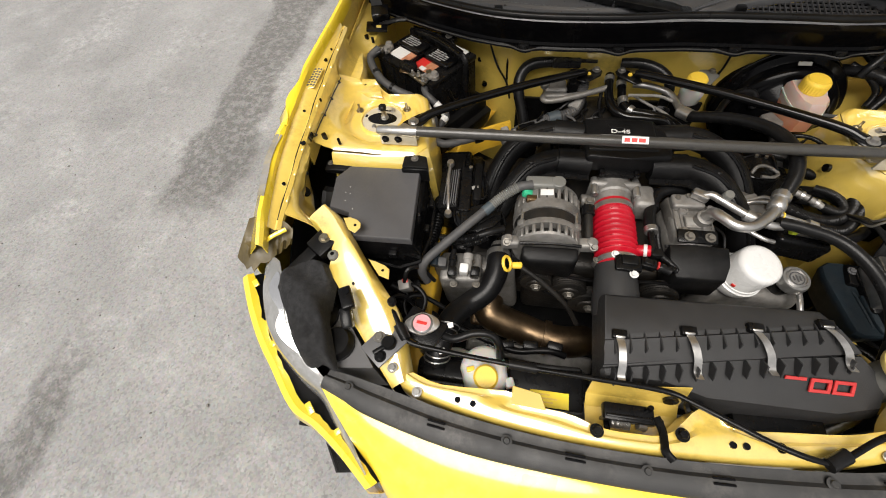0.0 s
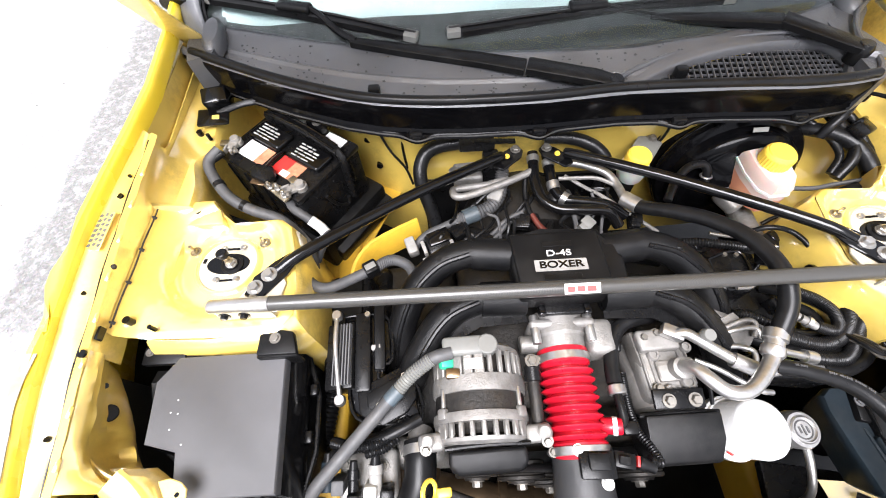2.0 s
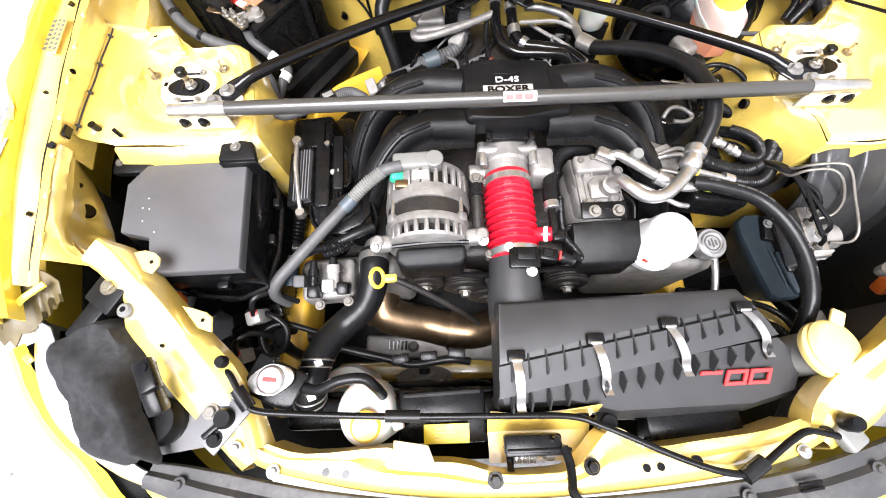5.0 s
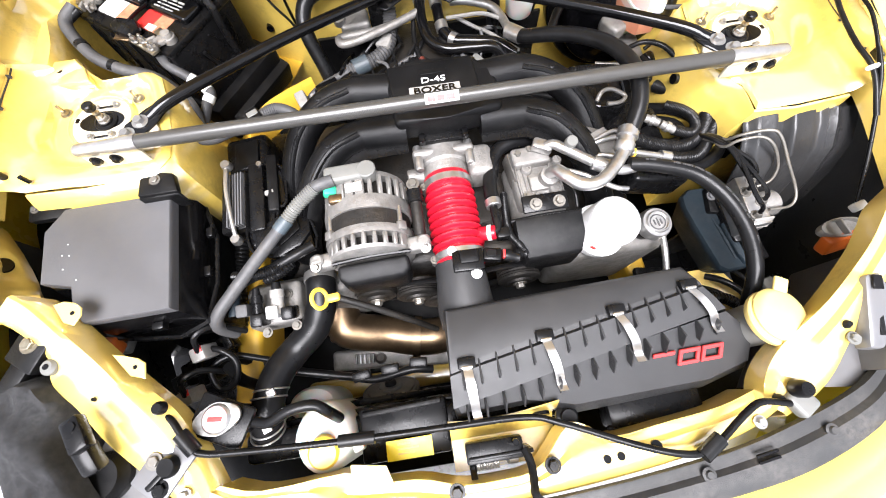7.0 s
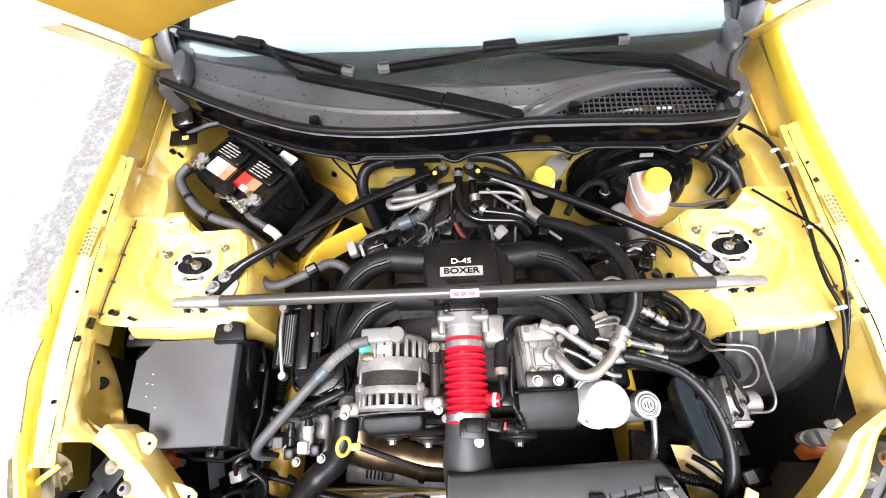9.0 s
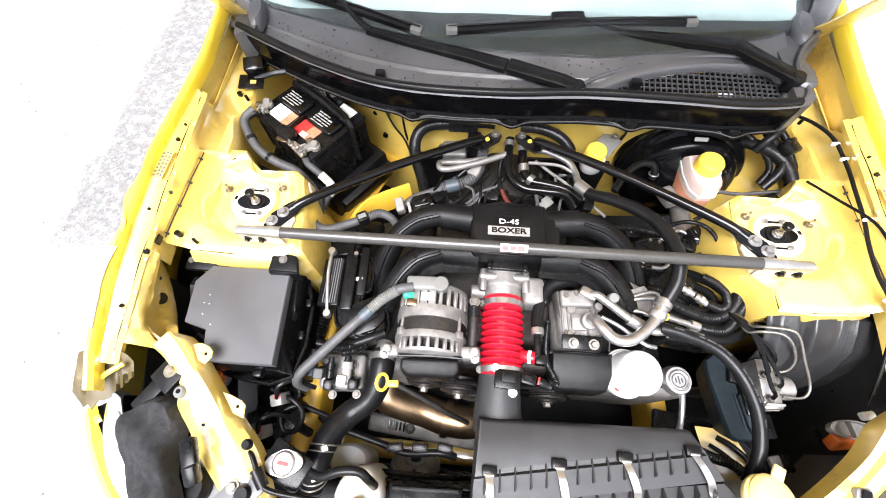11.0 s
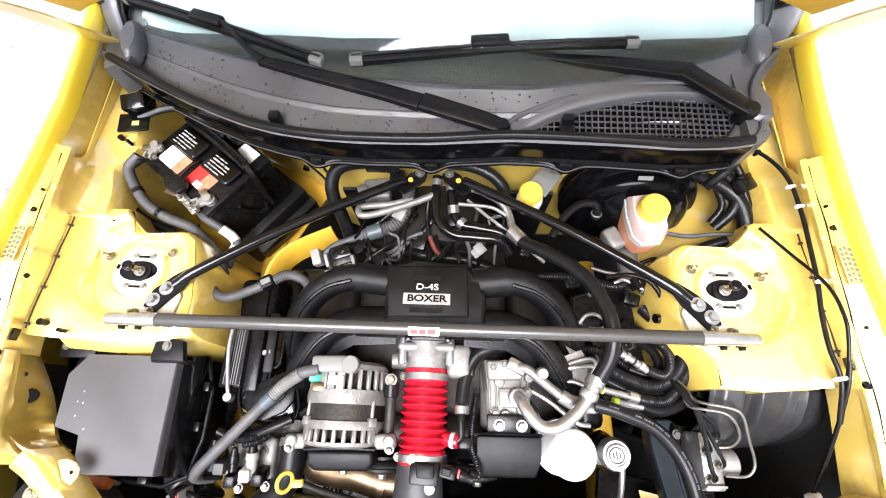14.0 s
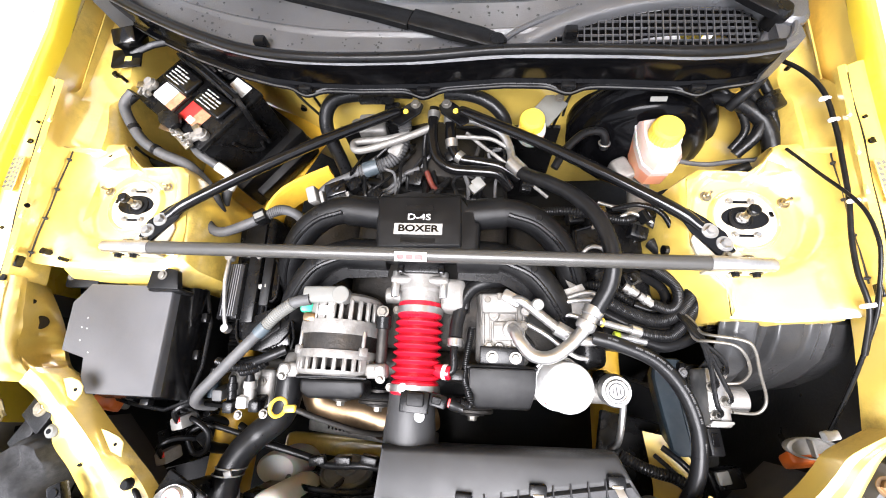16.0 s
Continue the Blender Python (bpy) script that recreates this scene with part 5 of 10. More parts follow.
for s in (-1, 1):
    bm = tube([(s * 0.725, 0.66, 0.885), (s * 0.70, 1.0, 1.09), (s * 0.64, 1.45, 1.31)], 0.035, 12, 6, flat=1.3)
    part("pillar", bm, plastic, car, "dark windscreen pillar trim")
    rows = []
    for n in range(26):
        y = 0.93 + 2.32 * n / 25
        f = n / 25
        w = 0.835 - 0.03 * f - 0.10 * max(0, f - 0.85) / 0.15
        top = 0.925 + 0.03 * f
        hump = 0.10 * max(0.0, 1 - abs(y - 2.62) / 0.42)
        rows.append([(s * (w - 0.09), y, top), (s * (w - 0.03), y, top - 0.02), (s * w, y, top - 0.12), (s * (w - 0.015), y, 0.62), (s * (w - 0.005), y, 0.42 + hump), (s * (w - 0.03), y, 0.24 + 3.6 * hump * (hump > 0.02) * 0.9)])
    side = part("body_side", sheet(rows, 0.003), paint, car, "yellow body side")
    for y in (0.97, 2.06):
        part("door_gap", tube([(s * 0.80, y, 0.89), (s * 0.836, y, 0.78), (s * 0.825, y, 0.60), (s * 0.828, y, 0.36)], 0.004, 6, 3), gloss, side)
    part("door_handle", box((s * 0.838, 1.88, 0.78), (0.022, 0.17, 0.028), (0, 0, 0), 0.008), paint, side)
    rows = [[(s * 0.745, y0, 0.935), (s * 0.70, (y0 + y1) / 2, 1.10), (s * 0.635, y1, 1.275)] for y0, y1 in ((0.72, 1.40), (1.2, 1.46), (1.6, 1.7), (2.0, 1.98), (2.55, 2.1))]
    part("side_window", sheet(rows, 0.004), gloss, car, "dark side window")
    for y in (0.08, 2.65):
        w = part("wheel", lathe((s * 0.70, y, 0.31), (s * 0.80, y, 0.31), [(0.215, 0.0), (0.215, 0.85), (0.205, 0.9)], 32), alloy, car, "grey alloy wheel with black tyre")
        part("tyre", lathe((s * 0.64, y, 0.31), (s * 0.815, y, 0.31), [(0.215, 0), (0.285, 0.02), (0.308, 0.12), (0.31, 0.5), (0.308, 0.88), (0.285, 0.98), (0.218, 1)], 40), rubber, w)
        for k in range(5):
            a = 2 * math.pi * k / 5
            part("spoke", tube([(s * 0.800, y + 0.03 * math.cos(a), 0.31 + 0.03 * math.sin(a)), (s * 0.804, y + 0.205 * math.cos(a), 0.31 + 0.205 * math.sin(a))], 0.02, 8, 2, flat=0.6), alloy, w)
rows = []
for y, z, w in ((1.38, 1.275, 0.64), (1.50, 1.300, 0.64), (1.75, 1.315, 0.63), (2.0, 1.300, 0.61), (2.15, 1.275, 0.60)):
    rows.append([(x * w, y, z - 0.05 * abs(x) ** 3) for x in (-1, -0.75, -0.4, 0, 0.4, 0.75, 1)])
part("roof", sheet(rows, 0.02), paint, car, "yellow roof")
rows = [[(x * w, y, z) for x in (-1, -0.5, 0, 0.5, 1)] for y, z, w in ((2.14, 1.272, 0.60), (2.4, 1.17, 0.63), (2.75, 1.02, 0.66))]
part("rear_window", sheet(rows, 0.005), gloss, car, "dark rear window")
rows = [[(x * w, y, z) for x in (-1, -0.6, 0, 0.6, 1)] for y, z, w in ((2.73, 1.015, 0.72), (2.85, 1.00, 0.73), (3.18, 0.985, 0.70), (3.24, 0.93, 0.68), (3.26, 0.60, 0.68), (3.22, 0.28, 0.66))]
part("boot_lid", sheet(rows, 0.004), paint, car, "yellow boot lid and tail")


def flat_arm(points):
    """A flat pressed arm through (x, y, z, width)."""
    rings = []
    for n, p in enumerate(points):
        a, b = points[max(0, n - 1)], points[min(len(points) - 1, n + 1)]
        d = Vector((b[0] - a[0], b[1] - a[1], 0)).normalized()
        side, c, w = Vector((-d.y, d.x, 0)), Vector(p[:3]), p[3] / 2
        rings.append([c - side * w - Vector((0, 0, 0.010)), c - side * w + Vector((0, 0, 0.001)), c - side * (w - 0.004) + Vector((0, 0, 0.004)), c + side * (w - 0.004) + Vector((0, 0, 0.004)), c + side * w + Vector((0, 0, 0.001)), c + side * w - Vector((0, 0, 0.010))])
    return loft(rings)


def wiper(tip, far, mid, base, arm, rod):
    w = part("wiper", flat_arm(arm), plastic, car, "black wiper with flat blade")
    part("arm_base", flat_arm(base), plastic, w)
    part("rod", tube(rod, (0.0065, 0.0055), 8, 4), plastic, w)
    p = Vector(base[0][:3])
    part("pivot", lathe(p - Vector((0, 0, 0.03)), p + Vector((0, 0, 0.007)), [(0.017, 0), (0.017, 0.8), (0.012, 1)], 16), satin, w)
    a, b = Vector(tip), Vector(far)
    line = [a.lerp(b, k / 4) + Vector((0, 0, 0.006 * math.sin(math.pi * k / 4))) for k in range(5)]
    part("blade", flat_arm([(*v, 0.021) for v in line]), rubber, w)
    part("spine", tube([v + Vector((0, 0.002, 0.006)) for v in line], 0.003, 6, 3), plastic, w)
    d = (b - a).normalized()
    for p, q in ((a, d), (b, -d)):
        v = p + q * 0.022
        part("end_cap", flat_arm([(p.x - q.x * 0.004, p.y - q.y * 0.004, p.z + 0.001, 0.019), (p.x, p.y, p.z + 0.003, 0.024), (v.x, v.y, v.z + 0.003, 0.024)]), greyplug, w, "pale worn end cap")
    part("bridge", box(Vector(mid) + Vector((0, 0, 0.006)), (0.075, 0.026, 0.016), (0, 0, math.degrees(math.atan2(d.y, d.x))), 0.006, 3), plastic, w)


wiper((-0.227, 0.512, 0.884), (-0.678, 0.669, 0.905), (-0.470, 0.598, 0.902), [(0.132, 0.374, 0.862, 0.032), (0.10, 0.383, 0.868, 0.036), (-0.020, 0.424, 0.872, 0.038)],
      [(-0.024, 0.425, 0.868, 0.036), (-0.10, 0.449, 0.871, 0.033), (-0.25, 0.488, 0.876, 0.026), (-0.355, 0.515, 0.882, 0.017)], [(-0.345, 0.512, 0.882), (-0.38, 0.535, 0.890), (-0.42, 0.575, 0.905), (-0.46, 0.600, 0.912)])
wiper((-0.163, 0.507, 0.892), (0.392, 0.550, 0.900), (0.107, 0.538, 0.902), [(0.590, 0.412, 0.874, 0.032), (0.560, 0.432, 0.878, 0.036), (0.480, 0.500, 0.884, 0.040)],
      [(0.484, 0.500, 0.880, 0.038), (0.41, 0.505, 0.884, 0.032), (0.30, 0.513, 0.888, 0.024), (0.225, 0.519, 0.890, 0.016)], [(0.235, 0.519, 0.890), (0.18, 0.526, 0.898), (0.14, 0.534, 0.908), (0.11, 0.537, 0.912)])

rows, under = [], []
for k in range(41):
    x = -0.70 + 1.40 * k / 40
    bow = 1 - (x / 0.70) ** 2
    y0, z0 = 0.585 - 0.10 * bow, 0.955 + 0.18 * bow
    steps = (0, 0.015, 0.05, 0.09, 0.13, 0.2, 0.3, 0.42, 0.55, 0.7, 0.85, 0.95, 1.0)
    rows.append([(x * (1 + 0.04 * q), y0 - 0.62 * q, z0 + 0.76 * q) for q in steps])
    if abs(x) < 0.69:
        row = []
        for q in steps[1:-1]:
            edge_ = min(q, 1 - q, (0.70 - abs(x)) * 1.3, 0.05 + abs(abs(x) - 0.26))
            deep = 0.030 - 0.018 * min(1.0, max(0.0, (edge_ - 0.06) / 0.05))
            row.append((x * (1 + 0.04 * q), y0 - 0.62 * q - deep * 0.78, z0 + 0.76 * q - deep * 0.62))
        under.append(row)
bonnet = part("bonnet", sheet(rows, 0.004), paint, car, "raised yellow bonnet propped half open")
part("inner_frame", sheet(under, 0.003), shaded_underpaint, bonnet, "pressed yellow inner bonnet frame")
for s in (-1, 1):
    line = curve_points([(0.690, 0.600, 0.815), (0.692, 0.590, 0.850), (0.696, 0.560, 0.895), (0.700, 0.525, 0.945), (0.702, 0.480, 1.01), (0.703, 0.42, 1.085)], 4)
    bm = sheet([[(s * (p.x + 0.024), p.y + 0.006, p.z - 0.008), (s * (p.x + 0.020), p.y, p.z), (s * (p.x - 0.022), p.y, p.z), (s * (p.x - 0.026), p.y + 0.008, p.z - 0.010)] for p in line], 0.004)
    part("hinge", bm, bay, bonnet, "yellow bonnet hinge arm")


# ---- strut bar and braces ----
barz = 0.80
bar = thing("strut_bar", (0, 0, 0.76), "carbon fibre strut bar with bright ends, bolted across the towers", "strut bar")
part("tube", tube([(-0.468, 0, barz), (0, 0, barz), (0.468, 0, barz)], 0.0115, 16, 6), carbon, bar)
for s in (-1, 1):
    bm = loft([[(s * x, y * w, barz + z * h) for y, z in ((math.cos(a), math.sin(a)) for a in (2 * math.pi * k / 16 for k in range(16)))][::s] for x, w, h in ((0.455, 0.0122, 0.0122), (0.472, 0.0122, 0.0118), (0.488, 0.0112, 0.0105), (0.544, 0.0108, 0.0095), (0.548, 0.0085, 0.007))])
    e = part("end_fitting", bm, bright, bar, "bright aluminium end")
    bm = prism([(s * 0.535, 0.012), (s * 0.46, 0.012), (s * 0.452, 0.05), (s * 0.47, 0.085), (s * 0.49, 0.075), (s * 0.515, 0.04)][::-s], 0.762, 0.767, 0.001, 1)
    foot = part("foot_plate", bm, primer, bar, "pale steel foot plate")
    part("foot_flange", box((s * 0.50, -0.006, 0.779), (0.085, 0.004, 0.03), bevel=0.001), primer, foot)
    for x, y in ((0.530, 0.018), (0.497, 0.022)):
        part("foot_nut", hexbolt((s * x, y, 0.767), (0, 0, 1), 0.008, 0.008, None, 1.3, 0.007), zinc, bar)
    for x in (0.53, 0.50):
        part("bolt", hexbolt((s * x, -0.008, 0.782), (0, -1, 0), 0.007, 0.007), satin, bar)
tilt = Matrix.Translation((0.003, -0.0062, 0.8102)) @ pose(0, 0, 0, 32, 0, 0)
badge = part("badge", put(box((0, 0, 0), (0.052, 0.0155, 0.0022), bevel=0.0008, seg=1), tilt), label_white, bar, "white badge with red blocks")
bm = bm_new()
for x, w in ((-0.016, 0.011), (-0.002, 0.011), (0.013, 0.013)):
    box((x, -0.0005, 0.0012), (w, 0.008, 0.001), bevel=0.0003, seg=1, bm=bm)
bm.transform(tilt)
part("red_block", bm, label_red, badge)

for s in (-1, 1):
    br = thing("tower_brace", (s * 0.26, 0.21, 0.74), "black steel brace from strut tower to bulkhead", "brace", "tower braces")
    part("tube", tube([(s * 0.468, 0.072, 0.768), (s * 0.42, 0.108, 0.772), (s * 0.25, 0.225, 0.752), (s * 0.089, 0.322, 0.730), (s * 0.066, 0.338, 0.722)], 0.0105, 12, 5), gloss, br)
    bm = prism([(s * 0.515, 0.030), (s * 0.49, 0.018), (s * 0.452, 0.062), (s * 0.435, 0.095), (s * 0.452, 0.105), (s * 0.475, 0.088), (s * 0.505, 0.062)][::-s], 0.7665, 0.7715, 0.0015, 1)
    part("tower_plate", bm, gloss, br)
    for x, y in ((0.499, 0.042), (0.480, 0.064)):
        part("bolt", hexbolt((s * x, y, 0.771), (0, 0, 1), 0.0095, 0.009, None, 1.65), bright, br, "plated flange bolt")
    bm = prism([(s * 0.082, 0.319), (s * 0.064, 0.309), (s * 0.022, 0.342), (s * 0.016, 0.362), (s * 0.032, 0.378), (s * 0.056, 0.362), (s * 0.079, 0.336)][::-s], 0.708, 0.713, 0.0015, 1)
    part("bulkhead_plate", bm, gloss, br)
    part("bolt", hexbolt((s * 0.033, 0.363, 0.713), (0, 0, 1), 0.010, 0.008, None, 1.3), boltsteel, br)
    part("bolt", hexbolt((s * 0.053, 0.345, 0.713), (0, 0, 1), 0.0055, 0.005, None, 1.3), capyellow, br, "yellow-marked bolt")

# ---- battery ----
BQ = Matrix.Translation((-0.506, 0.367, -0.0155)) @ pose(0, 0, 0, 0, 0, -36.3)


tan_label = material("faded_label", (0.42, 0.17, 0.09), 0.5, vary=0.35, scale=60, dirt=(0.5, 0.36, 0.24), dirt_amount=0.6, dirt_scale=50)
bat = thing("battery", (-0.506, 0.367, 0.50), "black car battery with red and white labels, strapped in its tray", "battery")
part("case", put(box((0, 0, 0.645), (0.228, 0.172, 0.22), bevel=0.006), BQ), satin, bat)
part("top", put(box((0, 0.0, 0.757), (0.232, 0.176, 0.014), bevel=0.004), BQ), satin, bat)
for x in (-0.052, 0.058):
    cap = part("vent_cap", put(box((x, 0.006, 0.770), (0.088, 0.050, 0.016), bevel=0.007, seg=3), BQ), gloss, bat)
    bm = bm_new()
    for r in range(5):
        u = -0.030 + 0.002 * (r % 2)
        for c in range(3):
            w = (0.010, 0.017, 0.013, 0.020, 0.007)[(r * 3 + c * 2) % 5]
            box((x + u + w / 2, 0.020 - r * 0.0078, 0.7786), (w, 0.0026 if r != 1 else 0.004, 0.0012), (0, 0, 2), 0, bm=bm)
            u += w + 0.0035
    part("print", put(bm, BQ), print_grey, cap, "worn white unreadable print")
part("white_label", put(box((-0.062, -0.042, 0.7645), (0.048, 0.042, 0.0014), bevel=0.0003, seg=1), BQ), label_white, bat, "scuffed white label")
part("red_label", put(box((-0.026, -0.042, 0.7645), (0.024, 0.042, 0.0014), bevel=0.0003, seg=1), BQ), tan_label, bat, "faded red label")
part("red_label", put(box((0.024, -0.038, 0.7645), (0.034, 0.044, 0.0014), bevel=0.0003, seg=1), BQ), label_red, bat)
part("red_label", put(box((0.056, -0.038, 0.7645), (0.030, 0.044, 0.0014), bevel=0.0003, seg=1), BQ), tan_label, bat, "faded red label")
part("white_label", put(box((0.042, -0.052, 0.7655), (0.020, 0.014, 0.0014), bevel=0.0003, seg=1), BQ), label_white, bat)
strap = part("hold_down", put(flat_arm([(-0.105, 0.046, 0.778, 0.018), (-0.06, 0.046, 0.787, 0.022), (0.0, 0.046, 0.788, 0.022), (0.07, 0.044, 0.786, 0.022), (0.108, 0.040, 0.780, 0.018)]), BQ), satin, bat, "black strap over the battery")
part("strap_ridge", put(tube([(-0.10, 0.040, 0.785), (0.0, 0.040, 0.794), (0.10, 0.036, 0.786)], 0.003, 8, 5), BQ), gloss, strap)
part("strap_ridge", put(tube([(-0.10, 0.052, 0.785), (0.0, 0.052, 0.794), (0.10, 0.048, 0.786)], 0.003, 8, 5), BQ), gloss, strap)
part("strap_end", put(tube([(0.105, 0.040, 0.782), (0.120, 0.036, 0.770), (0.123, 0.032, 0.735), (0.123, 0.030, 0.66)], 0.008, 8, 5, flat=0.5), BQ), satin, strap)
part("side_loop", put(tube([(0.118, -0.030, 0.720), (0.121, -0.020, 0.690), (0.121, -0.005, 0.665), (0.121, 0.012, 0.655), (0.121, 0.018, 0.672)], 0.004, 8, 5), BQ), rubber, strap)
part("back_label", put(box((-0.045, 0.072, 0.7645), (0.062, 0.024, 0.0014), bevel=0.0003, seg=1), BQ), label_white, bat, "scuffed pale sticker")
part("back_label", put(box((0.066, 0.068, 0.7645), (0.05, 0.030, 0.0014), bevel=0.0003, seg=1), BQ), label_white, bat, "torn pale sticker")
bm = box((0.018, 0.078, 0.778), (0.045, 0.03, 0.022), bevel=0.006)
part("bracket", put(bm, BQ), gloss, bat)
part("bracket_nut", put(hexbolt((0.022, 0.074, 0.788), (0, 0, 1), 0.008, 0.012), BQ), boltsteel, bat)
lead_grey = material("dull_lead", (0.20, 0.19, 0.175), 0.55, metal=0.3, vary=0.3, scale=50, bump=0.5, bump_scale=400, dirt=(0.32, 0.28, 0.20), dirt_amount=0.5, dirt_scale=40)
for x, y, nm, turn in ((-0.104, -0.046, "negative_clamp", 20), (0.098, -0.060, "positive_clamp", -30)):
    m = BQ @ Matrix.Translation((x, y, 0)) @ pose(0, 0, 0, 0, 0, turn)
    bm = lathe((0, 0, 0.764), (0, 0, 0.782), [(0.0125, 0), (0.0125, 0.55), (0.0105, 0.6), (0.0085, 1)], 18)
    box((0, -0.014, 0.772), (0.020, 0.022, 0.009), (0, 0, 0), 0.0025, 2, bm)
    cl = part(nm, put(bm, m), lead_grey, bat, "dull lead clamp")
    part("clamp_ear", put(box((-0.007, -0.026, 0.773), (0.005, 0.016, 0.013), (0, 0, 0), 0.0012, 1), m), lead_grey, cl)
    part("clamp_ear", put(box((0.007, -0.026, 0.773), (0.005, 0.016, 0.013), (0, 0, 0), 0.0012, 1), m), lead_grey, cl)
    part("clamp_bolt", put(hexbolt((0.010, -0.027, 0.774), (1, 0, 0), 0.006, 0.008), m), boltsteel, cl)
    part("cable_lug", put(box((-0.018, -0.008, 0.770), (0.026, 0.016, 0.006), (0, 0, 15), 0.002), m), zinc, cl, "plated cable lug")
for k in range(3):
    part("link_nut", put(hexbolt((0.050 + 0.020 * k, -0.094 + 0.004 * (k % 2), 0.772 + 0.004 * (k % 2)), (0, 0, 1), 0.006, 0.010, None, 1.4, 0.005), BQ), bright, bat)
part("fuse_link", put(box((0.066, -0.092, 0.768), (0.066, 0.018, 0.006), (0, 0, -6), 0.002), BQ), zinc, bat, "plated fusible link with nuts")
part("link_plate", put(box((0.018, -0.094, 0.770), (0.030, 0.020, 0.004), (0, 0, 18), 0.001, 1), BQ), bronze, bat, "rusty link plate")
cover_b = part("link_cover", put(prism([(-0.010, -0.068), (0.026, -0.058), (0.046, -0.072), (0.040, -0.094), (0.006, -0.098), (-0.012, -0.088)], 0.768, 0.782, 0.004, 2), BQ), satin, bat, "black link cover")
part("cover_arm", put(tube([(0.012, -0.072, 0.778), (0.004, -0.040, 0.774), (0.004, -0.012, 0.772)], 0.006, 8, 4, flat=0.5), BQ), satin, cover_b)
for y0, y1 in ((-0.05, -0.02), (0.0, 0.03), (0.055, 0.04)):
    part("side_rib", put(tube([(0.1145, y0, 0.735), (0.1150, (y0 + y1) / 2 + 0.006, 0.700), (0.1145, y1, 0.660)], 0.0022, 6, 4), BQ), satin, bat)
for x in (-0.10, -0.05, 0.0, 0.05, 0.10):
    part("case_rib", put(box((x, -0.0875, 0.700), (0.004, 0.004, 0.09), (0, 0, 0), 0.001, 1), BQ), satin, bat)
bm = box((0.006, 0.008, 0.575), (0.262, 0.208, 0.10), bevel=0.010)
box((0.125, 0.02, 0.560), (0.050, 0.19, 0.06), (0, 14, 0), 0.008, bm=bm)
part("tray", put(bm, BQ), plastic, bat, "black battery tray")

c = solid("battery_cable", tube([(-0.638, 0.358, 0.768), (-0.657, 0.332, 0.759), (-0.643, 0.299, 0.748), (-0.608, 0.257, 0.738), (-0.565, 0.232, 0.728), (-0.513, 0.214, 0.718), (-0.478, 0.187, 0.708), (-0.452, 0.156, 0.695), (-0.45, 0.13, 0.66)], 0.0108, 14, 7), conduit, "grey sheathed battery cable looping off the clamp", "cable")
for p0, p1 in (((-0.634, 0.288, 0.7455), (-0.628, 0.280, 0.7435)), ((-0.582, 0.241, 0.732), (-0.574, 0.237, 0.730))):
    part("tape_band", tube([p0, p1], 0.0116, 14, 2), taped, c, "dark tape band")
solid("battery_cable", tube([(-0.63, 0.350, 0.765), (-0.668, 0.330, 0.750), (-0.676, 0.305, 0.733), (-0.668, 0.270, 0.714), (-0.63, 0.238, 0.700), (-0.573, 0.214, 0.690), (-0.503, 0.180, 0.680), (-0.470, 0.15, 0.660)], (0.007, 0.011), 12, 7), taped, "black taped loom beside the battery", "cable")
c = solid("starter_cable", tube([(-0.490, 0.245, 0.735), (-0.485, 0.236, 0.718), (-0.461, 0.223, 0.700), (-0.440, 0.211, 0.685), (-0.426, 0.195, 0.680), (-0.435, 0.176, 0.675), (-0.45, 0.15, 0.655)], 0.0095, 12, 6), conduit, "grey cable with pale tape below the battery", "cable")
part("tape", tube([(-0.458, 0.221, 0.6985), (-0.440, 0.211, 0.685), (-0.428, 0.198, 0.681)], 0.0108, 12, 4), label_white, c, "pale tape wrap")
part("tape", tube([(-0.427, 0.190, 0.679), (-0.434, 0.177, 0.675)], 0.0108, 12, 4), label_white, c, "pale tape wrap")
c = solid("wiring_sheath", tube([(-0.470, 0.16, 0.670), (-0.463, 0.124, 0.690), (-0.448, 0.093, 0.697), (-0.425, 0.072, 0.700), (-0.399, 0.069, 0.701), (-0.361, 0.085, 0.700), (-0.329, 0.102, 0.698), (-0.296, 0.121, 0.695), (-0.265, 0.116, 0.680), (-0.25, 0.095, 0.65)], 0.0098, 14, 7), conduit, "grey wiring sheath curving past the tower", "cable")
for k in range(26):
    f = k / 25
    p = Vector((-0.318, 0.108, 0.6975)).lerp(Vector((-0.276, 0.122, 0.687)), f) + Vector((0, 0.006 * math.sin(f * math.pi), 0.0025 * math.sin(f * math.pi)))
    if k % 2 == 0:
        part("sheath_rib", ring(p, (0.95, 0.28, -0.15), 0.0098, 0.0013, None, 16, 6), conduit, c)
part("clip", box((-0.329, 0.102, 0.700), (0.026, 0.026, 0.026), (0, 0, 28), 0.004), plastic, c, "dark plastic clip")
part("clip_band", box((-0.329, 0.102, 0.712), (0.020, 0.012, 0.004), (0, 0, 28), 0.001, 1), greyplug, c)

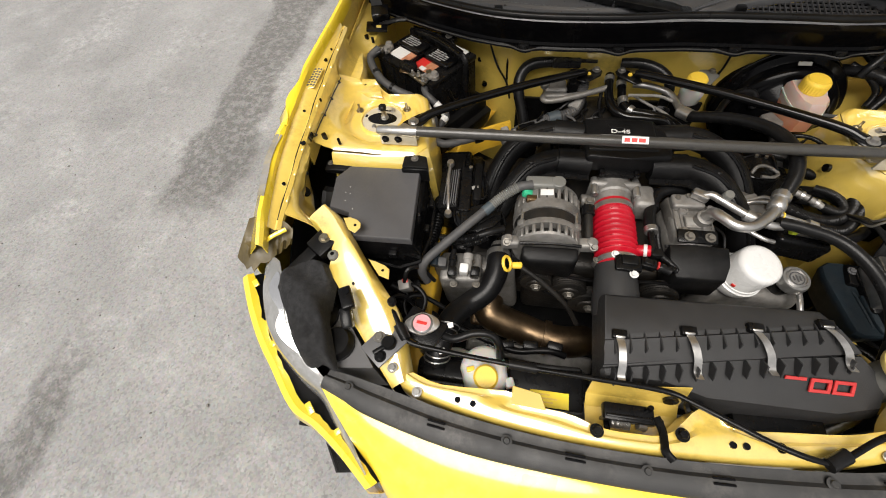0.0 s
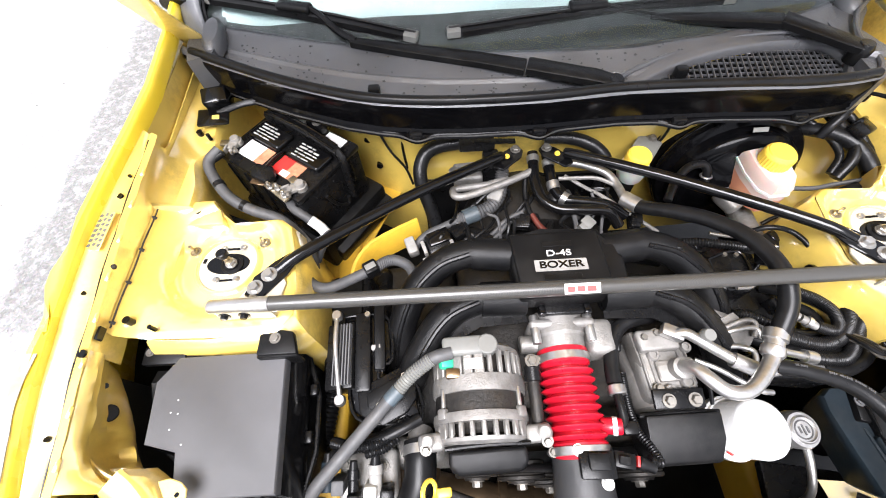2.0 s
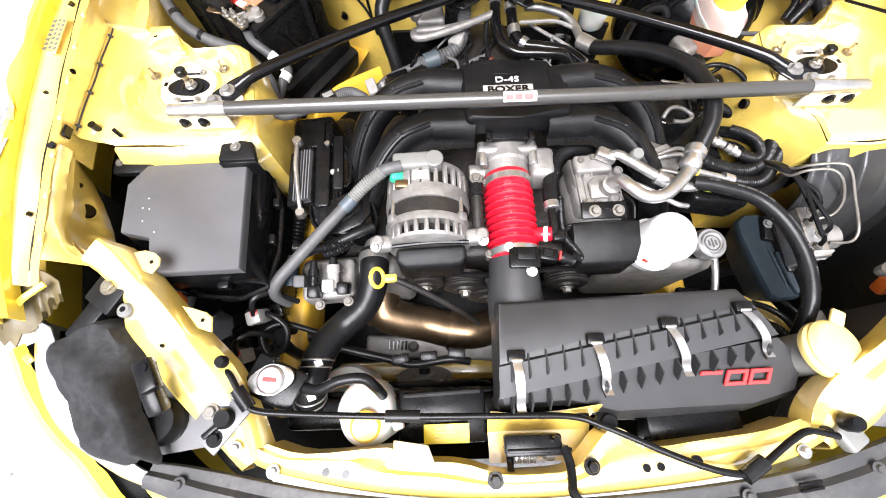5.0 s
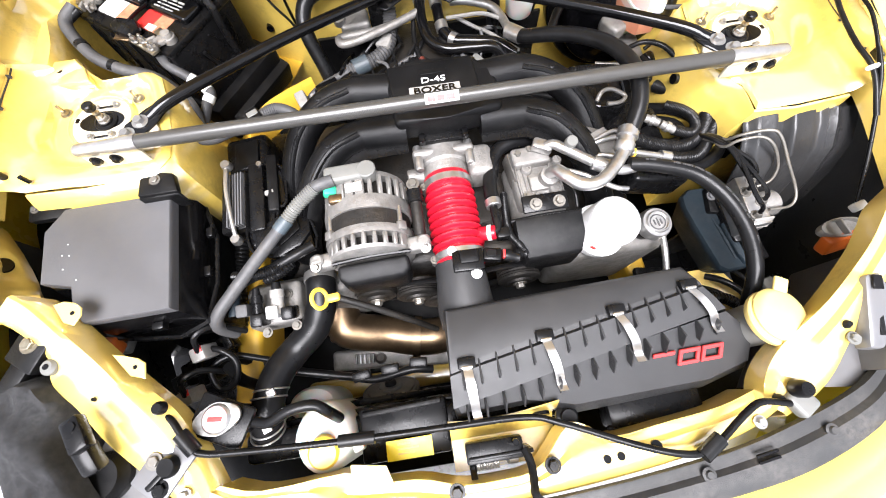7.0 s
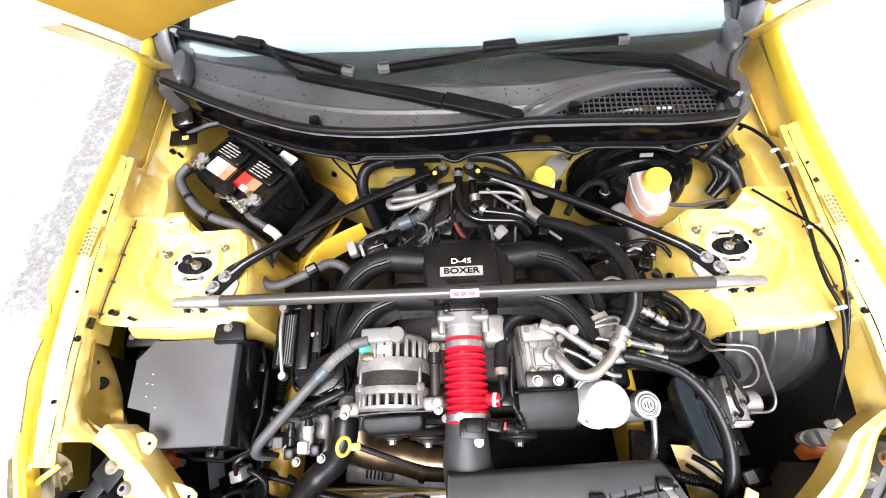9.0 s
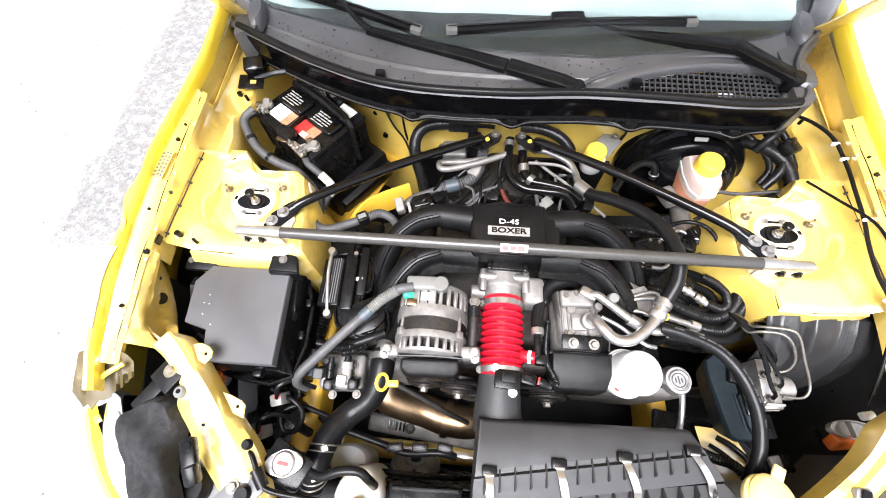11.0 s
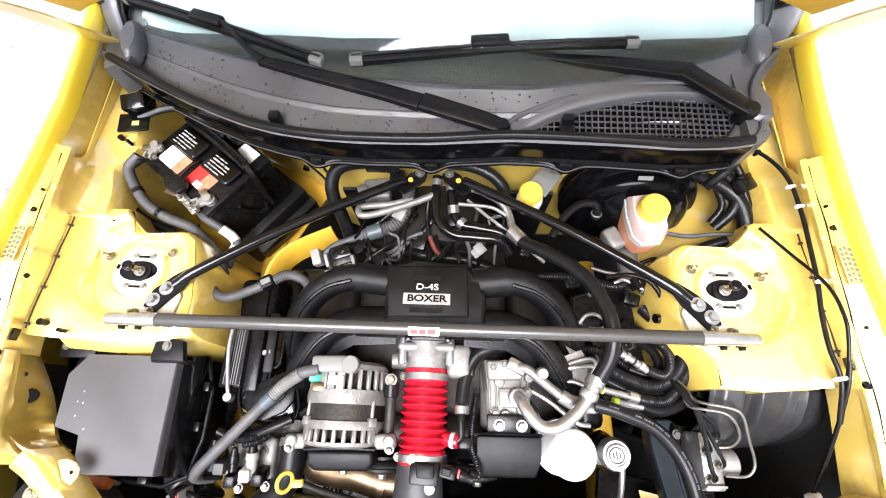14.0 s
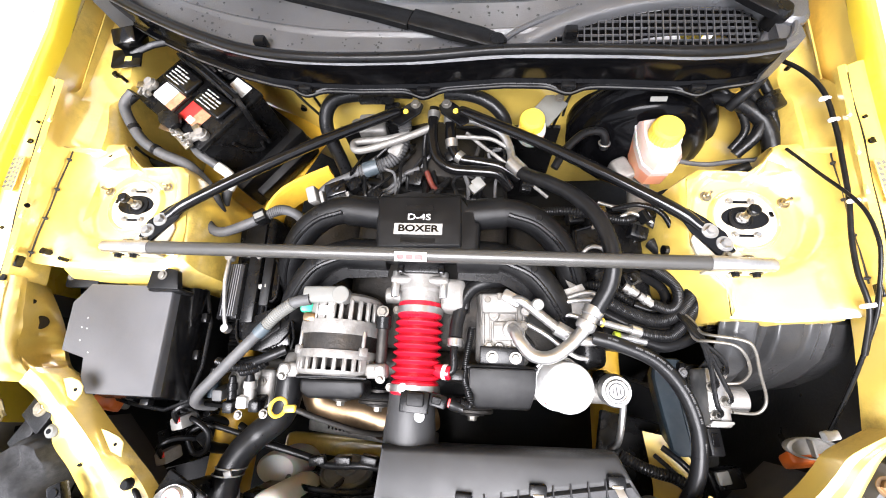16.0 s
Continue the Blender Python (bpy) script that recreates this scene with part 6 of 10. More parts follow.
# ---- fuse box ----
fb = thing("fuse_box", (-0.53, -0.15, 0.60), "large black fuse box with a grained grey lid", "fuse box")
LID = [(-0.614, -0.054), (-0.446, -0.052), (-0.431, -0.244), (-0.556, -0.246), (-0.574, -0.222), (-0.582, -0.188), (-0.630, -0.176), (-0.640, -0.090)]
lid_rings = [[(-0.53 + (x + 0.53) * q, -0.15 + (y + 0.15) * q, z) for x, y in LID][::-1] for q, z in ((1.0, 0.705), (1.0, 0.729), (0.992, 0.7335), (0.975, 0.735))]
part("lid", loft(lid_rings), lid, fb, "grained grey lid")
SIDE = [(-0.614, -0.050), (-0.432, -0.046), (-0.418, -0.250), (-0.558, -0.254), (-0.580, -0.226), (-0.586, -0.194), (-0.634, -0.182), (-0.645, -0.088)]
side_rings = [[(x, y, z) for x, y in p][::-1] for p, z in ((SIDE, 0.655), (SIDE, 0.690), (LID, 0.716))]
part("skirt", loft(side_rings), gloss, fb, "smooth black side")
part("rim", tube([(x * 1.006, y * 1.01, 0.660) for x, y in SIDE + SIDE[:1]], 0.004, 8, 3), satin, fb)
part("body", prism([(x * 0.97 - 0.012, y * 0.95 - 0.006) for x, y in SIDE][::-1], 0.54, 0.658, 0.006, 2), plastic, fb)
for y in (-0.10, -0.17):
    part("latch", box((-0.418, y, 0.668), (0.012, 0.018, 0.014), (0, 0, 5), 0.003), satin, fb)
part("latch", box((-0.475, -0.256, 0.690), (0.018, 0.012, 0.016), (0, 0, 2), 0.003), satin, fb)
bm = prism([(-0.486, -0.062), (-0.424, -0.062), (-0.434, -0.027), (-0.474, -0.019), (-0.486, -0.030)], 0.738, 0.752, 0.003, 2)
box((-0.456, -0.062, 0.727), (0.062, 0.006, 0.040), (0, 0, 1), 0.002, 1, bm)
part("mounting_tab", bm, plastic, fb)
part("tab_bolt", hexbolt((-0.460, -0.037, 0.752), (0, 0, 1), 0.007, 0.005), boltsteel, fb)
bm = box((-0.648, -0.045, 0.717), (0.07, 0.03, 0.016), (6, 0, 0), 0.004)
box((-0.585, -0.043, 0.716), (0.06, 0.016, 0.012), (6, 0, 0), 0.003, 2, bm)
part("mounting_tab", bm, plastic, fb)
part("tab_bolt", hexbolt((-0.672, -0.040, 0.724), (0, 0, 1), 0.006, 0.005), boltsteel, fb)
for x, y in ((-0.597, -0.118), (-0.603, -0.135), (-0.592, -0.137), (-0.598, -0.158), (-0.575, -0.178)):
    part("spatter", lathe((x, y, 0.7345), (x, y, 0.7356), [(0.0011, 0), (0.0011, 1)], 8), label_white, fb, "speck of white paint")

# ---- intake manifold ----
man = thing("intake_manifold", (0.01, 0.03, 0.60), "black moulded intake manifold with four curved runners", "intake manifold")
HOOD = [(-0.084, 0.137), (-0.02, 0.143), (0.082, 0.141), (0.090, 0.090), (0.112, 0.088), (0.110, 0.020), (0.02, 0.012), (-0.076, 0.012)]
bm = prism(HOOD[::-1], 0.690, 0.741, 0.010, 4)
part("cover", bm, plastic, man)
bm = prism([(-0.080, 0.131), (0.075, 0.134), (0.080, 0.035), (-0.072, 0.030)][::-1], 0.736, 0.7455, 0.006, 3)
part("crown", bm, plastic, man)
for s in (-1, 1):
    o = 0.012 if s > 0 else 0.0
    for y0, pts in ((0.118, [(0.07, 0.108, 0.712), (0.15, 0.116, 0.712), (0.205, 0.100, 0.702), (0.252, 0.060, 0.678), (0.282, 0.005, 0.63), (0.295, -0.04, 0.56)]), (0.03, [(0.06, 0.030, 0.700), (0.14, 0.030, 0.702), (0.195, 0.006, 0.694), (0.240, -0.045, 0.665), (0.272, -0.095, 0.61), (0.29, -0.12, 0.55)])):
        run = part("runner", tube([(s * (x + o), y, z) for x, y, z in pts], 0.0265, 16, 7), plastic, man)
        part("weld_seam", tube([(s * (x + o), y - 0.014, z + 0.0225) for x, y, z in pts[1:]], 0.0045, 8, 7), satin, run, "moulded seam along the runner")
        a, b = pts[0], pts[1]
        part("collar", tube([(s * (a[0] + o), a[1], a[2]), (s * (b[0] * 0.93 + a[0] * 0.07 + o), b[1], b[2])], 0.0300, 16, 2), plastic, run, "sleeve with a worn edge")
        p = pts[2]
        part("boss", lathe((s * (p[0] + o), p[1], p[2] + 0.022), (s * (p[0] + o), p[1], p[2] + 0.0285), [(0.007, 0), (0.007, 0.7), (0.005, 1)], 12), plastic, run)
    bm = sheet([[(s * (x + o), y - 0.04, z - 0.012), (s * (x + o), y - 0.012, z - 0.008)] for x, y, z in ((0.06, 0.03, 0.70), (0.14, 0.025, 0.702), (0.20, -0.005, 0.69), (0.25, -0.055, 0.655))], 0.004)
    part("flange_web", bm, satin, man)
face = pose(0.0, 0.066, 0.7468, 0, 0, 0)
part("plate", put(box((0, 0, 0), (0.088, 0.0215, 0.0014), bevel=0.0003, seg=1), face), palegrey, man, "silvery name plate")
part("letters", lettering("BOXER", 0.0175, face @ Matrix.Translation((0, 0, 0.0011)) @ Matrix.Diagonal((1.32, 1, 1, 1)), 0.0014, None, 0.0003), gloss, man, "black raised letters")
part("letters", lettering("D-4S", 0.0165, pose(0.0, 0.089, 0.7462) @ Matrix.Diagonal((1.3, 1, 1, 1)), 0.0008, None, 0.0), label_white, man, "white raised letters")
for yy, n, w in ((0.108, 6, 0.0084), (0.045, 6, 0.0104)):
    bm = box((0, yy, 0.7455), (n * w, 0.010, 0.0014), bevel=0.0004, seg=1)
    part("emblem", bm, plastic, man, "embossed mark as a plain bar")

# ---- engine block and what shows between the parts ----
eng = thing("engine", (0, 0.05, 0.25), "flat-four engine, dark cast metal with oily dirt", "engine")
part("crankcase", box((0, 0.06, 0.46), (0.34, 0.40, 0.26), bevel=0.03, seg=3), block, eng)
for s in (-1, 1):
    part("cylinder_head", box((s * 0.25, 0.02, 0.44), (0.17, 0.36, 0.20), (0, s * 8, 0), 0.025, 3), block, eng)
    part("cam_cover", box((s * 0.335, 0.02, 0.45), (0.06, 0.34, 0.20), (0, s * 8, 0), 0.02, 3), satin, eng)
    bm = box((s * 0.30, -0.19, 0.46), (0.20, 0.05, 0.22), (0, s * 6, 0), 0.02, 3)
    part("chain_cover", bm, alloy, eng)
part("front_cover", box((0.0, -0.16, 0.46), (0.36, 0.06, 0.26), bevel=0.02, seg=3), block, eng)
part("gearbox", lathe((0, 0.22, 0.48), (0, 0.44, 0.46), [(0.16, 0), (0.17, 0.2), (0.15, 0.6), (0.12, 1)], 24), block, eng, "dark gearbox bell housing")
for x, y, z, r in ((-0.160, -0.205, 0.570, 0.036), (-0.085, -0.212, 0.560, 0.040), (-0.030, -0.220, 0.515, 0.048), (0.105, -0.215, 0.575, 0.040)):
    p = part("pulley", lathe((x, y - 0.034, z), (x, y, z), [(r * 0.55, 0), (r * 0.6, 0.12), (r * 0.9, 0.12), (r, 0.18), (r, 0.3), (r * 0.94, 0.36), (r, 0.42), (r * 0.94, 0.5), (r, 0.58), (r * 0.94, 0.66), (r, 0.74), (r, 0.95), (r * 0.9, 1)], 28), block, eng, "grooved belt pulley")
    part("pulley_bolt", hexbolt((x, y - 0.034, z), (0, -1, 0), 0.010, 0.010), boltsteel, p)
part("drive_belt", tube([(-0.196, -0.220, 0.57), (-0.16, -0.220, 0.607), (-0.085, -0.224, 0.601), (-0.02, -0.226, 0.60), (0.105, -0.224, 0.616), (0.146, -0.224, 0.575), (0.105, -0.224, 0.534), (0.02, -0.226, 0.47), (-0.03, -0.226, 0.466), (-0.12, -0.224, 0.52), (-0.196, -0.220, 0.57)], 0.009, 8, 5, flat=0.4), rubber, eng, "ribbed black drive belt")
bm = box((-0.335, -0.225, 0.585), (0.095, 0.075, 0.05), (0, 0, 3), 0.010, 3)
part("cam_valve_block", bm, alloy, eng, "bright cam control housing")
for x, y, mt in ((-0.375, -0.235, conduit), (-0.35, -0.255, satin), (-0.325, -0.245, label_white), (-0.30, -0.25, satin)):
    bm = box((x, y, 0.628), (0.02, 0.022, 0.045), (15, 5, 0), 0.004)
    part("plug", bm, mt, eng)
for x, y in ((-0.372, -0.208), (-0.31, -0.212), (-0.345, -0.275), (-0.295, -0.27)):
    part("bolt", hexbolt((x, y, 0.611), (0, 0, 1), 0.007, 0.006), boltsteel, eng)

# ---- air path: throttle, red hose, filter case ----
th = thing("throttle_body", (0.005, -0.03, 0.60), "cast aluminium throttle body behind the red hose", "throttle body")
part("bore", lathe((0, -0.075, 0.645), (0, 0.012, 0.645), [(0.036, 0), (0.040, 0.1), (0.042, 0.5), (0.046, 0.55), (0.046, 1)], 28), alloy, th)
part("flange", box((0.0, -0.012, 0.650), (0.112, 0.018, 0.075), bevel=0.008, seg=3), alloy, th)
part("motor_housing", box((0.064, -0.035, 0.648), (0.046, 0.062, 0.062), bevel=0.012, seg=3), alloy, th)
part("motor_cap", box((0.089, -0.035, 0.645), (0.012, 0.056, 0.056), bevel=0.006, seg=2), satin, th)
for x in (-0.046, 0.046):
    part("bolt_pillar", cyl((x, -0.045, 0.678), (x, 0.004, 0.678), 0.008, 14), bright, th)
part("spindle_housing", cyl((-0.070, -0.035, 0.640), (-0.038, -0.035, 0.640), 0.016, 16), alloy, th)
br = part("top_bracket", box((0.004, 0.010, 0.694), (0.088, 0.024, 0.012), bevel=0.003), satin, th, "black bracket with two clips")
for x in (-0.034, 0.042):
    part("clip", box((x, 0.004, 0.700), (0.012, 0.018, 0.014), bevel=0.003), gloss, br)

hz = 0.645
hose = thing("intake_hose", (0, -0.135, 0.60), "bright red ribbed silicone intake hose with steel clamps", "intake hose")
bm = lathe((0, -0.218, hz), (0, -0.050, hz), [(0.040, 0), (0.0435, 0.005), (0.0435, 0.13), (0.040, 0.15)] + [(0.0415 + 0.0042 * math.cos(2 * math.pi * (k / 8 + 0.5)), 0.15 + 0.66 * k / 64) for k in range(65)] + [(0.040, 0.83), (0.0425, 0.84), (0.0425, 0.99), (0.040, 1)], 36)
part("bellows", bm, red, hose)
for y, r in ((-0.206, 0.0447), (-0.066, 0.0437)):
    bm = lathe((0, y - 0.0065, hz), (0, y + 0.0065, hz), [(r, 0), (r + 0.0012, 0.05), (r + 0.0012, 0.95), (r, 1)], 36)
    c = part("clamp", bm, bright, hose, "steel band clamp")
    part("clamp_screw", cyl((-0.044, y, hz - 0.012), (-0.044, y, hz + 0.010), 0.006, 10), bright, c)
    part("clamp_screw_head", hexbolt((-0.044, y, hz + 0.010), (0, 0, 1), 0.006, 0.006), boltsteel, c)
sp = part("spigot", cyl((0.036, -0.172, 0.655), (0.066, -0.176, 0.664), 0.0125, 16), red, hose)
part("spigot_clamp", cyl((0.052, -0.174, 0.660), (0.059, -0.175, 0.662), 0.0138, 16), label_white, sp)

solid("breather_hose", tube([(0.165, 0.000, 0.655), (0.130, -0.008, 0.668), (0.100, -0.020, 0.668), (0.082, -0.048, 0.664), (0.073, -0.085, 0.662), (0.071, -0.112, 0.662)], 0.0125, 14, 6), rubber, "soft black breather hose beside the throttle", "hose")
c = solid("breather_pipe", tube([(0.071, -0.105, 0.664), (0.070, -0.14, 0.666), (0.070, -0.168, 0.664), (0.060, -0.176, 0.663)], 0.0072, 12, 6), satin, "black breather pipe with a pale spring clamp", "pipe")
part("spring_clamp", lathe((0.071, -0.130, 0.665), (0.071, -0.115, 0.664), [(0.0125, 0), (0.014, 0.1), (0.014, 0.9), (0.0125, 1)], 16), bright, c)
part("joint", box((0.078, -0.178, 0.655), (0.024, 0.02, 0.022), bevel=0.004), satin, c)

ab = thing("air_filter_case", (0.17, -0.38, 0.56), "long black air filter case with four steel clips", "air filter case")
neck = [Vector((-0.005, -0.212, 0.645)), Vector((-0.004, -0.245, 0.640)), Vector((-0.004, -0.285, 0.632)), Vector((0.0, -0.31, 0.625))]
part("inlet_neck", tube(neck, (0.040, 0.050), 24, 5), case_plastic, ab)
bm = loft([[(x, y, z) for x, y, z in ring_] for ring_ in (
    [(-0.044, -0.300, 0.60), (0.345, -0.288, 0.60), (0.376, -0.355, 0.60), (-0.050, -0.440, 0.60)],
    [(-0.044, -0.296, 0.672), (0.342, -0.284, 0.660), (0.376, -0.352, 0.672), (-0.050, -0.438, 0.690)],
    [(-0.040, -0.300, 0.688), (0.338, -0.288, 0.680), (0.352, -0.318, 0.690), (-0.046, -0.388, 0.692)],
    [(-0.034, -0.306, 0.692), (0.332, -0.294, 0.686), (0.345, -0.315, 0.691), (-0.040, -0.382, 0.694)])][::1])
part("lid", bm, case_plastic, ab)
# the seam runs along the case: a rim above, a rim below, ribs on both
A0, A1 = Vector((-0.048, -0.392, 0.690)), Vector((0.350, -0.322, 0.690))
B0, B1 = Vector((-0.050, -0.440, 0.672)), Vector((0.378, -0.362, 0.676))
bm = loft([[A0, A0 + Vector((0, -0.004, 0.006)), A0.lerp(B0, 0.5) + Vector((0, 0, 0.008)), B0 + Vector((0, 0, 0.010)), B0 + Vector((0, 0, -0.02)), A0 + Vector((0, 0, -0.03))],
           [A1, A1 + Vector((0, -0.004, 0.006)), A1.lerp(B1, 0.5) + Vector((0, 0, 0.008)), B1 + Vector((0, 0, 0.010)), B1 + Vector((0, 0, -0.02)), A1 + Vector((0, 0, -0.03))]])
part("lid_rim", bm, case_plastic, ab)
for k in range(15):
    f = (k + 0.7) / 15.4
    p, q = A0.lerp(A1, f), B0.lerp(B1, f)
    m = p.lerp(q, 0.30)
    part("rib", box(m + Vector((0, 0.004, 0.006)), (0.0028, 0.036, 0.014), (-14, 0, 0), 0.0008, 1), case_plastic, ab)
    n = q + Vector((0, -0.014, 0.000))
    part("rib", box(n, (0.0028, 0.026, 0.026), (-35, 0, 0), 0.0008, 1), case_plastic, ab)
bm = loft([[(-0.050, -0.438, z0), (-0.050, -0.452, z0), (0.060, -0.450, z0), (0.130, -0.474, z0), (0.340, -0.468, z0), (0.414, -0.448, z0), (0.432, -0.400, z0), (0.386, -0.360, z0)] for z0 in (0.50, 0.57)]
          + [[(-0.050, -0.436, 0.668), (-0.046, -0.456, 0.640), (0.060, -0.452, 0.632), (0.130, -0.476, 0.618), (0.345, -0.470, 0.610), (0.418, -0.450, 0.618), (0.434, -0.400, 0.632), (0.384, -0.362, 0.674)],
             [(-0.046, -0.430, 0.674), (-0.040, -0.448, 0.660), (0.060, -0.444, 0.656), (0.132, -0.462, 0.650), (0.342, -0.458, 0.642), (0.408, -0.440, 0.646), (0.424, -0.400, 0.656), (0.380, -0.366, 0.680)]])
part("base", bm, case_plastic, ab)
for k, f in enumerate((0.065, 0.365, 0.650, 0.945)):
    p = A0.lerp(A1, f) + Vector((0, -0.002, 0.008))
    q = B0.lerp(B1, f) + Vector((0.004, -0.016, 0.004))
    bm = bm_new()
    w = 0.0065
    arc = curve_points([p + Vector((0, 0.004, 0)), p.lerp(q, 0.3) + Vector((0, 0, 0.012)), p.lerp(q, 0.7) + Vector((0, 0, 0.012)), q, q + Vector((0.002, -0.012, 0.002))], 4)
    bm = sheet([[v + Vector((-w, 0, 0)), v + Vector((w, 0, 0))] for v in arc], 0.0012)
    cl = part("clip", bm, bright, ab, "bright spring steel clip")
    part("clip_seat", box(p + Vector((0, 0.008, -0.002)), (0.026, 0.016, 0.012), bevel=0.002), satin, cl)
    part("clip_pin", cyl(p + Vector((-0.008, 0.002, 0.003)), p + Vector((0.008, 0.002, 0.003)), 0.0025, 8), bright, cl)
# maker's mark as plain red shapes: a bar and two hollow blocks
face = Matrix.Translation((0.308, -0.420, 0.6635)) @ pose(0, 0, 0, 23, 0, 1) @ Matrix(((1, 0.25, 0, 0), (0, 1, 0, 0), (0, 0, 1, 0), (0, 0, 0, 1)))
part("red_bar", put(box((-0.036, 0.0085, 0), (0.034, 0.0062, 0.004), bevel=0.0008, seg=1), face), redpaint, ab, "raised red bar")
for x in (0.004, 0.040):
    bm = box((x, 0.0085, 0), (0.033, 0.0062, 0.004), bevel=0.0008, seg=1)
    box((x, -0.0095, 0), (0.033, 0.0058, 0.004), bevel=0.0008, seg=1, bm=bm)
    for d in (-0.0137, 0.0137):
        box((x + d, -0.0005, 0), (0.0056, 0.0135, 0.004), bevel=0.0006, seg=1, bm=bm)
    part("red_block", put(bm, face), redpaint, ab, "raised hollow red block")
bm = box((0.262, -0.486, 0.590), (0.150, 0.045, 0.05), (0, 0, 0), 0.006)
box((0.262, -0.508, 0.604), (0.158, 0.010, 0.010), bevel=0.003, bm=bm)
for x in (0.215, 0.262, 0.31):
    box((x, -0.513, 0.592), (0.016, 0.004, 0.010), bevel=0.001, bm=bm)
part("inlet_scoop", bm, satin, ab, "black scoop below the case")
b = part("mount", lathe((0.118, -0.478, 0.625), (0.118, -0.478, 0.645), [(0.017, 0), (0.017, 0.4), (0.011, 0.5), (0.011, 1)], 16), rubber, ab)

maf = thing("air_flow_sensor", (0.02, -0.225, 0.675), "black air flow sensor with plug on the inlet neck", "sensor")
part("body", box((0.008, -0.226, 0.688), (0.050, 0.036, 0.010), (0, 0, -2), 0.003), satin, maf)
part("boss", box((0.010, -0.222, 0.695), (0.030, 0.022, 0.008), (0, 0, -2), 0.003), plastic, maf)
part("plug", box((0.048, -0.222, 0.684), (0.030, 0.022, 0.018), (0, 0, -12), 0.004), satin, maf)
part("plug_latch", box((0.046, -0.222, 0.695), (0.016, 0.012, 0.005), (0, 0, -12), 0.0015, 1), plastic, maf)
part("seal", box((0.067, -0.224, 0.686), (0.004, 0.014, 0.010), (0, 0, -12), 0.001), redpaint, maf, "red plug seal")
part("boot", lathe((0.068, -0.225, 0.684), (0.090, -0.232, 0.680), [(0.009, 0), (0.010, 0.3), (0.008, 0.6), (0.009, 1)], 14), rubber, maf)
for x, y in ((0.018, -0.249), (-0.014, -0.206)):
    part("bolt", hexbolt((x, y, 0.686), (0, 0, 1), 0.0075, 0.007, None, 1.4), label_white, maf, "pale bolt head")
solid("sensor_wiring", tube([(0.086, -0.222, 0.682), (0.102, -0.226, 0.678), (0.098, -0.205, 0.668), (0.090, -0.180, 0.655), (0.093, -0.14, 0.64), (0.10, -0.09, 0.63)], 0.0062, 10, 6, ribs=0.0008, pitch=0.004), rubber, "ribbed black wiring loom", "cable")

# ---- alternator ----
alt = thing("alternator", (-0.135, -0.12, 0.62), "cast aluminium alternator with slotted end frames", "alternator")
AX, az = -0.149, 0.645
part("stator", lathe((AX, -0.152, az), (AX, -0.118, az), [(0.070, 0), (0.072, 0.05), (0.072, 0.95), (0.070, 1)], 40), block, alt, "dark laminated stator")


def end_frame(y0, y1):
    """A cast end frame: a shell with slots cut between chunky bars."""
    d = y1 - y0
    bm = lathe((AX, y0, az), (AX, y0 + d * 0.34, az), [(0.066, 0), (0.0755, 0.05), (0.0765, 0.5), (0.0755, 1), (0.066, 1)], 44)
    lathe((AX, y0 + d * 0.80, az), (AX, y1, az), [(0.062, 0), (0.0735, 0), (0.0715, 0.6), (0.064, 1), (0.03, 1)], 44, bm)
    n = 26
    for k in range(n):
        a = 360 * k / n
        r = radians(a)
        open_side = math.cos(r) > 0.72 if d < 0 else math.sin(r) > 0.15
        box((AX + 0.0705 * math.sin(r), y0 + d * 0.57, az + 0.0705 * math.cos(r)), (0.0078 if open_side else 0.0155, abs(d) * 0.52, 0.008), (0, a, 0), 0.0018, 1, bm)
    return bm


part("front_frame", end_frame(-0.148, -0.192), alloy, alt, "slotted cast front frame")
part("rear_frame", end_frame(-0.122, -0.046), alloy, alt, "slotted cast rear frame")
part("rotor", cyl((AX, -0.186, az), (AX, -0.052, az), 0.056, 24), block, alt, "dark windings behind the slots")
for x, z in ((AX - 0.058, az + 0.046), (AX + 0.058, az + 0.046)):
    part("through_bolt", cyl((x, -0.156, z), (x, -0.114, z), 0.004, 10), bright, alt)
    part("bolt_lug", box((x, -0.150, z), (0.016, 0.016, 0.014), (0, 40 if x > AX else -40, 0), 0.003), alloy, alt)
for x, y, z, w in ((-0.228, -0.186, 0.668, 0.040), (-0.066, -0.180, 0.672, 0.040)):
    part("mounting_ear", box((x, y, z), (w, 0.026, 0.026), (0, 0, 4), 0.007, 3), alloy, alt)
    part("ear_boss", lathe((x - 0.006 if x < AX else x + 0.008, y, z + 0.006), (x - 0.006 if x < AX else x + 0.008, y, z + 0.018), [(0.011, 0), (0.011, 0.8), (0.008, 1)], 14), alloy, alt)
part("mounting_bolt", hexbolt((-0.236, -0.196, 0.682), (0, -0.4, 1), 0.007, 0.007), boltsteel, alt)
part("mounting_bolt", hexbolt((-0.056, -0.192, 0.684), (0, -0.4, 1), 0.007, 0.007), boltsteel, alt)
bm = box((-0.172, -0.054, 0.716), (0.066, 0.030, 0.020), (0, 0, 2), 0.006, 3)
cyl((-0.134, -0.054, 0.702), (-0.134, -0.054, 0.727), 0.016, 16, bm)
part("terminal_cover", bm, greyplug, alt, "grey terminal cover")
part("connector", box((-0.200, -0.076, 0.706), (0.022, 0.020, 0.018), (0, 20, 0), 0.005, 2), green, alt, "green plug")
part("connector_clip", box((-0.190, -0.094, 0.708), (0.024, 0.016, 0.014), (0, 0, 0), 0.004, 2), bronze, alt, "copper-coloured contact block")
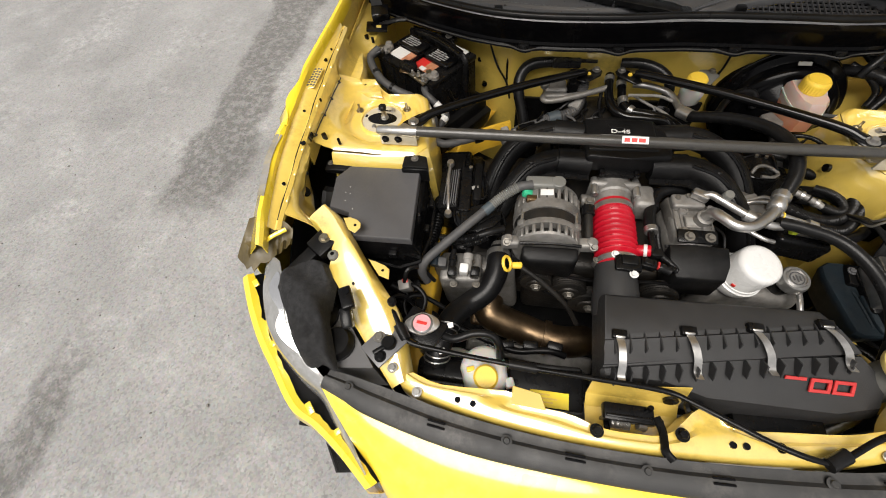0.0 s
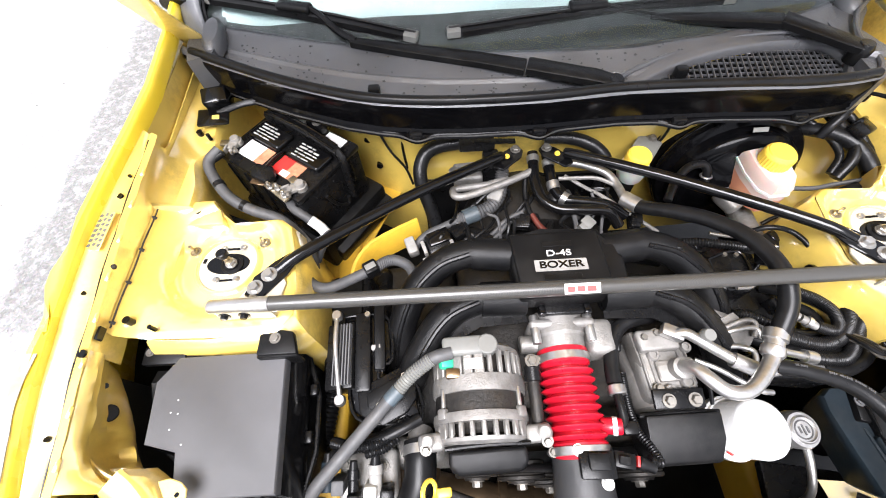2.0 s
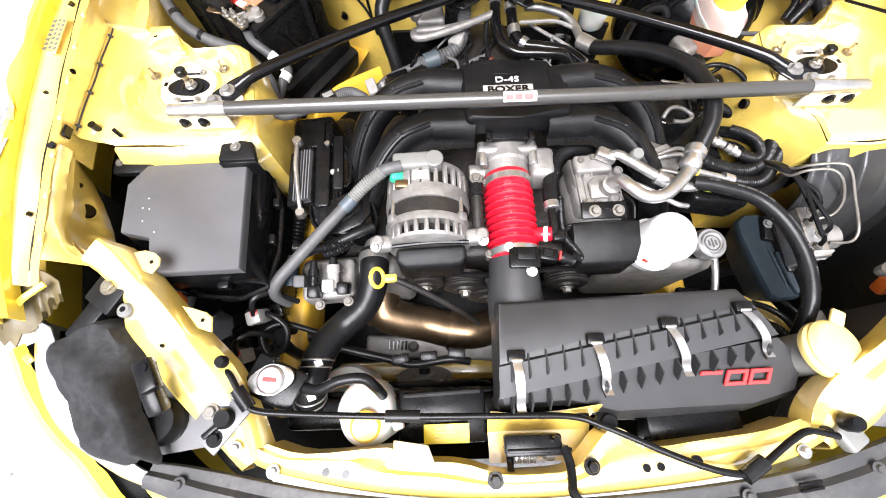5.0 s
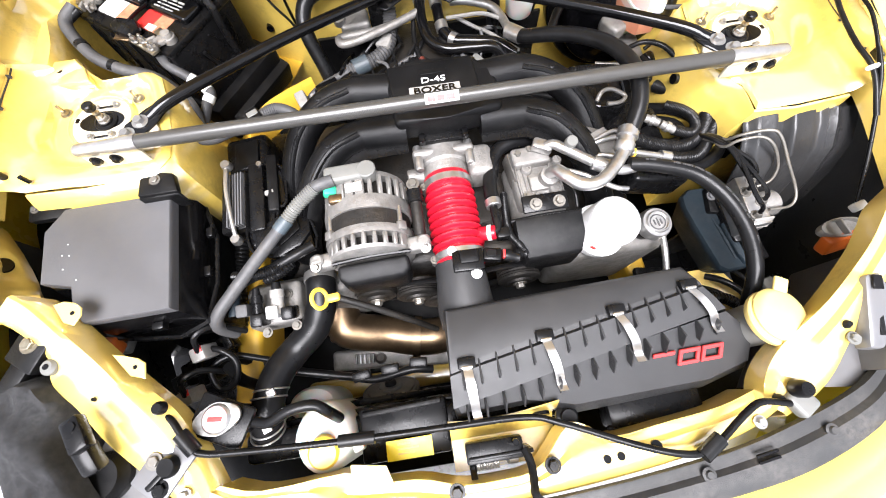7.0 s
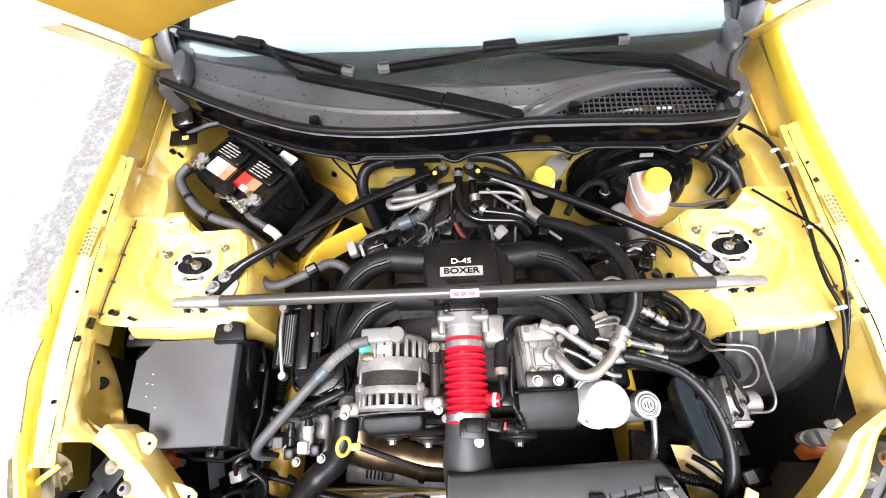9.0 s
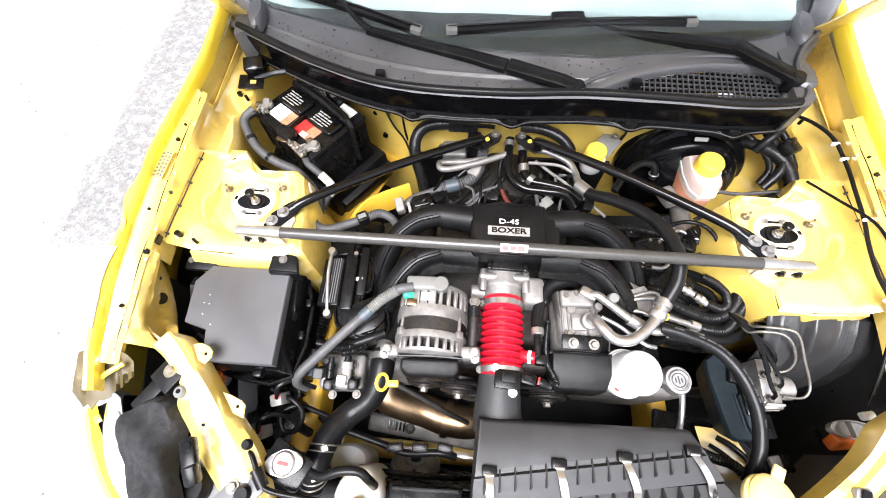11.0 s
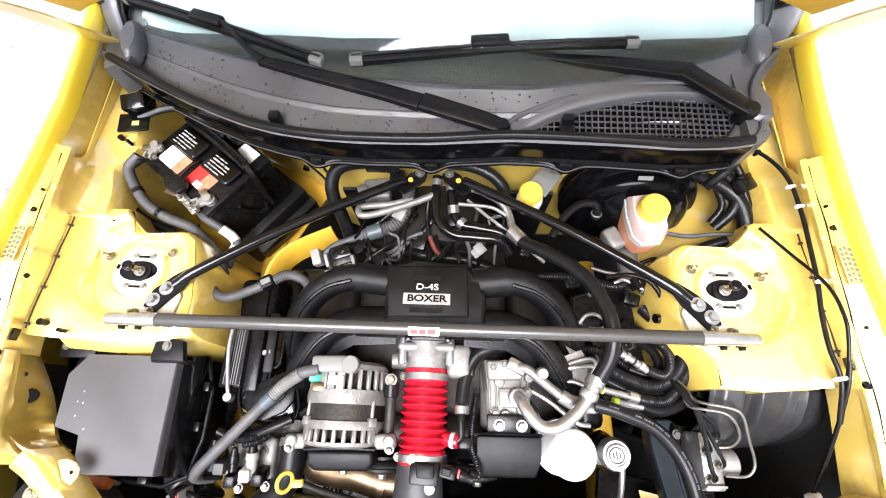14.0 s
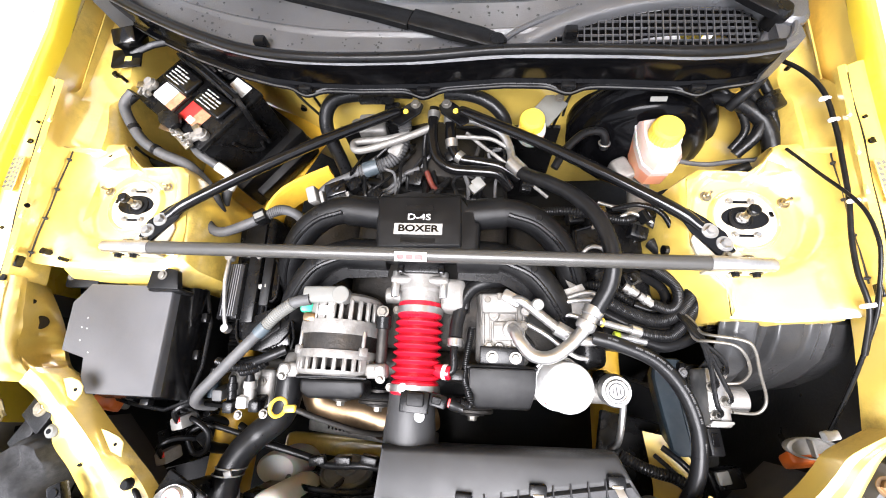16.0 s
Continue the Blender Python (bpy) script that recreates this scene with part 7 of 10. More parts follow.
part("maker_label", box((-0.158, -0.082, 0.7195), (0.028, 0.016, 0.002), (0, -6, 0), 0.0005, 1), label_white, alt)
guard = thing("belt_guard", (-0.145, -0.21, 0.63), "black moulded guard below the alternator", "guard")
bm = prism([(-0.203, -0.200, 0.004), (-0.086, -0.196, 0.004), (-0.084, -0.218, -0.002), (-0.094, -0.230, -0.008), (-0.190, -0.233, -0.008), (-0.203, -0.222, -0.002)][::-1], 0.618, 0.680, 0.007, 3)
part("shell", bm, plastic, guard)
part("lip", tube([(-0.208, -0.197, 0.684), (-0.145, -0.193, 0.686), (-0.081, -0.193, 0.684)], 0.0035, 8, 3), satin, guard)
ad = thing("tensioner_rod", (-0.065, -0.12, 0.62), "dark belt tensioner rod beside the alternator", "tensioner")
part("rod", cyl((-0.062, -0.180, 0.665), (-0.062, -0.075, 0.680), 0.010, 14), block, ad)
part("cap", cyl((-0.062, -0.105, 0.676), (-0.062, -0.082, 0.680), 0.014, 16), satin, ad)
part("bolt", hexbolt((-0.062, -0.076, 0.69), (0, 0, 1), 0.009, 0.008), boltsteel, ad)

# ---- air conditioning compressor and pipes ----
comp = thing("compressor", (0.158, -0.10, 0.58), "cast aluminium air conditioning compressor", "compressor")
bm = box((0.158, -0.095, 0.635), (0.086, 0.098, 0.070), (0, 0, 2), 0.012, 3)
cyl((0.158, -0.155, 0.615), (0.158, -0.035, 0.615), 0.050, 28, bm)
part("housing", bm, alloy, comp)
part("head", box((0.150, -0.050, 0.676), (0.066, 0.036, 0.022), (0, 0, 2), 0.006, 3), alloy, comp)
part("top_pad", box((0.163, -0.098, 0.671), (0.048, 0.034, 0.010), (0, 0, 2), 0.004, 2), alloy, comp)
for x, y in ((0.128, -0.046), (0.150, -0.040), (0.132, -0.126), (0.192, -0.088)):
    part("bolt", hexbolt((x, y, 0.684 if y > -0.06 else 0.676), (0, 0, 1), 0.007, 0.008), boltsteel, comp)
for k, x in enumerate((0.122, 0.134, 0.182, 0.194)):
    part("cast_rib", box((x, -0.092, 0.668), (0.004, 0.070 - 0.012 * (k % 2), 0.012), (0, 0, 2), 0.0015, 1), alloy, comp)
for x, y, r_ in ((0.140, -0.072, 0.010), (0.182, -0.118, 0.012), (0.150, -0.128, 0.009), (0.196, -0.062, 0.009)):
    part("boss", lathe((x, y, 0.664), (x, y, 0.6795), [(r_, 0), (r_, 0.8), (r_ * 0.8, 1), (r_ * 0.5, 1), (r_ * 0.45, 0.85)], 16), alloy, comp)
part("cast_web", box((0.118, -0.060, 0.655), (0.012, 0.060, 0.030), (0, 12, 6), 0.004, 2), dirty_alloy, comp)
part("rating_plate", box((0.156, -0.100, 0.6765), (0.030, 0.020, 0.0012), (0, 0, 2), 0.0003, 1), palegrey, comp)
part("clutch_wire", tube([(0.195, -0.10, 0.668), (0.212, -0.125, 0.672), (0.215, -0.15, 0.660)], 0.003, 8, 5), rubber, comp)
part("bracket", box((0.155, -0.142, 0.680), (0.078, 0.030, 0.008), (12, 0, 0), 0.003), satin, comp, "black bracket with two bolts")
for x in (0.138, 0.178):
    part("bracket_bolt", hexbolt((x, -0.145, 0.684), (0, -0.2, 1), 0.0085, 0.008), boltsteel, comp)
guard2 = thing("belt_guard", (0.155, -0.21, 0.61), "black moulded guard below the compressor", "guard")
bm = prism([(0.098, -0.164, 0.004), (0.214, -0.162, 0.004), (0.214, -0.200, -0.006), (0.205, -0.230, -0.020), (0.112, -0.232, -0.020), (0.099, -0.203, -0.006)][::-1], 0.605, 0.676, 0.005, 2)
part("shell", bm, plastic, guard2)
part("lip", tube([(0.094, -0.163, 0.667), (0.156, -0.160, 0.669), (0.217, -0.161, 0.667)], 0.0035, 8, 3), plastic, guard2)

ac = thing("refrigerant_pipe", (0.24, -0.10, 0.62), "bright bent aluminium refrigerant pipe", "pipe")
part("tube", tube([(0.296, -0.072, 0.735), (0.288, -0.092, 0.733), (0.262, -0.122, 0.731), (0.232, -0.143, 0.730), (0.203, -0.143, 0.730), (0.184, -0.124, 0.728), (0.174, -0.105, 0.718), (0.172, -0.095, 0.685)], 0.0105, 16, 7), bright, ac)
part("union", lathe((0.283, -0.098, 0.732), (0.302, -0.062, 0.738), [(0.013, 0), (0.016, 0.1), (0.016, 0.35), (0.0135, 0.4), (0.0135, 0.6), (0.017, 0.65), (0.017, 1)], 18), bright, ac, "crimped pipe union")
part("base", cyl((0.172, -0.096, 0.672), (0.173, -0.099, 0.694), 0.017, 18), alloy, ac)
ac2 = thing("refrigerant_pipe", (0.22, -0.07, 0.66), "straight aluminium refrigerant pipe with service valve", "pipe")
part("tube", tube([(0.166, -0.046, 0.694), (0.185, -0.048, 0.706), (0.205, -0.062, 0.706), (0.255, -0.098, 0.702), (0.290, -0.112, 0.698), (0.315, -0.110, 0.695)], 0.0085, 14, 6), bright, ac2)
part("flange", box((0.170, -0.044, 0.698), (0.036, 0.022, 0.018), (0, 0, -28), 0.005, 2), bright, ac2)
part("valve", lathe((0.213, -0.052, 0.700), (0.213, -0.058, 0.724), [(0.008, 0), (0.008, 0.4), (0.0105, 0.45), (0.0105, 0.9), (0.009, 1)], 14), greyplug, ac2, "pale service valve cap")
part("union", tube([(0.245, -0.092, 0.702), (0.275, -0.108, 0.700)], 0.0125, 14, 3), bright, ac2)
part("thin_line", tube([(0.20, -0.085, 0.68), (0.232, -0.104, 0.685), (0.275, -0.135, 0.685), (0.30, -0.14, 0.68)], 0.0045, 10, 5), bright, ac2)
h = solid("refrigerant_hose", tube([(0.182, 0.222, 0.690), (0.200, 0.200, 0.705), (0.235, 0.172, 0.728), (0.275, 0.135, 0.750), (0.308, 0.085, 0.768), (0.324, 0.025, 0.775), (0.322, -0.025, 0.762), (0.303, -0.066, 0.740)], 0.0135, 16, 7), rubber, "thick black hose arching over the engine", "hose")
part("ferrule", tube([(0.170, 0.238, 0.690), (0.190, 0.212, 0.696)], 0.0155, 16, 3), bright, h, "crimped alloy ferrule")
part("end_pipe", tube([(0.172, 0.236, 0.690), (0.166, 0.272, 0.690), (0.152, 0.300, 0.694), (0.128, 0.318, 0.694), (0.10, 0.335, 0.690), (0.07, 0.345, 0.685)], 0.0085, 12, 6), bright, h, "bent alloy pipe")
LOW_HOSE = [(0.305, -0.105, 0.700), (0.345, -0.115, 0.702), (0.405, -0.140, 0.700), (0.445, -0.185, 0.692), (0.464, -0.245, 0.682), (0.462, -0.305, 0.668), (0.451, -0.352, 0.642), (0.445, -0.390, 0.608)]
h = solid("refrigerant_hose", tube(LOW_HOSE, 0.0120, 16, 7), rubber, "thick black hose bending down beside the filter case", "hose")
part("ferrule", tube([(0.448, -0.376, 0.615), (0.444, -0.398, 0.595)], 0.0175, 16, 3), bright, h, "crimped alloy ferrule")
part("end_pipe", tube([(0.444, -0.396, 0.597), (0.436, -0.44, 0.55), (0.425, -0.46, 0.45)], 0.010, 12, 4), bright, h)
line = curve_points(LOW_HOSE[:6], 24)
for k in range(14, len(line) - 4):
    if k % 34 > 22 or k % 7 == 3:
        continue
    d = (line[k + 1] - line[k - 1]).normalized()
    side = d.cross(Vector((0, 0, 1))).normalized()
    part("print", box(line[k] - side * 0.0030 + Vector((0, 0, 0.0116)), ((line[k + 1] - line[k]).length * 0.7, 0.0036 - 0.0010 * (k % 2), 0.0012), (0, 0, math.degrees(math.atan2(d.y, d.x))), 0), conduit, h)
# ---- oil filter and filler ----
fi = thing("oil_filter", (0.268, -0.188, 0.60), "white spin-on oil filter standing in its cup", "oil filter")
part("can", lathe((0.262, -0.180, 0.600), (0.272, -0.190, 0.676), [(0.040, 0), (0.044, 0.04), (0.0445, 0.12), (0.0435, 0.16), (0.0435, 0.84), (0.0415, 0.93), (0.036, 0.985), (0.030, 1)], 36), white, fi)
part("cup", lathe((0.260, -0.178, 0.585), (0.264, -0.182, 0.615), [(0.046, 0), (0.050, 0.4), (0.050, 0.8), (0.047, 0.85), (0.046, 1)], 36), white, fi, "pale oil catch cup")
bm = box((0.236, -0.218, 0.624), (0.008, 0.002, 0.006), (0, 0, -40), 0, bm=None)
part("print", bm, label_red, fi)
oc = thing("oil_filler_cap", (0.360, -0.190, 0.58), "bright metal oil filler cap with a slotted top", "oil cap")
part("cap", lathe((0.360, -0.187, 0.605), (0.361, -0.190, 0.628), [(0.026, 0), (0.029, 0.1), (0.029, 0.75), (0.026, 1)], 24), bright, oc)
part("grip", lathe((0.361, -0.190, 0.6275), (0.361, -0.1905, 0.6325), [(0.021, 0), (0.021, 0.6), (0.019, 1), (0.0175, 1), (0.0175, 0.2)], 28), bright, oc, "raised rim")
bm = ring((0.361, -0.190, 0.629), (0, -0.1, 1), 0.0135, 0.0012)
for dx in (-0.006, 0.0, 0.006):
    box((0.361 + dx, -0.190, 0.6292), (0.0026, 0.016 - abs(dx), 0.0014), (0, 0, 8), 0, bm=bm)
part("emblem", bm, conduit, oc, "dark embossed ring with bars")
part("neck", cyl((0.362, -0.170, 0.54), (0.360, -0.187, 0.606), 0.022, 20), satin, oc)

# ---- cooling: hose, radiator, caps, bottle ----
rh = thing("radiator_hose", (-0.31, -0.30, 0.5), "thick black radiator hose with spring clamps", "hose")
part("hose", tube([(-0.252, -0.178, 0.612), (-0.250, -0.205, 0.615), (-0.254, -0.240, 0.606), (-0.272, -0.275, 0.590), (-0.308, -0.305, 0.580), (-0.335, -0.338, 0.588), (-0.350, -0.375, 0.592), (-0.358, -0.41, 0.585), (-0.362, -0.445, 0.565)], 0.0262, 20, 8), rubber, rh)
part("clamp", tube([(-0.2515, -0.186, 0.613), (-0.251, -0.200, 0.615)], 0.0278, 18, 2), bright, rh, "spring steel clamp")
part("clamp_wire", ring((-0.348, -0.368, 0.592), (-0.00, -0.01, 0.00), 0.0275, 0.0016), bright, rh, "spring steel wire clamp")
part("clamp_wire", ring((-0.352, -0.380, 0.592), (-0.00, -0.01, 0.00), 0.0275, 0.0016), bright, rh, "spring steel wire clamp")
part("clamp_tail", box((-0.338, -0.374, 0.618), (0.014, 0.012, 0.005), (20, 0, 20), 0.001, 1), bright, rh)
part("clamp_wire", ring((-0.359, -0.422, 0.580), (-0.00, -0.01, -0.01), 0.0275, 0.0016), bright, rh, "spring steel wire clamp")
part("clamp_wire", ring((-0.361, -0.432, 0.575), (-0.00, -0.01, -0.01), 0.0275, 0.0016), bright, rh, "spring steel wire clamp")
part("clamp_tail", box((-0.349, -0.427, 0.606), (0.014, 0.012, 0.005), (20, 0, 20), 0.001, 1), bright, rh)
part("outlet", cyl((-0.250, -0.160, 0.602), (-0.252, -0.186, 0.613), 0.021, 18), alloy, rh)
rad = thing("radiator", (-0.02, -0.46, 0.25), "black-topped radiator behind the front panel", "radiator")
part("tank", box((-0.05, -0.455, 0.555), (0.70, 0.05, 0.04), bevel=0.012, seg=3), satin, rad)
part("core", box((-0.05, -0.458, 0.39), (0.66, 0.03, 0.29), bevel=0.004), block, rad, "finned aluminium core")
part("shroud", box((-0.06, -0.425, 0.42), (0.56, 0.012, 0.26), bevel=0.004), satin, rad, "black fan shroud")
part("outlet", cyl((-0.362, -0.452, 0.52), (-0.362, -0.446, 0.57), 0.024, 18), satin, rad)
fan = thing("cooling_fan", (-0.172, -0.39, 0.30), "black electric fan motor in its shroud", "fan")
for k in range(5):
    a = 2 * math.pi * k / 5 + 0.3
    part("spoke", tube([(-0.172 + 0.05 * math.cos(a), -0.405, 0.395 + 0.05 * math.sin(a)), (-0.172 + 0.13 * math.cos(a), -0.41, 0.395 + 0.13 * math.sin(a))], 0.006, 6, 2), satin, fan)
part("ring", ring((-0.172, -0.41, 0.395), (0, 1, 0), 0.135, 0.006), satin, fan)
solid("fan_wiring", tube([(-0.36, -0.33, 0.52), (-0.30, -0.345, 0.50), (-0.24, -0.36, 0.49), (-0.19, -0.372, 0.49), (-0.12, -0.365, 0.50), (-0.08, -0.37, 0.49)], 0.008, 10, 6), rubber, "black fan wiring loom", "cable")

ears = [(-0.385 + (0.0225 + 0.012 * max(0.0, math.cos(a - 0.15)) ** 5 + 0.013 * max(0.0, -math.cos(a - 0.15)) ** 5) * math.cos(a), -0.402 + (0.0225 + 0.012 * max(0.0, math.cos(a - 0.15)) ** 5 + 0.013 * max(0.0, -math.cos(a - 0.15)) ** 5) * math.sin(a)) for a in (2 * math.pi * k / 40 for k in range(40))]
bm = prism(ears, 0.681, 0.687, 0.002, 2)
rc = part("cap", bm, bright, rad, "bright pressed radiator cap with a red centre label")
part("dome", lathe((-0.385, -0.402, 0.685), (-0.385, -0.402, 0.6905), [(0.022, 0), (0.021, 0.5), (0.0175, 1)], 24), bright, rc)
part("label", lathe((-0.385, -0.402, 0.690), (-0.385, -0.402, 0.6915), [(0.0172, 0), (0.0172, 1)], 24), material("pink_enamel", (0.62, 0.30, 0.32), 0.3, vary=0.1), rc)
part("red_bar", box((-0.385, -0.402, 0.692), (0.020, 0.006, 0.001), (0, 0, -6), 0.0002, 1), label_red, rc)
part("neck", cyl((-0.385, -0.408, 0.55), (-0.385, -0.402, 0.682), 0.022, 18), satin, rc)
part("carrier", box((-0.385, -0.405, 0.672), (0.085, 0.06, 0.010), (0, 0, -25), 0.004), satin, rc)
solid("overflow_hose", tube([(-0.348, -0.412, 0.662), (-0.32, -0.418, 0.668), (-0.285, -0.406, 0.676), (-0.252, -0.404, 0.674), (-0.235, -0.416, 0.660), (-0.230, -0.428, 0.618)], 0.0082, 12, 7), rubber, "thin black overflow hose", "hose")
bt = thing("coolant_bottle", (-0.255, -0.45, 0.45), "translucent white coolant bottle with a yellow cap", "bottle")
bm = loft([[(-0.260 + 0.048 * q * math.cos(a) + (0.004 if math.sin(a) < 0 else 0), -0.452 + 0.054 * q * math.sin(a), z - 0.010 * math.sin(a) * (q < 0.99)) for a in (2 * math.pi * k / 28 for k in range(28))] for q, z in ((0.9, 0.42), (1.0, 0.44), (1.0, 0.585), (0.97, 0.60), (0.88, 0.612), (0.70, 0.619), (0.40, 0.622))])
part("body", bm, milky, bt)
bm = loft([[(-0.330 + 0.052 * q * math.cos(a), -0.398 + 0.036 * q * math.sin(a), z) for a in (2 * math.pi * k / 28 for k in range(28))] for q, z in ((0.9, 0.30), (1.0, 0.32), (1.0, 0.42), (0.95, 0.435), (0.80, 0.445), (0.40, 0.450))])
part("lower_tank", bm, milky, bt)
part("cap", lathe((-0.255, -0.470, 0.610), (-0.254, -0.474, 0.634), [(0.023, 0), (0.024, 0.2), (0.024, 0.8), (0.020, 1)], 26), capyellow, bt, "yellow cap")
part("cap_tab", box((-0.285, -0.460, 0.622), (0.016, 0.010, 0.008), (0, 0, 20), 0.002), capyellow, bt)
part("bracket", box((-0.207, -0.472, 0.60), (0.018, 0.02, 0.02), (0, 0, 20), 0.004), milky, bt)
bm = box((-0.135, -0.462, 0.565), (0.145, 0.085, 0.035), (6, 0, 0), 0.005)
p = solid("radiator_cover", bm, satin, "black panel with a yellow warning label beside the bottle", "panel")
part("yellow_label", box((-0.129, -0.490, 0.590), (0.074, 0.030, 0.0015), (6, 0, 0), 0.0004, 1), material("warning_yellow", (0.86, 0.66, 0.01), 0.4, vary=0.06), p, "bright yellow warning label")
for k, w in enumerate((0.020, 0.034, 0.026)):
    part("label_print", box((-0.148 + w / 2, -0.482 - 0.007 * k, 0.5918 - 0.0007 * k), (w, 0.0028, 0.0008), (6, 0, 0), 0, 1), capyellow, p)
part("ridge", box((-0.135, -0.428, 0.592), (0.13, 0.008, 0.010), (6, 0, 2), 0.002), plastic, p)

# exhaust manifold
ex = thing("exhaust_manifold", (-0.15, -0.28, 0.25), "heat-stained bronze exhaust manifold pipes", "exhaust manifold")
part("pipe", tube([(-0.27, -0.20, 0.42), (-0.262, -0.248, 0.405), (-0.225, -0.262, 0.39), (-0.17, -0.272, 0.372), (-0.11, -0.288, 0.365), (-0.05, -0.290, 0.36), (0.0, -0.27, 0.33)], 0.041, 22, 6), bronze, ex)
part("band", tube([(-0.118, -0.286, 0.366), (-0.102, -0.289, 0.365)], 0.047, 20, 2), bronze, ex)
part("flange", box((-0.272, -0.235, 0.36), (0.085, 0.07, 0.03), (25, 0, 0), 0.010, 3), bronze, ex)
part("sensor", lathe((-0.262, -0.255, 0.365), (-0.262, -0.275, 0.42), [(0.012, 0), (0.012, 0.4), (0.008, 0.45), (0.006, 1)], 12), zinc, ex, "oxygen sensor")
part("heat_plate", box((-0.15, -0.322, 0.315), (0.34, 0.046, 0.022), (14, 0, -5), 0.008, 3), alloy, ex, "pale crumpled heat plate")
for k in range(5):
    part("plate_slot", box((-0.262 + k * 0.010, -0.312 - k * 0.001, 0.330), (0.005, 0.022, 0.003), (14, 0, -5), 0.001, 1), gloss, ex)
part("plate_boss", lathe((-0.205, -0.318, 0.322), (-0.205, -0.316, 0.334), [(0.014, 0), (0.014, 0.5), (0.009, 1)], 16), dirty_alloy, ex)

# dipstick
dp = thing("dipstick", (-0.22, -0.25, 0.64), "yellow ring-pull dipstick on a grey tube", "dipstick")
part("loop", ring((-0.232, -0.250, 0.684), (0.9, -0.1, 0.6), 0.0150, 0.0034, None, 24, 8), capyellow, dp)
part("stem", box((-0.211, -0.251, 0.682), (0.022, 0.013, 0.012), (0, 0, 5), 0.004), capyellow, dp)
part("tube", tube([(-0.203, -0.252, 0.678), (-0.16, -0.268, 0.655), (-0.10, -0.290, 0.60), (-0.06, -0.30, 0.52)], 0.0055, 10, 5), block, dp)

# grey sheathed lead from the alternator
cd = thing("alternator_lead", (-0.30, -0.15, 0.62), "grey sheathed alternator lead with tape joints", "cable")
LEAD = [(-0.190, -0.064, 0.720), (-0.222, -0.072, 0.718), (-0.255, -0.092, 0.705), (-0.285, -0.120, 0.694), (-0.330, -0.165, 0.682), (-0.375, -0.210, 0.668), (-0.408, -0.244, 0.655), (-0.418, -0.258, 0.630), (-0.410, -0.262, 0.59)]
part("sheath", tube(LEAD, 0.0105, 14, 6), conduit, cd)
part("ribbed_sleeve", tube(LEAD[1:4], 0.0112, 12, 6, ribs=0.0008, pitch=0.0045), greyplug, cd, "ribbed grey sleeve")
part("tape", tube([(-0.276, -0.112, 0.697), (-0.292, -0.127, 0.692)], 0.0122, 12, 3), material("blue_grey_tape", (0.045, 0.06, 0.07), 0.5), cd, "blue-grey tape")

# left engine-side brackets: ignition module, coil rail
ig = thing("control_module", (-0.38, -0.04, 0.60), "black finned control module with a bright rod beside it", "control module")
part("body", box((-0.380, -0.042, 0.640), (0.050, 0.115, 0.045), (0, -12, 2), 0.004), satin, ig)
for k in range(6):
    part("fin", box((-0.392 + k * 0.0055, -0.042, 0.664 + k * 0.0012), (0.0022, 0.105, 0.010), (0, -12, 2), 0.0006, 1), housing, ig)
part("rod", tube([(-0.389, 0.020, 0.682), (-0.387, -0.03, 0.682), (-0.380, -0.09, 0.672), (-0.377, -0.115, 0.662)], 0.0042, 10, 4), bright, ig, "bright rod")
for p_ in ((-0.389, 0.022, 0.680), (-0.377, -0.117, 0.660)):
    part("rod_end", lathe(Vector(p_) - Vector((0, 0, 0.006)), Vector(p_) + Vector((0, 0, 0.008)), [(0.009, 0), (0.010, 0.3), (0.008, 1)], 12), bright, ig)
cl = thing("coil_rail", (-0.33, -0.03, 0.60), "black moulded coil rail with clips", "rail")
part("rail", box((-0.345, -0.035, 0.650), (0.028, 0.14, 0.022), (0, 0, 3), 0.005), satin, cl)
part("rail", box((-0.320, -0.010, 0.640), (0.020, 0.12, 0.04), (0, 10, 3), 0.005), plastic, cl)
bm = prism([(-0.352, -0.100), (-0.270, -0.060), (-0.254, -0.070), (-0.252, -0.118), (-0.268, -0.140), (-0.306, -0.158), (-0.345, -0.140)], 0.640, 0.655, 0.005, 2)
part("bracket", bm, satin, cl)
part("bracket_inset", prism([(-0.335, -0.108), (-0.275, -0.078), (-0.268, -0.112), (-0.30, -0.138), (-0.33, -0.132)], 0.655, 0.660, 0.003, 2), plastic, cl)
for x, y in ((-0.312, -0.128), (-0.272, -0.082), (-0.340, 0.03)):
    part("screw", lathe((x, y, 0.658), (x, y, 0.664), [(0.005, 0), (0.005, 1)], 10), bright, cl)
solid("engine_loom", tube([(-0.385, -0.195, 0.64), (-0.355, -0.188, 0.655), (-0.315, -0.180, 0.662), (-0.275, -0.165, 0.668), (-0.245, -0.150, 0.665)], 0.009, 10, 6), rubber, "black taped engine loom", "cable")
solid("engine_loom", tube([(-0.375, -0.185, 0.630), (-0.340, -0.175, 0.645), (-0.30, -0.168, 0.650), (-0.262, -0.15, 0.655)], 0.006, 10, 6), rubber, "thin black engine loom", "cable")
solid("engine_loom", tube([(-0.41, 0.09, 0.60), (-0.412, 0.03, 0.585), (-0.415, -0.03, 0.57), (-0.42, -0.10, 0.56), (-0.43, -0.17, 0.55), (-0.44, -0.24, 0.52)], 0.015, 10, 6, ribs=0.0012, pitch=0.008), rubber, "thick ribbed loom beside the fuse box", "cable")
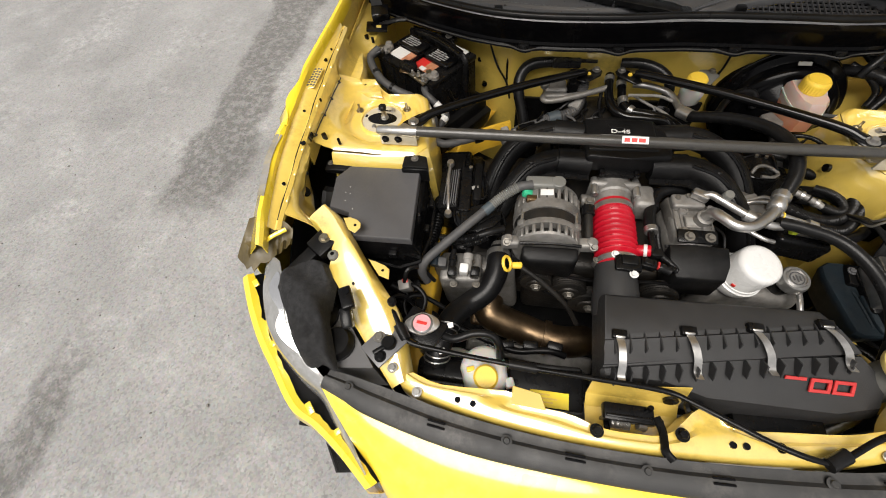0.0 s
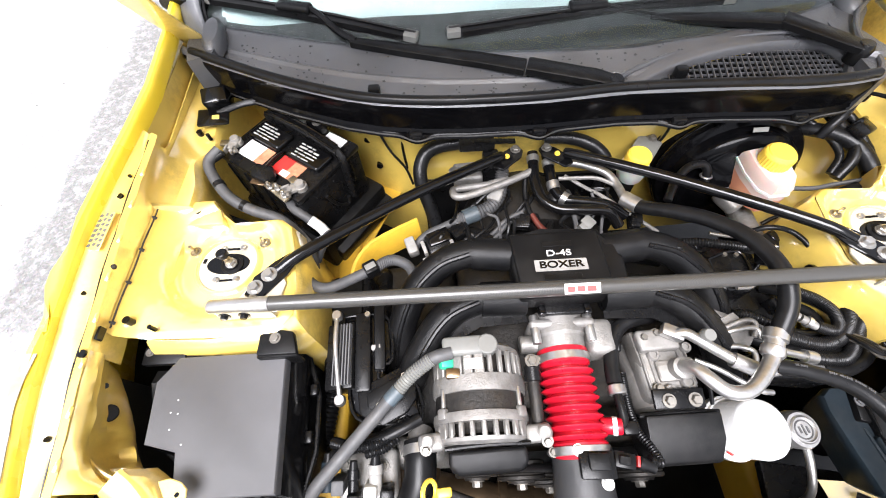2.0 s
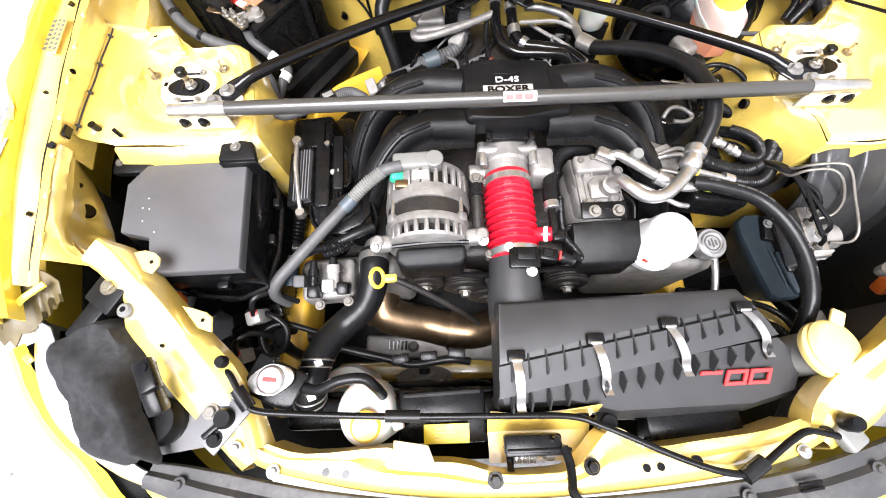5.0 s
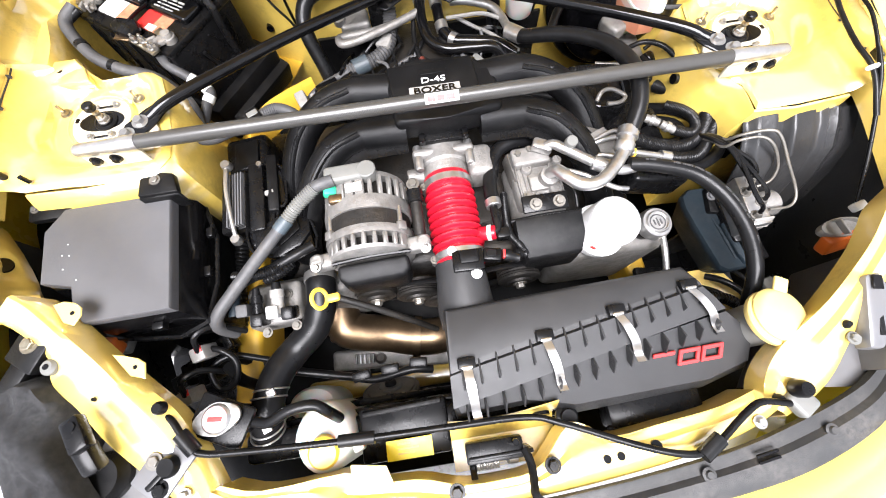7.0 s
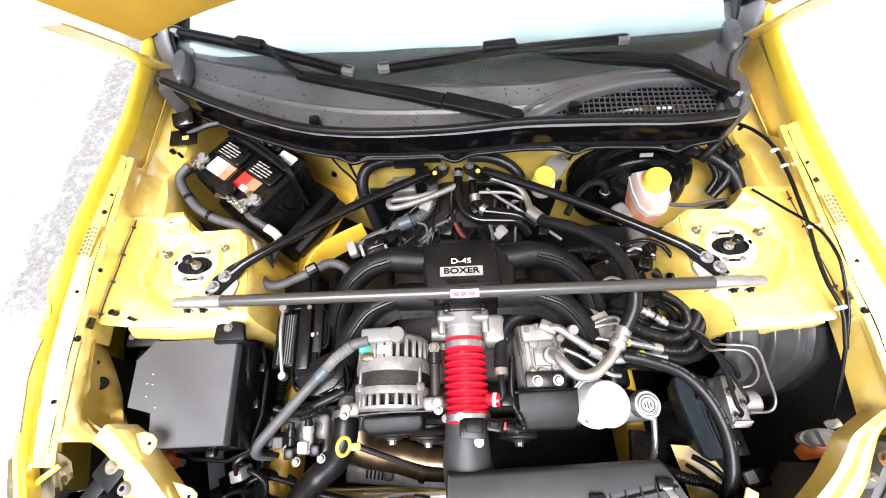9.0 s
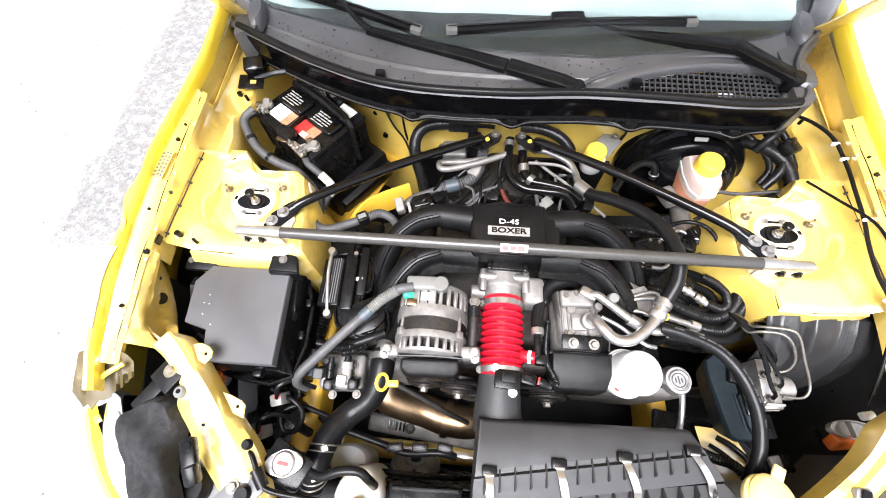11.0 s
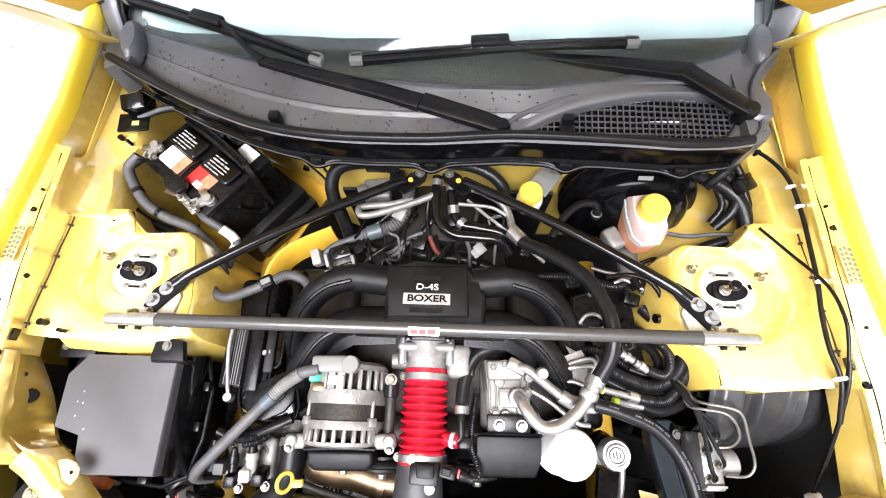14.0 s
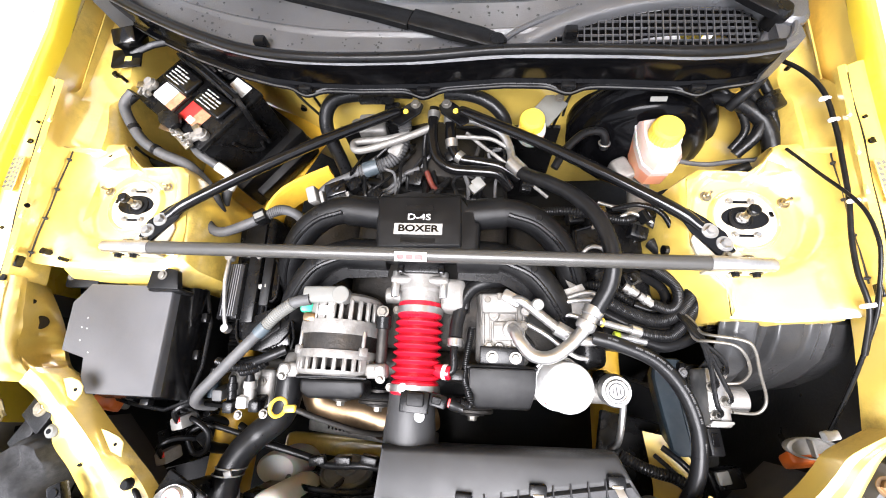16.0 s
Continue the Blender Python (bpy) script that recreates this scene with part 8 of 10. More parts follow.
solid("engine_loom", tube([(-0.50, -0.27, 0.56), (-0.46, -0.285, 0.55), (-0.43, -0.30, 0.52), (-0.40, -0.31, 0.50), (-0.37, -0.33, 0.50)], 0.010, 10, 6), rubber, "black loom low beside the corner brace", "cable")
for x, y, z, mt in ((-0.505, -0.31, 0.55, satin), (-0.47, -0.325, 0.55, satin), (-0.44, -0.275, 0.56, satin), (-0.52, -0.33, 0.55, satin)):
    b = solid("plug", box((x, y, z), (0.024, 0.022, 0.035), (10, -15, 20), 0.004), mt, "small wiring plug in the corner of the bay", "plug")
    part("collar", box((x + 0.002, y, z + 0.018), (0.028, 0.026, 0.008), (10, -15, 20), 0.003), mt, b)
for s in (-1, 1):
    sx = 0.648 if s > 0 else 0.645
    sl = thing("side_lamp", (s * 0.645, -0.262, 0.62), "orange side marker lamp with a grey bulb holder", "lamp", "side lamps")
    if s < 0:
        part("lens", box((-0.585, -0.266, 0.655), (0.048, 0.022, 0.030), (-20, 0, -6), 0.006, 3), orange, sl)
        part("holder", box((-0.590, -0.262, 0.632), (0.060, 0.026, 0.020), (-10, 0, -6), 0.006, 3), greyplug, sl, "grey holder")
        continue
    part("lens", box((0.646, -0.276, 0.632), (0.058, 0.022, 0.036), (-25, 0, 8), 0.006, 3), orange, sl)
    part("holder", loft([[(0.648 + w * math.cos(a), -0.258 + w * 0.42 * math.sin(a), z) for a in (2 * math.pi * k / 20 for k in range(20))] for w, z in ((0.036, 0.638), (0.040, 0.650), (0.040, 0.656), (0.034, 0.657), (0.033, 0.648))]), palegrey, sl, "pale dished holder")
    part("rib", box((0.648, -0.258, 0.653), (0.004, 0.026, 0.012), (0, 0, 8), 0.001, 1), palegrey, sl)

# ---- front panel hardware ----
rows = [[(x, -0.456 - 0.006 * math.cos(x * 20), 0.664), (x, -0.462, 0.640), (x, -0.470, 0.600), (x, -0.490, 0.585), (x, -0.535, 0.588)] for x in (-0.062, -0.040, -0.010, 0.020, 0.050, 0.080, 0.104)]
pocket = part("latch_pocket", sheet(rows, 0.002), bay, car, "yellow pressed pocket behind the latch")
part("pocket_hole", lathe((0.082, -0.4665, 0.622), (0.082, -0.4715, 0.623), [(0.013, 0), (0.013, 1)], 18), gloss, pocket)
for x, y in ((0.150, -0.536), (0.170, -0.535)):
    part("panel_hole", lathe((x, y, 0.664), (x, y, 0.6685), [(0.0055, 0), (0.0055, 1)], 14), gloss, car)
part("panel_hole", lathe((0.222, -0.530, 0.664), (0.222, -0.530, 0.6685), [(0.008, 0), (0.008, 1)], 16), gloss, car)
for x, y in ((-0.30, -0.528), (-0.272, -0.531)):
    part("panel_hole", lathe((x, y, 0.664), (x, y, 0.6685), [(0.0055, 0), (0.0055, 1)], 14), gloss, car)
la = thing("bonnet_latch", (0.005, -0.51, 0.60), "black bonnet latch with coil spring and release lever", "latch")
part("body", box((0.0, -0.505, 0.636), (0.085, 0.03, 0.022), bevel=0.004), satin, la)
part("plate", box((0.008, -0.512, 0.622), (0.095, 0.006, 0.055), bevel=0.002), satin, la)
part("spring", tube([(-0.030, -0.522, 0.630), (-0.012, -0.522, 0.630), (0.004, -0.522, 0.630)], 0.0085, 12, 6, ribs=0.0016, pitch=0.0036), bright, la, "steel coil spring")
part("striker", cyl((0.018, -0.520, 0.628), (0.032, -0.522, 0.624), 0.008, 12), bright, la)
part("leg", box((-0.035, -0.530, 0.630), (0.010, 0.05, 0.006), (-20, 0, 0), 0.002), gloss, la)
part("lever", tube([(0.042, -0.508, 0.652), (0.046, -0.528, 0.660), (0.044, -0.548, 0.668), (0.042, -0.562, 0.674), (0.052, -0.574, 0.674)], 0.0075, 8, 6, flat=0.5), satin, la, "black release lever")
part("pin", cyl((0.030, -0.498, 0.640), (0.030, -0.496, 0.668), 0.005, 10), gloss, la)
for x, y in ((-0.062, -0.545), (0.074, -0.532)):
    part("bolt", hexbolt((x, y, 0.668), (0, 0, 1), 0.009, 0.009, None, 1.5), satin, la)
rel = thing("release_cable", (0, -0.46, 0.66), "black bonnet release rod lying across the front panel", "cable")
ROD = [(-0.462, -0.384, 0.700), (-0.442, -0.392, 0.701), (-0.424, -0.418, 0.698), (-0.404, -0.442, 0.693), (-0.34, -0.450, 0.688), (-0.20, -0.458, 0.682), (-0.06, -0.462, 0.678), (0.05, -0.466, 0.674), (0.10, -0.482, 0.676), (0.19, -0.522, 0.680), (0.245, -0.541, 0.684), (0.285, -0.543, 0.684), (0.31, -0.528, 0.686), (0.345, -0.505, 0.690), (0.372, -0.494, 0.692), (0.41, -0.502, 0.690)]
part("cable", tube(ROD, 0.0048, 10, 6), satin, rel)
part("sleeve", tube([(-0.215, -0.457, 0.683), (-0.165, -0.459, 0.681)], 0.0088, 10, 3), rubber, rel)
part("sleeve", tube([(0.272, -0.548, 0.684), (0.302, -0.530, 0.686)], 0.0125, 10, 3, flat=0.8), rubber, rel)
part("sleeve", tube([(-0.428, -0.414, 0.699), (-0.408, -0.440, 0.694)], 0.0105, 10, 3), rubber, rel)
st = thing("bonnet_stop", (-0.445, -0.452, 0.69), "black bonnet stop plate bolted to the corner brace", "bonnet stop")
part("plate", box((-0.447, -0.455, 0.697), (0.056, 0.070, 0.006), (0, 0, -38), 0.005), housing, st, "worn grey plate")
part("buffer", lathe((-0.437, -0.452, 0.699), (-0.437, -0.452, 0.711), [(0.014, 0), (0.014, 0.6), (0.011, 1)], 18), rubber, st)
part("ridge", box((-0.450, -0.466, 0.704), (0.030, 0.008, 0.010), (0, 0, 40), 0.002), rubber, st)
part("bolt", hexbolt((-0.458, -0.443, 0.701), (0, 0, 1), 0.009, 0.006), boltsteel, st)
part("bolt", hexbolt((-0.448, -0.478, 0.699), (0, 0, 1), 0.009, 0.006), satin, st)
st = thing("bonnet_stop", (0.43, -0.50, 0.67), "grey bonnet stop on the corner brace", "bonnet stop")
part("body", box((0.43, -0.502, 0.682), (0.034, 0.036, 0.02), (0, 0, 30), 0.006, 3), greyplug, st)
part("buffer", lathe((0.425, -0.485, 0.69), (0.425, -0.485, 0.712), [(0.012, 0), (0.012, 0.7), (0.009, 1)], 16), rubber, st)
for x, y, z in ((-0.375, -0.525, 0.667), (0.375, -0.522, 0.667), (-0.425, -0.492, 0.684), (0.521, -0.432, 0.706)):
    solid("bolt", hexbolt((x, y, z), (0, 0, 1), 0.0075, 0.007, None, 1.5), bright if x < 0.5 else greyplug, "bolt in the yellow front panel", "bolt")
bm = prism([(-0.205, -0.49), (-0.155, -0.498), (-0.145, -0.525), (-0.205, -0.522)], 0.664, 0.668, 0.001, 1)
solid("panel_tab", bm, bay, "small yellow tab with a hole on the front panel", "tab")
wc = thing("washer_filler", (0.442, -0.386, 0.60), "faded yellow washer filler cap on a grey neck", "washer cap")
part("neck", cyl((0.425, -0.395, 0.55), (0.438, -0.388, 0.690), 0.032, 22), greyplug, wc)
part("rim", lathe((0.437, -0.388, 0.682), (0.439, -0.387, 0.694), [(0.040, 0), (0.042, 0.3), (0.042, 0.8), (0.040, 1)], 28), capfaded, wc)
part("cap", lathe((0.443, -0.384, 0.693), (0.445, -0.383, 0.706), [(0.039, 0), (0.040, 0.3), (0.036, 0.8), (0.030, 1)], 28), capfaded, wc)
part("tab", box((0.462, -0.342, 0.698), (0.024, 0.02, 0.006), (0, 0, 60), 0.003), capfaded, wc)

# ---- brake and clutch ----
bo = thing("brake_booster", (0.455, 0.36, 0.45), "glossy black brake booster drum on the bulkhead", "brake booster")
part("drum", lathe((0.460, 0.412, 0.615), (0.450, 0.262, 0.640), [(0.145, 0), (0.149, 0.06), (0.149, 0.26), (0.146, 0.30), (0.144, 0.33), (0.146, 0.36), (0.149, 0.40), (0.149, 0.47), (0.145, 0.51), (0.134, 0.53), (0.129, 0.55), (0.1265, 0.60), (0.124, 0.68), (0.117, 0.74), (0.104, 0.77), (0.098, 0.775), (0.094, 0.80), (0.07, 0.90), (0.05, 1)], 64), drumblack, bo)
part("rim", ring((0.4555, 0.352, 0.6255), (0.06, 1, -0.16), 0.147, 0.004, None, 56, 8), gloss, bo)
part("plate_label", box((0.440, 0.325, 0.7685), (0.030, 0.002, 0.009), (-38, 0, 0), 0.0005, 1), greyplug, bo, "small maker's plate")
part("vacuum_hose", tube([(0.262, 0.225, 0.690), (0.285, 0.262, 0.702), (0.318, 0.292, 0.708), (0.350, 0.300, 0.706), (0.364, 0.292, 0.694), (0.366, 0.282, 0.672)], 0.0085, 12, 6), rubber, bo)
part("hose_clip", ring((0.365, 0.287, 0.684), (0, 0.3, 1), 0.0105, 0.002), bright, bo)
part("master_cylinder", tube([(0.455, 0.275, 0.612), (0.445, 0.20, 0.622), (0.440, 0.150, 0.628)], 0.022, 18, 4), alloy, bo, "cast master cylinder")
part("cylinder_end", lathe((0.440, 0.150, 0.628), (0.438, 0.140, 0.630), [(0.024, 0), (0.024, 0.6), (0.018, 1)], 20), bright, bo)
part("bracket", box((0.400, 0.235, 0.665), (0.035, 0.05, 0.03), (0, 0, 25), 0.008, 3), alloy, bo)
part("pipe", tube([(0.432, 0.165, 0.630), (0.39, 0.17, 0.632), (0.36, 0.18, 0.63)], 0.004, 10, 4), boltsteel, bo)
part("pipe", tube([(0.465, 0.190, 0.64), (0.49, 0.195, 0.655), (0.50, 0.175, 0.655), (0.485, 0.150, 0.64), (0.45, 0.12, 0.62), (0.42, 0.09, 0.60)], 0.0042, 10, 6), satin, bo)
bo.location.x -= 0.008
fr = thing("fluid_reservoir", (0.432, 0.24, 0.66), "translucent brake fluid reservoir with amber fluid and yellow cap", "reservoir")
RESP = [(0.404, 0.290), (0.440, 0.296), (0.464, 0.288), (0.474, 0.262), (0.472, 0.212), (0.458, 0.192), (0.424, 0.190), (0.408, 0.208), (0.402, 0.25)]
part("fluid", loft([[(x * 0.995 + 0.002, y, z) for x, y in RESP] for z in (0.668, 0.700)]), fluid, fr, "amber fluid level")
part("body", loft([[(x, y, z) for x, y in RESP] for z in (0.700, 0.733)] + [[(0.435 + (x - 0.435) * 0.86, 0.242 + (y - 0.242) * 0.88, 0.744) for x, y in RESP]]), pinkish, fr)
part("seam", loft([[(0.435 + (x - 0.435) * 1.05, 0.242 + (y - 0.242) * 1.04, z) for x, y in RESP] for z in (0.714, 0.719)]), milky, fr)
part("cap", ribbed_cap((0.440, 0.252, 0.742), 0.0285, 0.030), capyellow, fr, "yellow ribbed screw cap")
part("collar", lathe((0.440, 0.252, 0.736), (0.440, 0.252, 0.744), [(0.034, 0), (0.034, 0.7), (0.030, 1)], 30), milky, fr, "milky neck collar")
part("neck", cyl((0.438, 0.245, 0.63), (0.437, 0.245, 0.66), 0.018, 14), milky, fr)
fr.location += Vector((0.004, 0.012, 0.0))
solid("level_wire", tube([(0.47, 0.255, 0.69), (0.50, 0.240, 0.69), (0.54, 0.232, 0.695), (0.58, 0.235, 0.70), (0.62, 0.228, 0.72)], 0.0045, 8, 6), conduit, "thin grey sensor wire", "cable")
cr = thing("clutch_reservoir", (0.215, 0.31, 0.66), "small translucent clutch reservoir with yellow cap on the bulkhead", "reservoir")
part("body", lathe((0.212, 0.310, 0.660), (0.210, 0.306, 0.712), [(0.020, 0), (0.027, 0.15), (0.029, 0.6), (0.027, 0.9), (0.022, 1)], 26), milky, cr)
part("cap", ribbed_cap((0.208, 0.305, 0.712), 0.025, 0.026), capyellow, cr, "yellow ribbed screw cap")
part("bracket", box((0.245, 0.352, 0.700), (0.05, 0.07, 0.005), (0, 0, -38), 0.002), greyplug, cr)
part("bracket_bolt", hexbolt((0.268, 0.378, 0.702), (0, 0, 1), 0.008, 0.007), boltsteel, cr)
cr.location.y += 0.006

# ---- bulkhead harness, heater hoses, pipes ----
solid("bulkhead_loom", tube([(-0.205, 0.245, 0.55), (-0.218, 0.285, 0.61), (-0.238, 0.33, 0.67), (-0.232, 0.362, 0.700), (-0.205, 0.380, 0.716), (-0.15, 0.385, 0.722), (-0.09, 0.384, 0.722)], 0.0155, 14, 9), taped, "thick taped black loom along the bulkhead", "cable")
solid("bulkhead_loom", tube([(0.03, 0.382, 0.725), (0.07, 0.376, 0.728), (0.105, 0.366, 0.726), (0.135, 0.350, 0.718), (0.155, 0.332, 0.700), (0.160, 0.325, 0.66), (0.158, 0.318, 0.56)], 0.0135, 14, 9), taped, "taped black loom along the bulkhead", "cable")
solid("loom_bracket", box((-0.115, 0.372, 0.728), (0.075, 0.03, 0.018), (0, 0, 0), 0.004), satin, "black bracket on the bulkhead", "bracket")
b = solid("solenoid", box((-0.135, 0.345, 0.655), (0.062, 0.05, 0.05), (0, 0, 4), 0.008, 3), alloy, "cast valve block below the loom", "valve")
part("cap", cyl((-0.165, 0.335, 0.675), (-0.165, 0.335, 0.69), 0.012, 14), bright, b)
part("stem", box((-0.085, 0.355, 0.67), (0.035, 0.04, 0.08), (0, 0, 0), 0.006), satin, b)
solid("refrigerant_pipe", tube([(0.0, 0.322, 0.690), (-0.04, 0.304, 0.688), (-0.085, 0.288, 0.685), (-0.135, 0.273, 0.682), (-0.162, 0.272, 0.680), (-0.170, 0.286, 0.678), (-0.160, 0.296, 0.676), (-0.10, 0.305, 0.672), (-0.05, 0.32, 0.67)], 0.0080, 12, 7), alloy, "bent alloy pipe loop by the bulkhead", "pipe")
solid("ribbed_conduit", tube([(-0.060, 0.352, 0.690), (-0.062, 0.325, 0.665), (-0.072, 0.290, 0.650), (-0.095, 0.265, 0.645), (-0.135, 0.248, 0.642), (-0.165, 0.240, 0.64)], 0.0145, 14, 6, ribs=0.0013, pitch=0.0065), conduit, "grey ribbed conduit behind the manifold", "conduit")
c = solid("loom_joint", tube([(-0.120, 0.254, 0.644), (-0.150, 0.244, 0.642)], 0.0175, 14, 3), material("blue_grey_joint", (0.04, 0.052, 0.06), 0.5), "blue-grey tape joint on the conduit", "joint")
solid("ribbed_conduit", tube([(-0.165, 0.240, 0.64), (-0.195, 0.228, 0.636), (-0.225, 0.218, 0.63), (-0.250, 0.20, 0.622), (-0.262, 0.175, 0.615)], 0.0085, 12, 6), conduit, "grey branch of the loom", "conduit")
for n, pts in enumerate(([(-0.165, 0.235, 0.64), (-0.155, 0.205, 0.628), (-0.12, 0.190, 0.622), (-0.085, 0.20, 0.63), (-0.055, 0.225, 0.645), (-0.02, 0.232, 0.648)], [(-0.155, 0.232, 0.635), (-0.14, 0.212, 0.625), (-0.10, 0.206, 0.622), (-0.06, 0.232, 0.645), (-0.025, 0.246, 0.65)])):
    solid("thin_hose", tube(pts, 0.0052, 10, 6), conduit, "thin grey hose behind the manifold", "hose")
for x, y, mt in ((-0.262, 0.185, label_white), (-0.205, 0.190, satin)):
    c = solid("connector", box((x, y, 0.632), (0.022 if mt is label_white else 0.052, 0.038 if mt is label_white else 0.045, 0.030), (8, -6, 18), 0.005, 2), palegrey if mt is label_white else mt, "white wiring connector behind the manifold" if mt is label_white else "black wiring connector in a white frame", "connector")
    if mt is satin:
        for d in (-0.030, 0.030):
            part("frame_leg", box((x + d, y - 0.014, 0.634), (0.008, 0.030, 0.030), (8, -6, 18), 0.002), palegrey, c)
        part("frame_bar", box((x - 0.004, y - 0.030, 0.632), (0.062, 0.007, 0.022), (8, -6, 18), 0.002), palegrey, c)
        part("cap", box((x, y + 0.004, 0.650), (0.046, 0.030, 0.012), (8, -6, 18), 0.003), gloss, c)
hh = thing("heater_hose", (0.06, 0.27, 0.62), "glossy black heater hose from the bulkhead", "hose", "heater hoses")
part("hose", tube([(0.006, 0.365, 0.698), (0.004, 0.335, 0.692), (0.004, 0.30, 0.682), (0.014, 0.262, 0.672), (0.045, 0.236, 0.668), (0.095, 0.230, 0.668), (0.145, 0.225, 0.664), (0.17, 0.205, 0.64)], 0.0115, 14, 7), gloss, hh)
part("clamp", tube([(0.005, 0.356, 0.697), (0.0045, 0.343, 0.694)], 0.0132, 14, 2), bright, hh)
hh = thing("heater_hose", (0.09, 0.28, 0.62), "glossy black heater hose with spring clamps", "hose", "heater hoses")
part("hose", tube([(0.038, 0.365, 0.690), (0.040, 0.330, 0.680), (0.044, 0.295, 0.668), (0.062, 0.265, 0.662), (0.095, 0.258, 0.660), (0.15, 0.248, 0.655), (0.19, 0.228, 0.64)], 0.0115, 14, 7), gloss, hh)
for a, b in (((0.0385, 0.352, 0.687), (0.039, 0.338, 0.683)), ((0.043, 0.305, 0.671), (0.045, 0.288, 0.666)), ((0.058, 0.270, 0.663), (0.068, 0.262, 0.662))):
    part("clamp", tube([a, b], 0.0134, 14, 2), bright, hh)
solid("brake_line", tube([(0.055, 0.305, 0.68), (0.09, 0.30, 0.685), (0.13, 0.292, 0.69), (0.165, 0.27, 0.69)], 0.0042, 8, 4), alloy, "thin metal line behind the engine", "pipe")
solid("brake_line", tube([(0.075, 0.325, 0.665), (0.115, 0.29, 0.662), (0.15, 0.262, 0.66), (0.25, 0.19, 0.63)], 0.004, 8, 4), alloy, "thin metal line crossing the bulkhead", "pipe")
solid("sensor_lead", tube([(-0.012, 0.325, 0.68), (-0.016, 0.285, 0.66), (-0.010, 0.24, 0.65), (0.006, 0.205, 0.648), (0.022, 0.188, 0.65)], 0.0055, 10, 6), rubber, "black sensor lead with copper sleeve", "cable")
solid("copper_sleeve", tube([(-0.008, 0.236, 0.652), (0.004, 0.208, 0.650), (0.016, 0.192, 0.651)], 0.0062, 10, 4), material("copper_sleeve", (0.085, 0.016, 0.010), 0.5, vary=0.3, scale=60), "reddish sleeve on the lead", "sleeve")
# bulkhead seam line and wiring drop
for x in (-0.268, 0.298):
    y = blend(WALL, x) - 0.014
    solid("drain_tube", tube([(x + 0.012, y, 0.79), (x - 0.004, y, 0.775), (x - 0.006, y, 0.74), (x - 0.008, y + 0.003, 0.68), (x - 0.006, y + 0.01, 0.62)], 0.0032, 8, 5), satin, "thin black drain tube down the bulkhead", "tube")

# ---- right side: pump, valve block, lines, cables ----
ABSB = thing("brake_modulator", (0.51, -0.19, 0.55), "bright alloy brake modulator block with pipe unions", "brake modulator")
part("block", prism([(0.495, -0.143), (0.527, -0.142), (0.527, -0.235), (0.492, -0.236)][::-1], 0.600, 0.667, 0.004, 2), bright, ABSB)
part("motor", cyl((0.520, -0.193, 0.640), (0.564, -0.190, 0.640), 0.0225, 24), alloy, ABSB)
part("control_box", box((0.505, -0.190, 0.575), (0.030, 0.11, 0.08), (0, 0, 2), 0.006), satin, ABSB)
part("tag", box((0.509, -0.231, 0.662), (0.034, 0.004, 0.024), (-20, 0, 1), 0.001, 1), palegrey, ABSB, "pale tag")
for k in range(4):
    x, y = 0.502 + 0.018 * (k % 2), -0.218 + 0.022 * k
    part("union", hexbolt((x, y, 0.666), (0, 0, 1), 0.0075, 0.010), boltsteel, ABSB)
    part("line", tube([(x, y, 0.677), (x - 0.003, y + 0.006, 0.690), (x - 0.014, y + 0.024, 0.700), (0.484 - 0.004 * k, -0.110 + 0.004 * k, 0.704), (0.468 - 0.003 * k, -0.068, 0.690), (0.455, -0.040 + 0.008 * k, 0.64)], 0.0036, 8, 6), satin, ABSB)
solid("brake_line", tube([(0.462, -0.035, 0.66), (0.474, -0.068, 0.690), (0.477, -0.089, 0.706), (0.485, -0.097, 0.728), (0.518, -0.104, 0.742), (0.535, -0.116, 0.738), (0.556, -0.152, 0.708), (0.576, -0.183, 0.680), (0.576, -0.201, 0.670), (0.563, -0.211, 0.665), (0.530, -0.211, 0.665)], 0.0025, 10, 6), boltsteel, "thin bent steel brake line", "pipe", "brake lines")
solid("brake_line", tube([(0.455, -0.045, 0.66), (0.465, -0.078, 0.690), (0.468, -0.101, 0.704), (0.478, -0.106, 0.727), (0.507, -0.111, 0.736), (0.526, -0.125, 0.729), (0.545, -0.145, 0.703), (0.546, -0.158, 0.687), (0.540, -0.165, 0.676), (0.525, -0.167, 0.668)], 0.0025, 10, 6), boltsteel, "thin bent steel brake line", "pipe", "brake lines")
bc = thing("reservoir_cover", (0.48, -0.21, 0.50), "smooth blue-black plastic cover beside the modulator", "cover")
BLUE = [(0.438, -0.160), (0.440, -0.136), (0.456, -0.124), (0.484, -0.124), (0.500, -0.134), (0.506, -0.205), (0.512, -0.272), (0.506, -0.290), (0.470, -0.293), (0.458, -0.284), (0.446, -0.215)]
blue_mid = (0.478, -0.20)
bm = loft([[(blue_mid[0] + (x - blue_mid[0]) * q + d, blue_mid[1] + (y - blue_mid[1]) * q, z) for x, y in BLUE][::-1] for q, z, d in ((0.80, 0.52, 0.012), (0.97, 0.575, 0.004), (1.0, 0.590, 0), (0.985, 0.598, 0), (0.955, 0.601, 0))])
part("shell", bm, bluecover, bc, smooth=40)
part("step", prism([(0.484, -0.205), (0.508, -0.195), (0.514, -0.270), (0.500, -0.287), (0.492, -0.262)][::-1], 0.570, 0.609, 0.005, 2), bluecover, bc, "stepped edge")
part("step_rib", tube([(0.480, -0.190, 0.600), (0.484, -0.225, 0.602), (0.491, -0.272, 0.600)], 0.003, 8, 4), bluecover, bc)
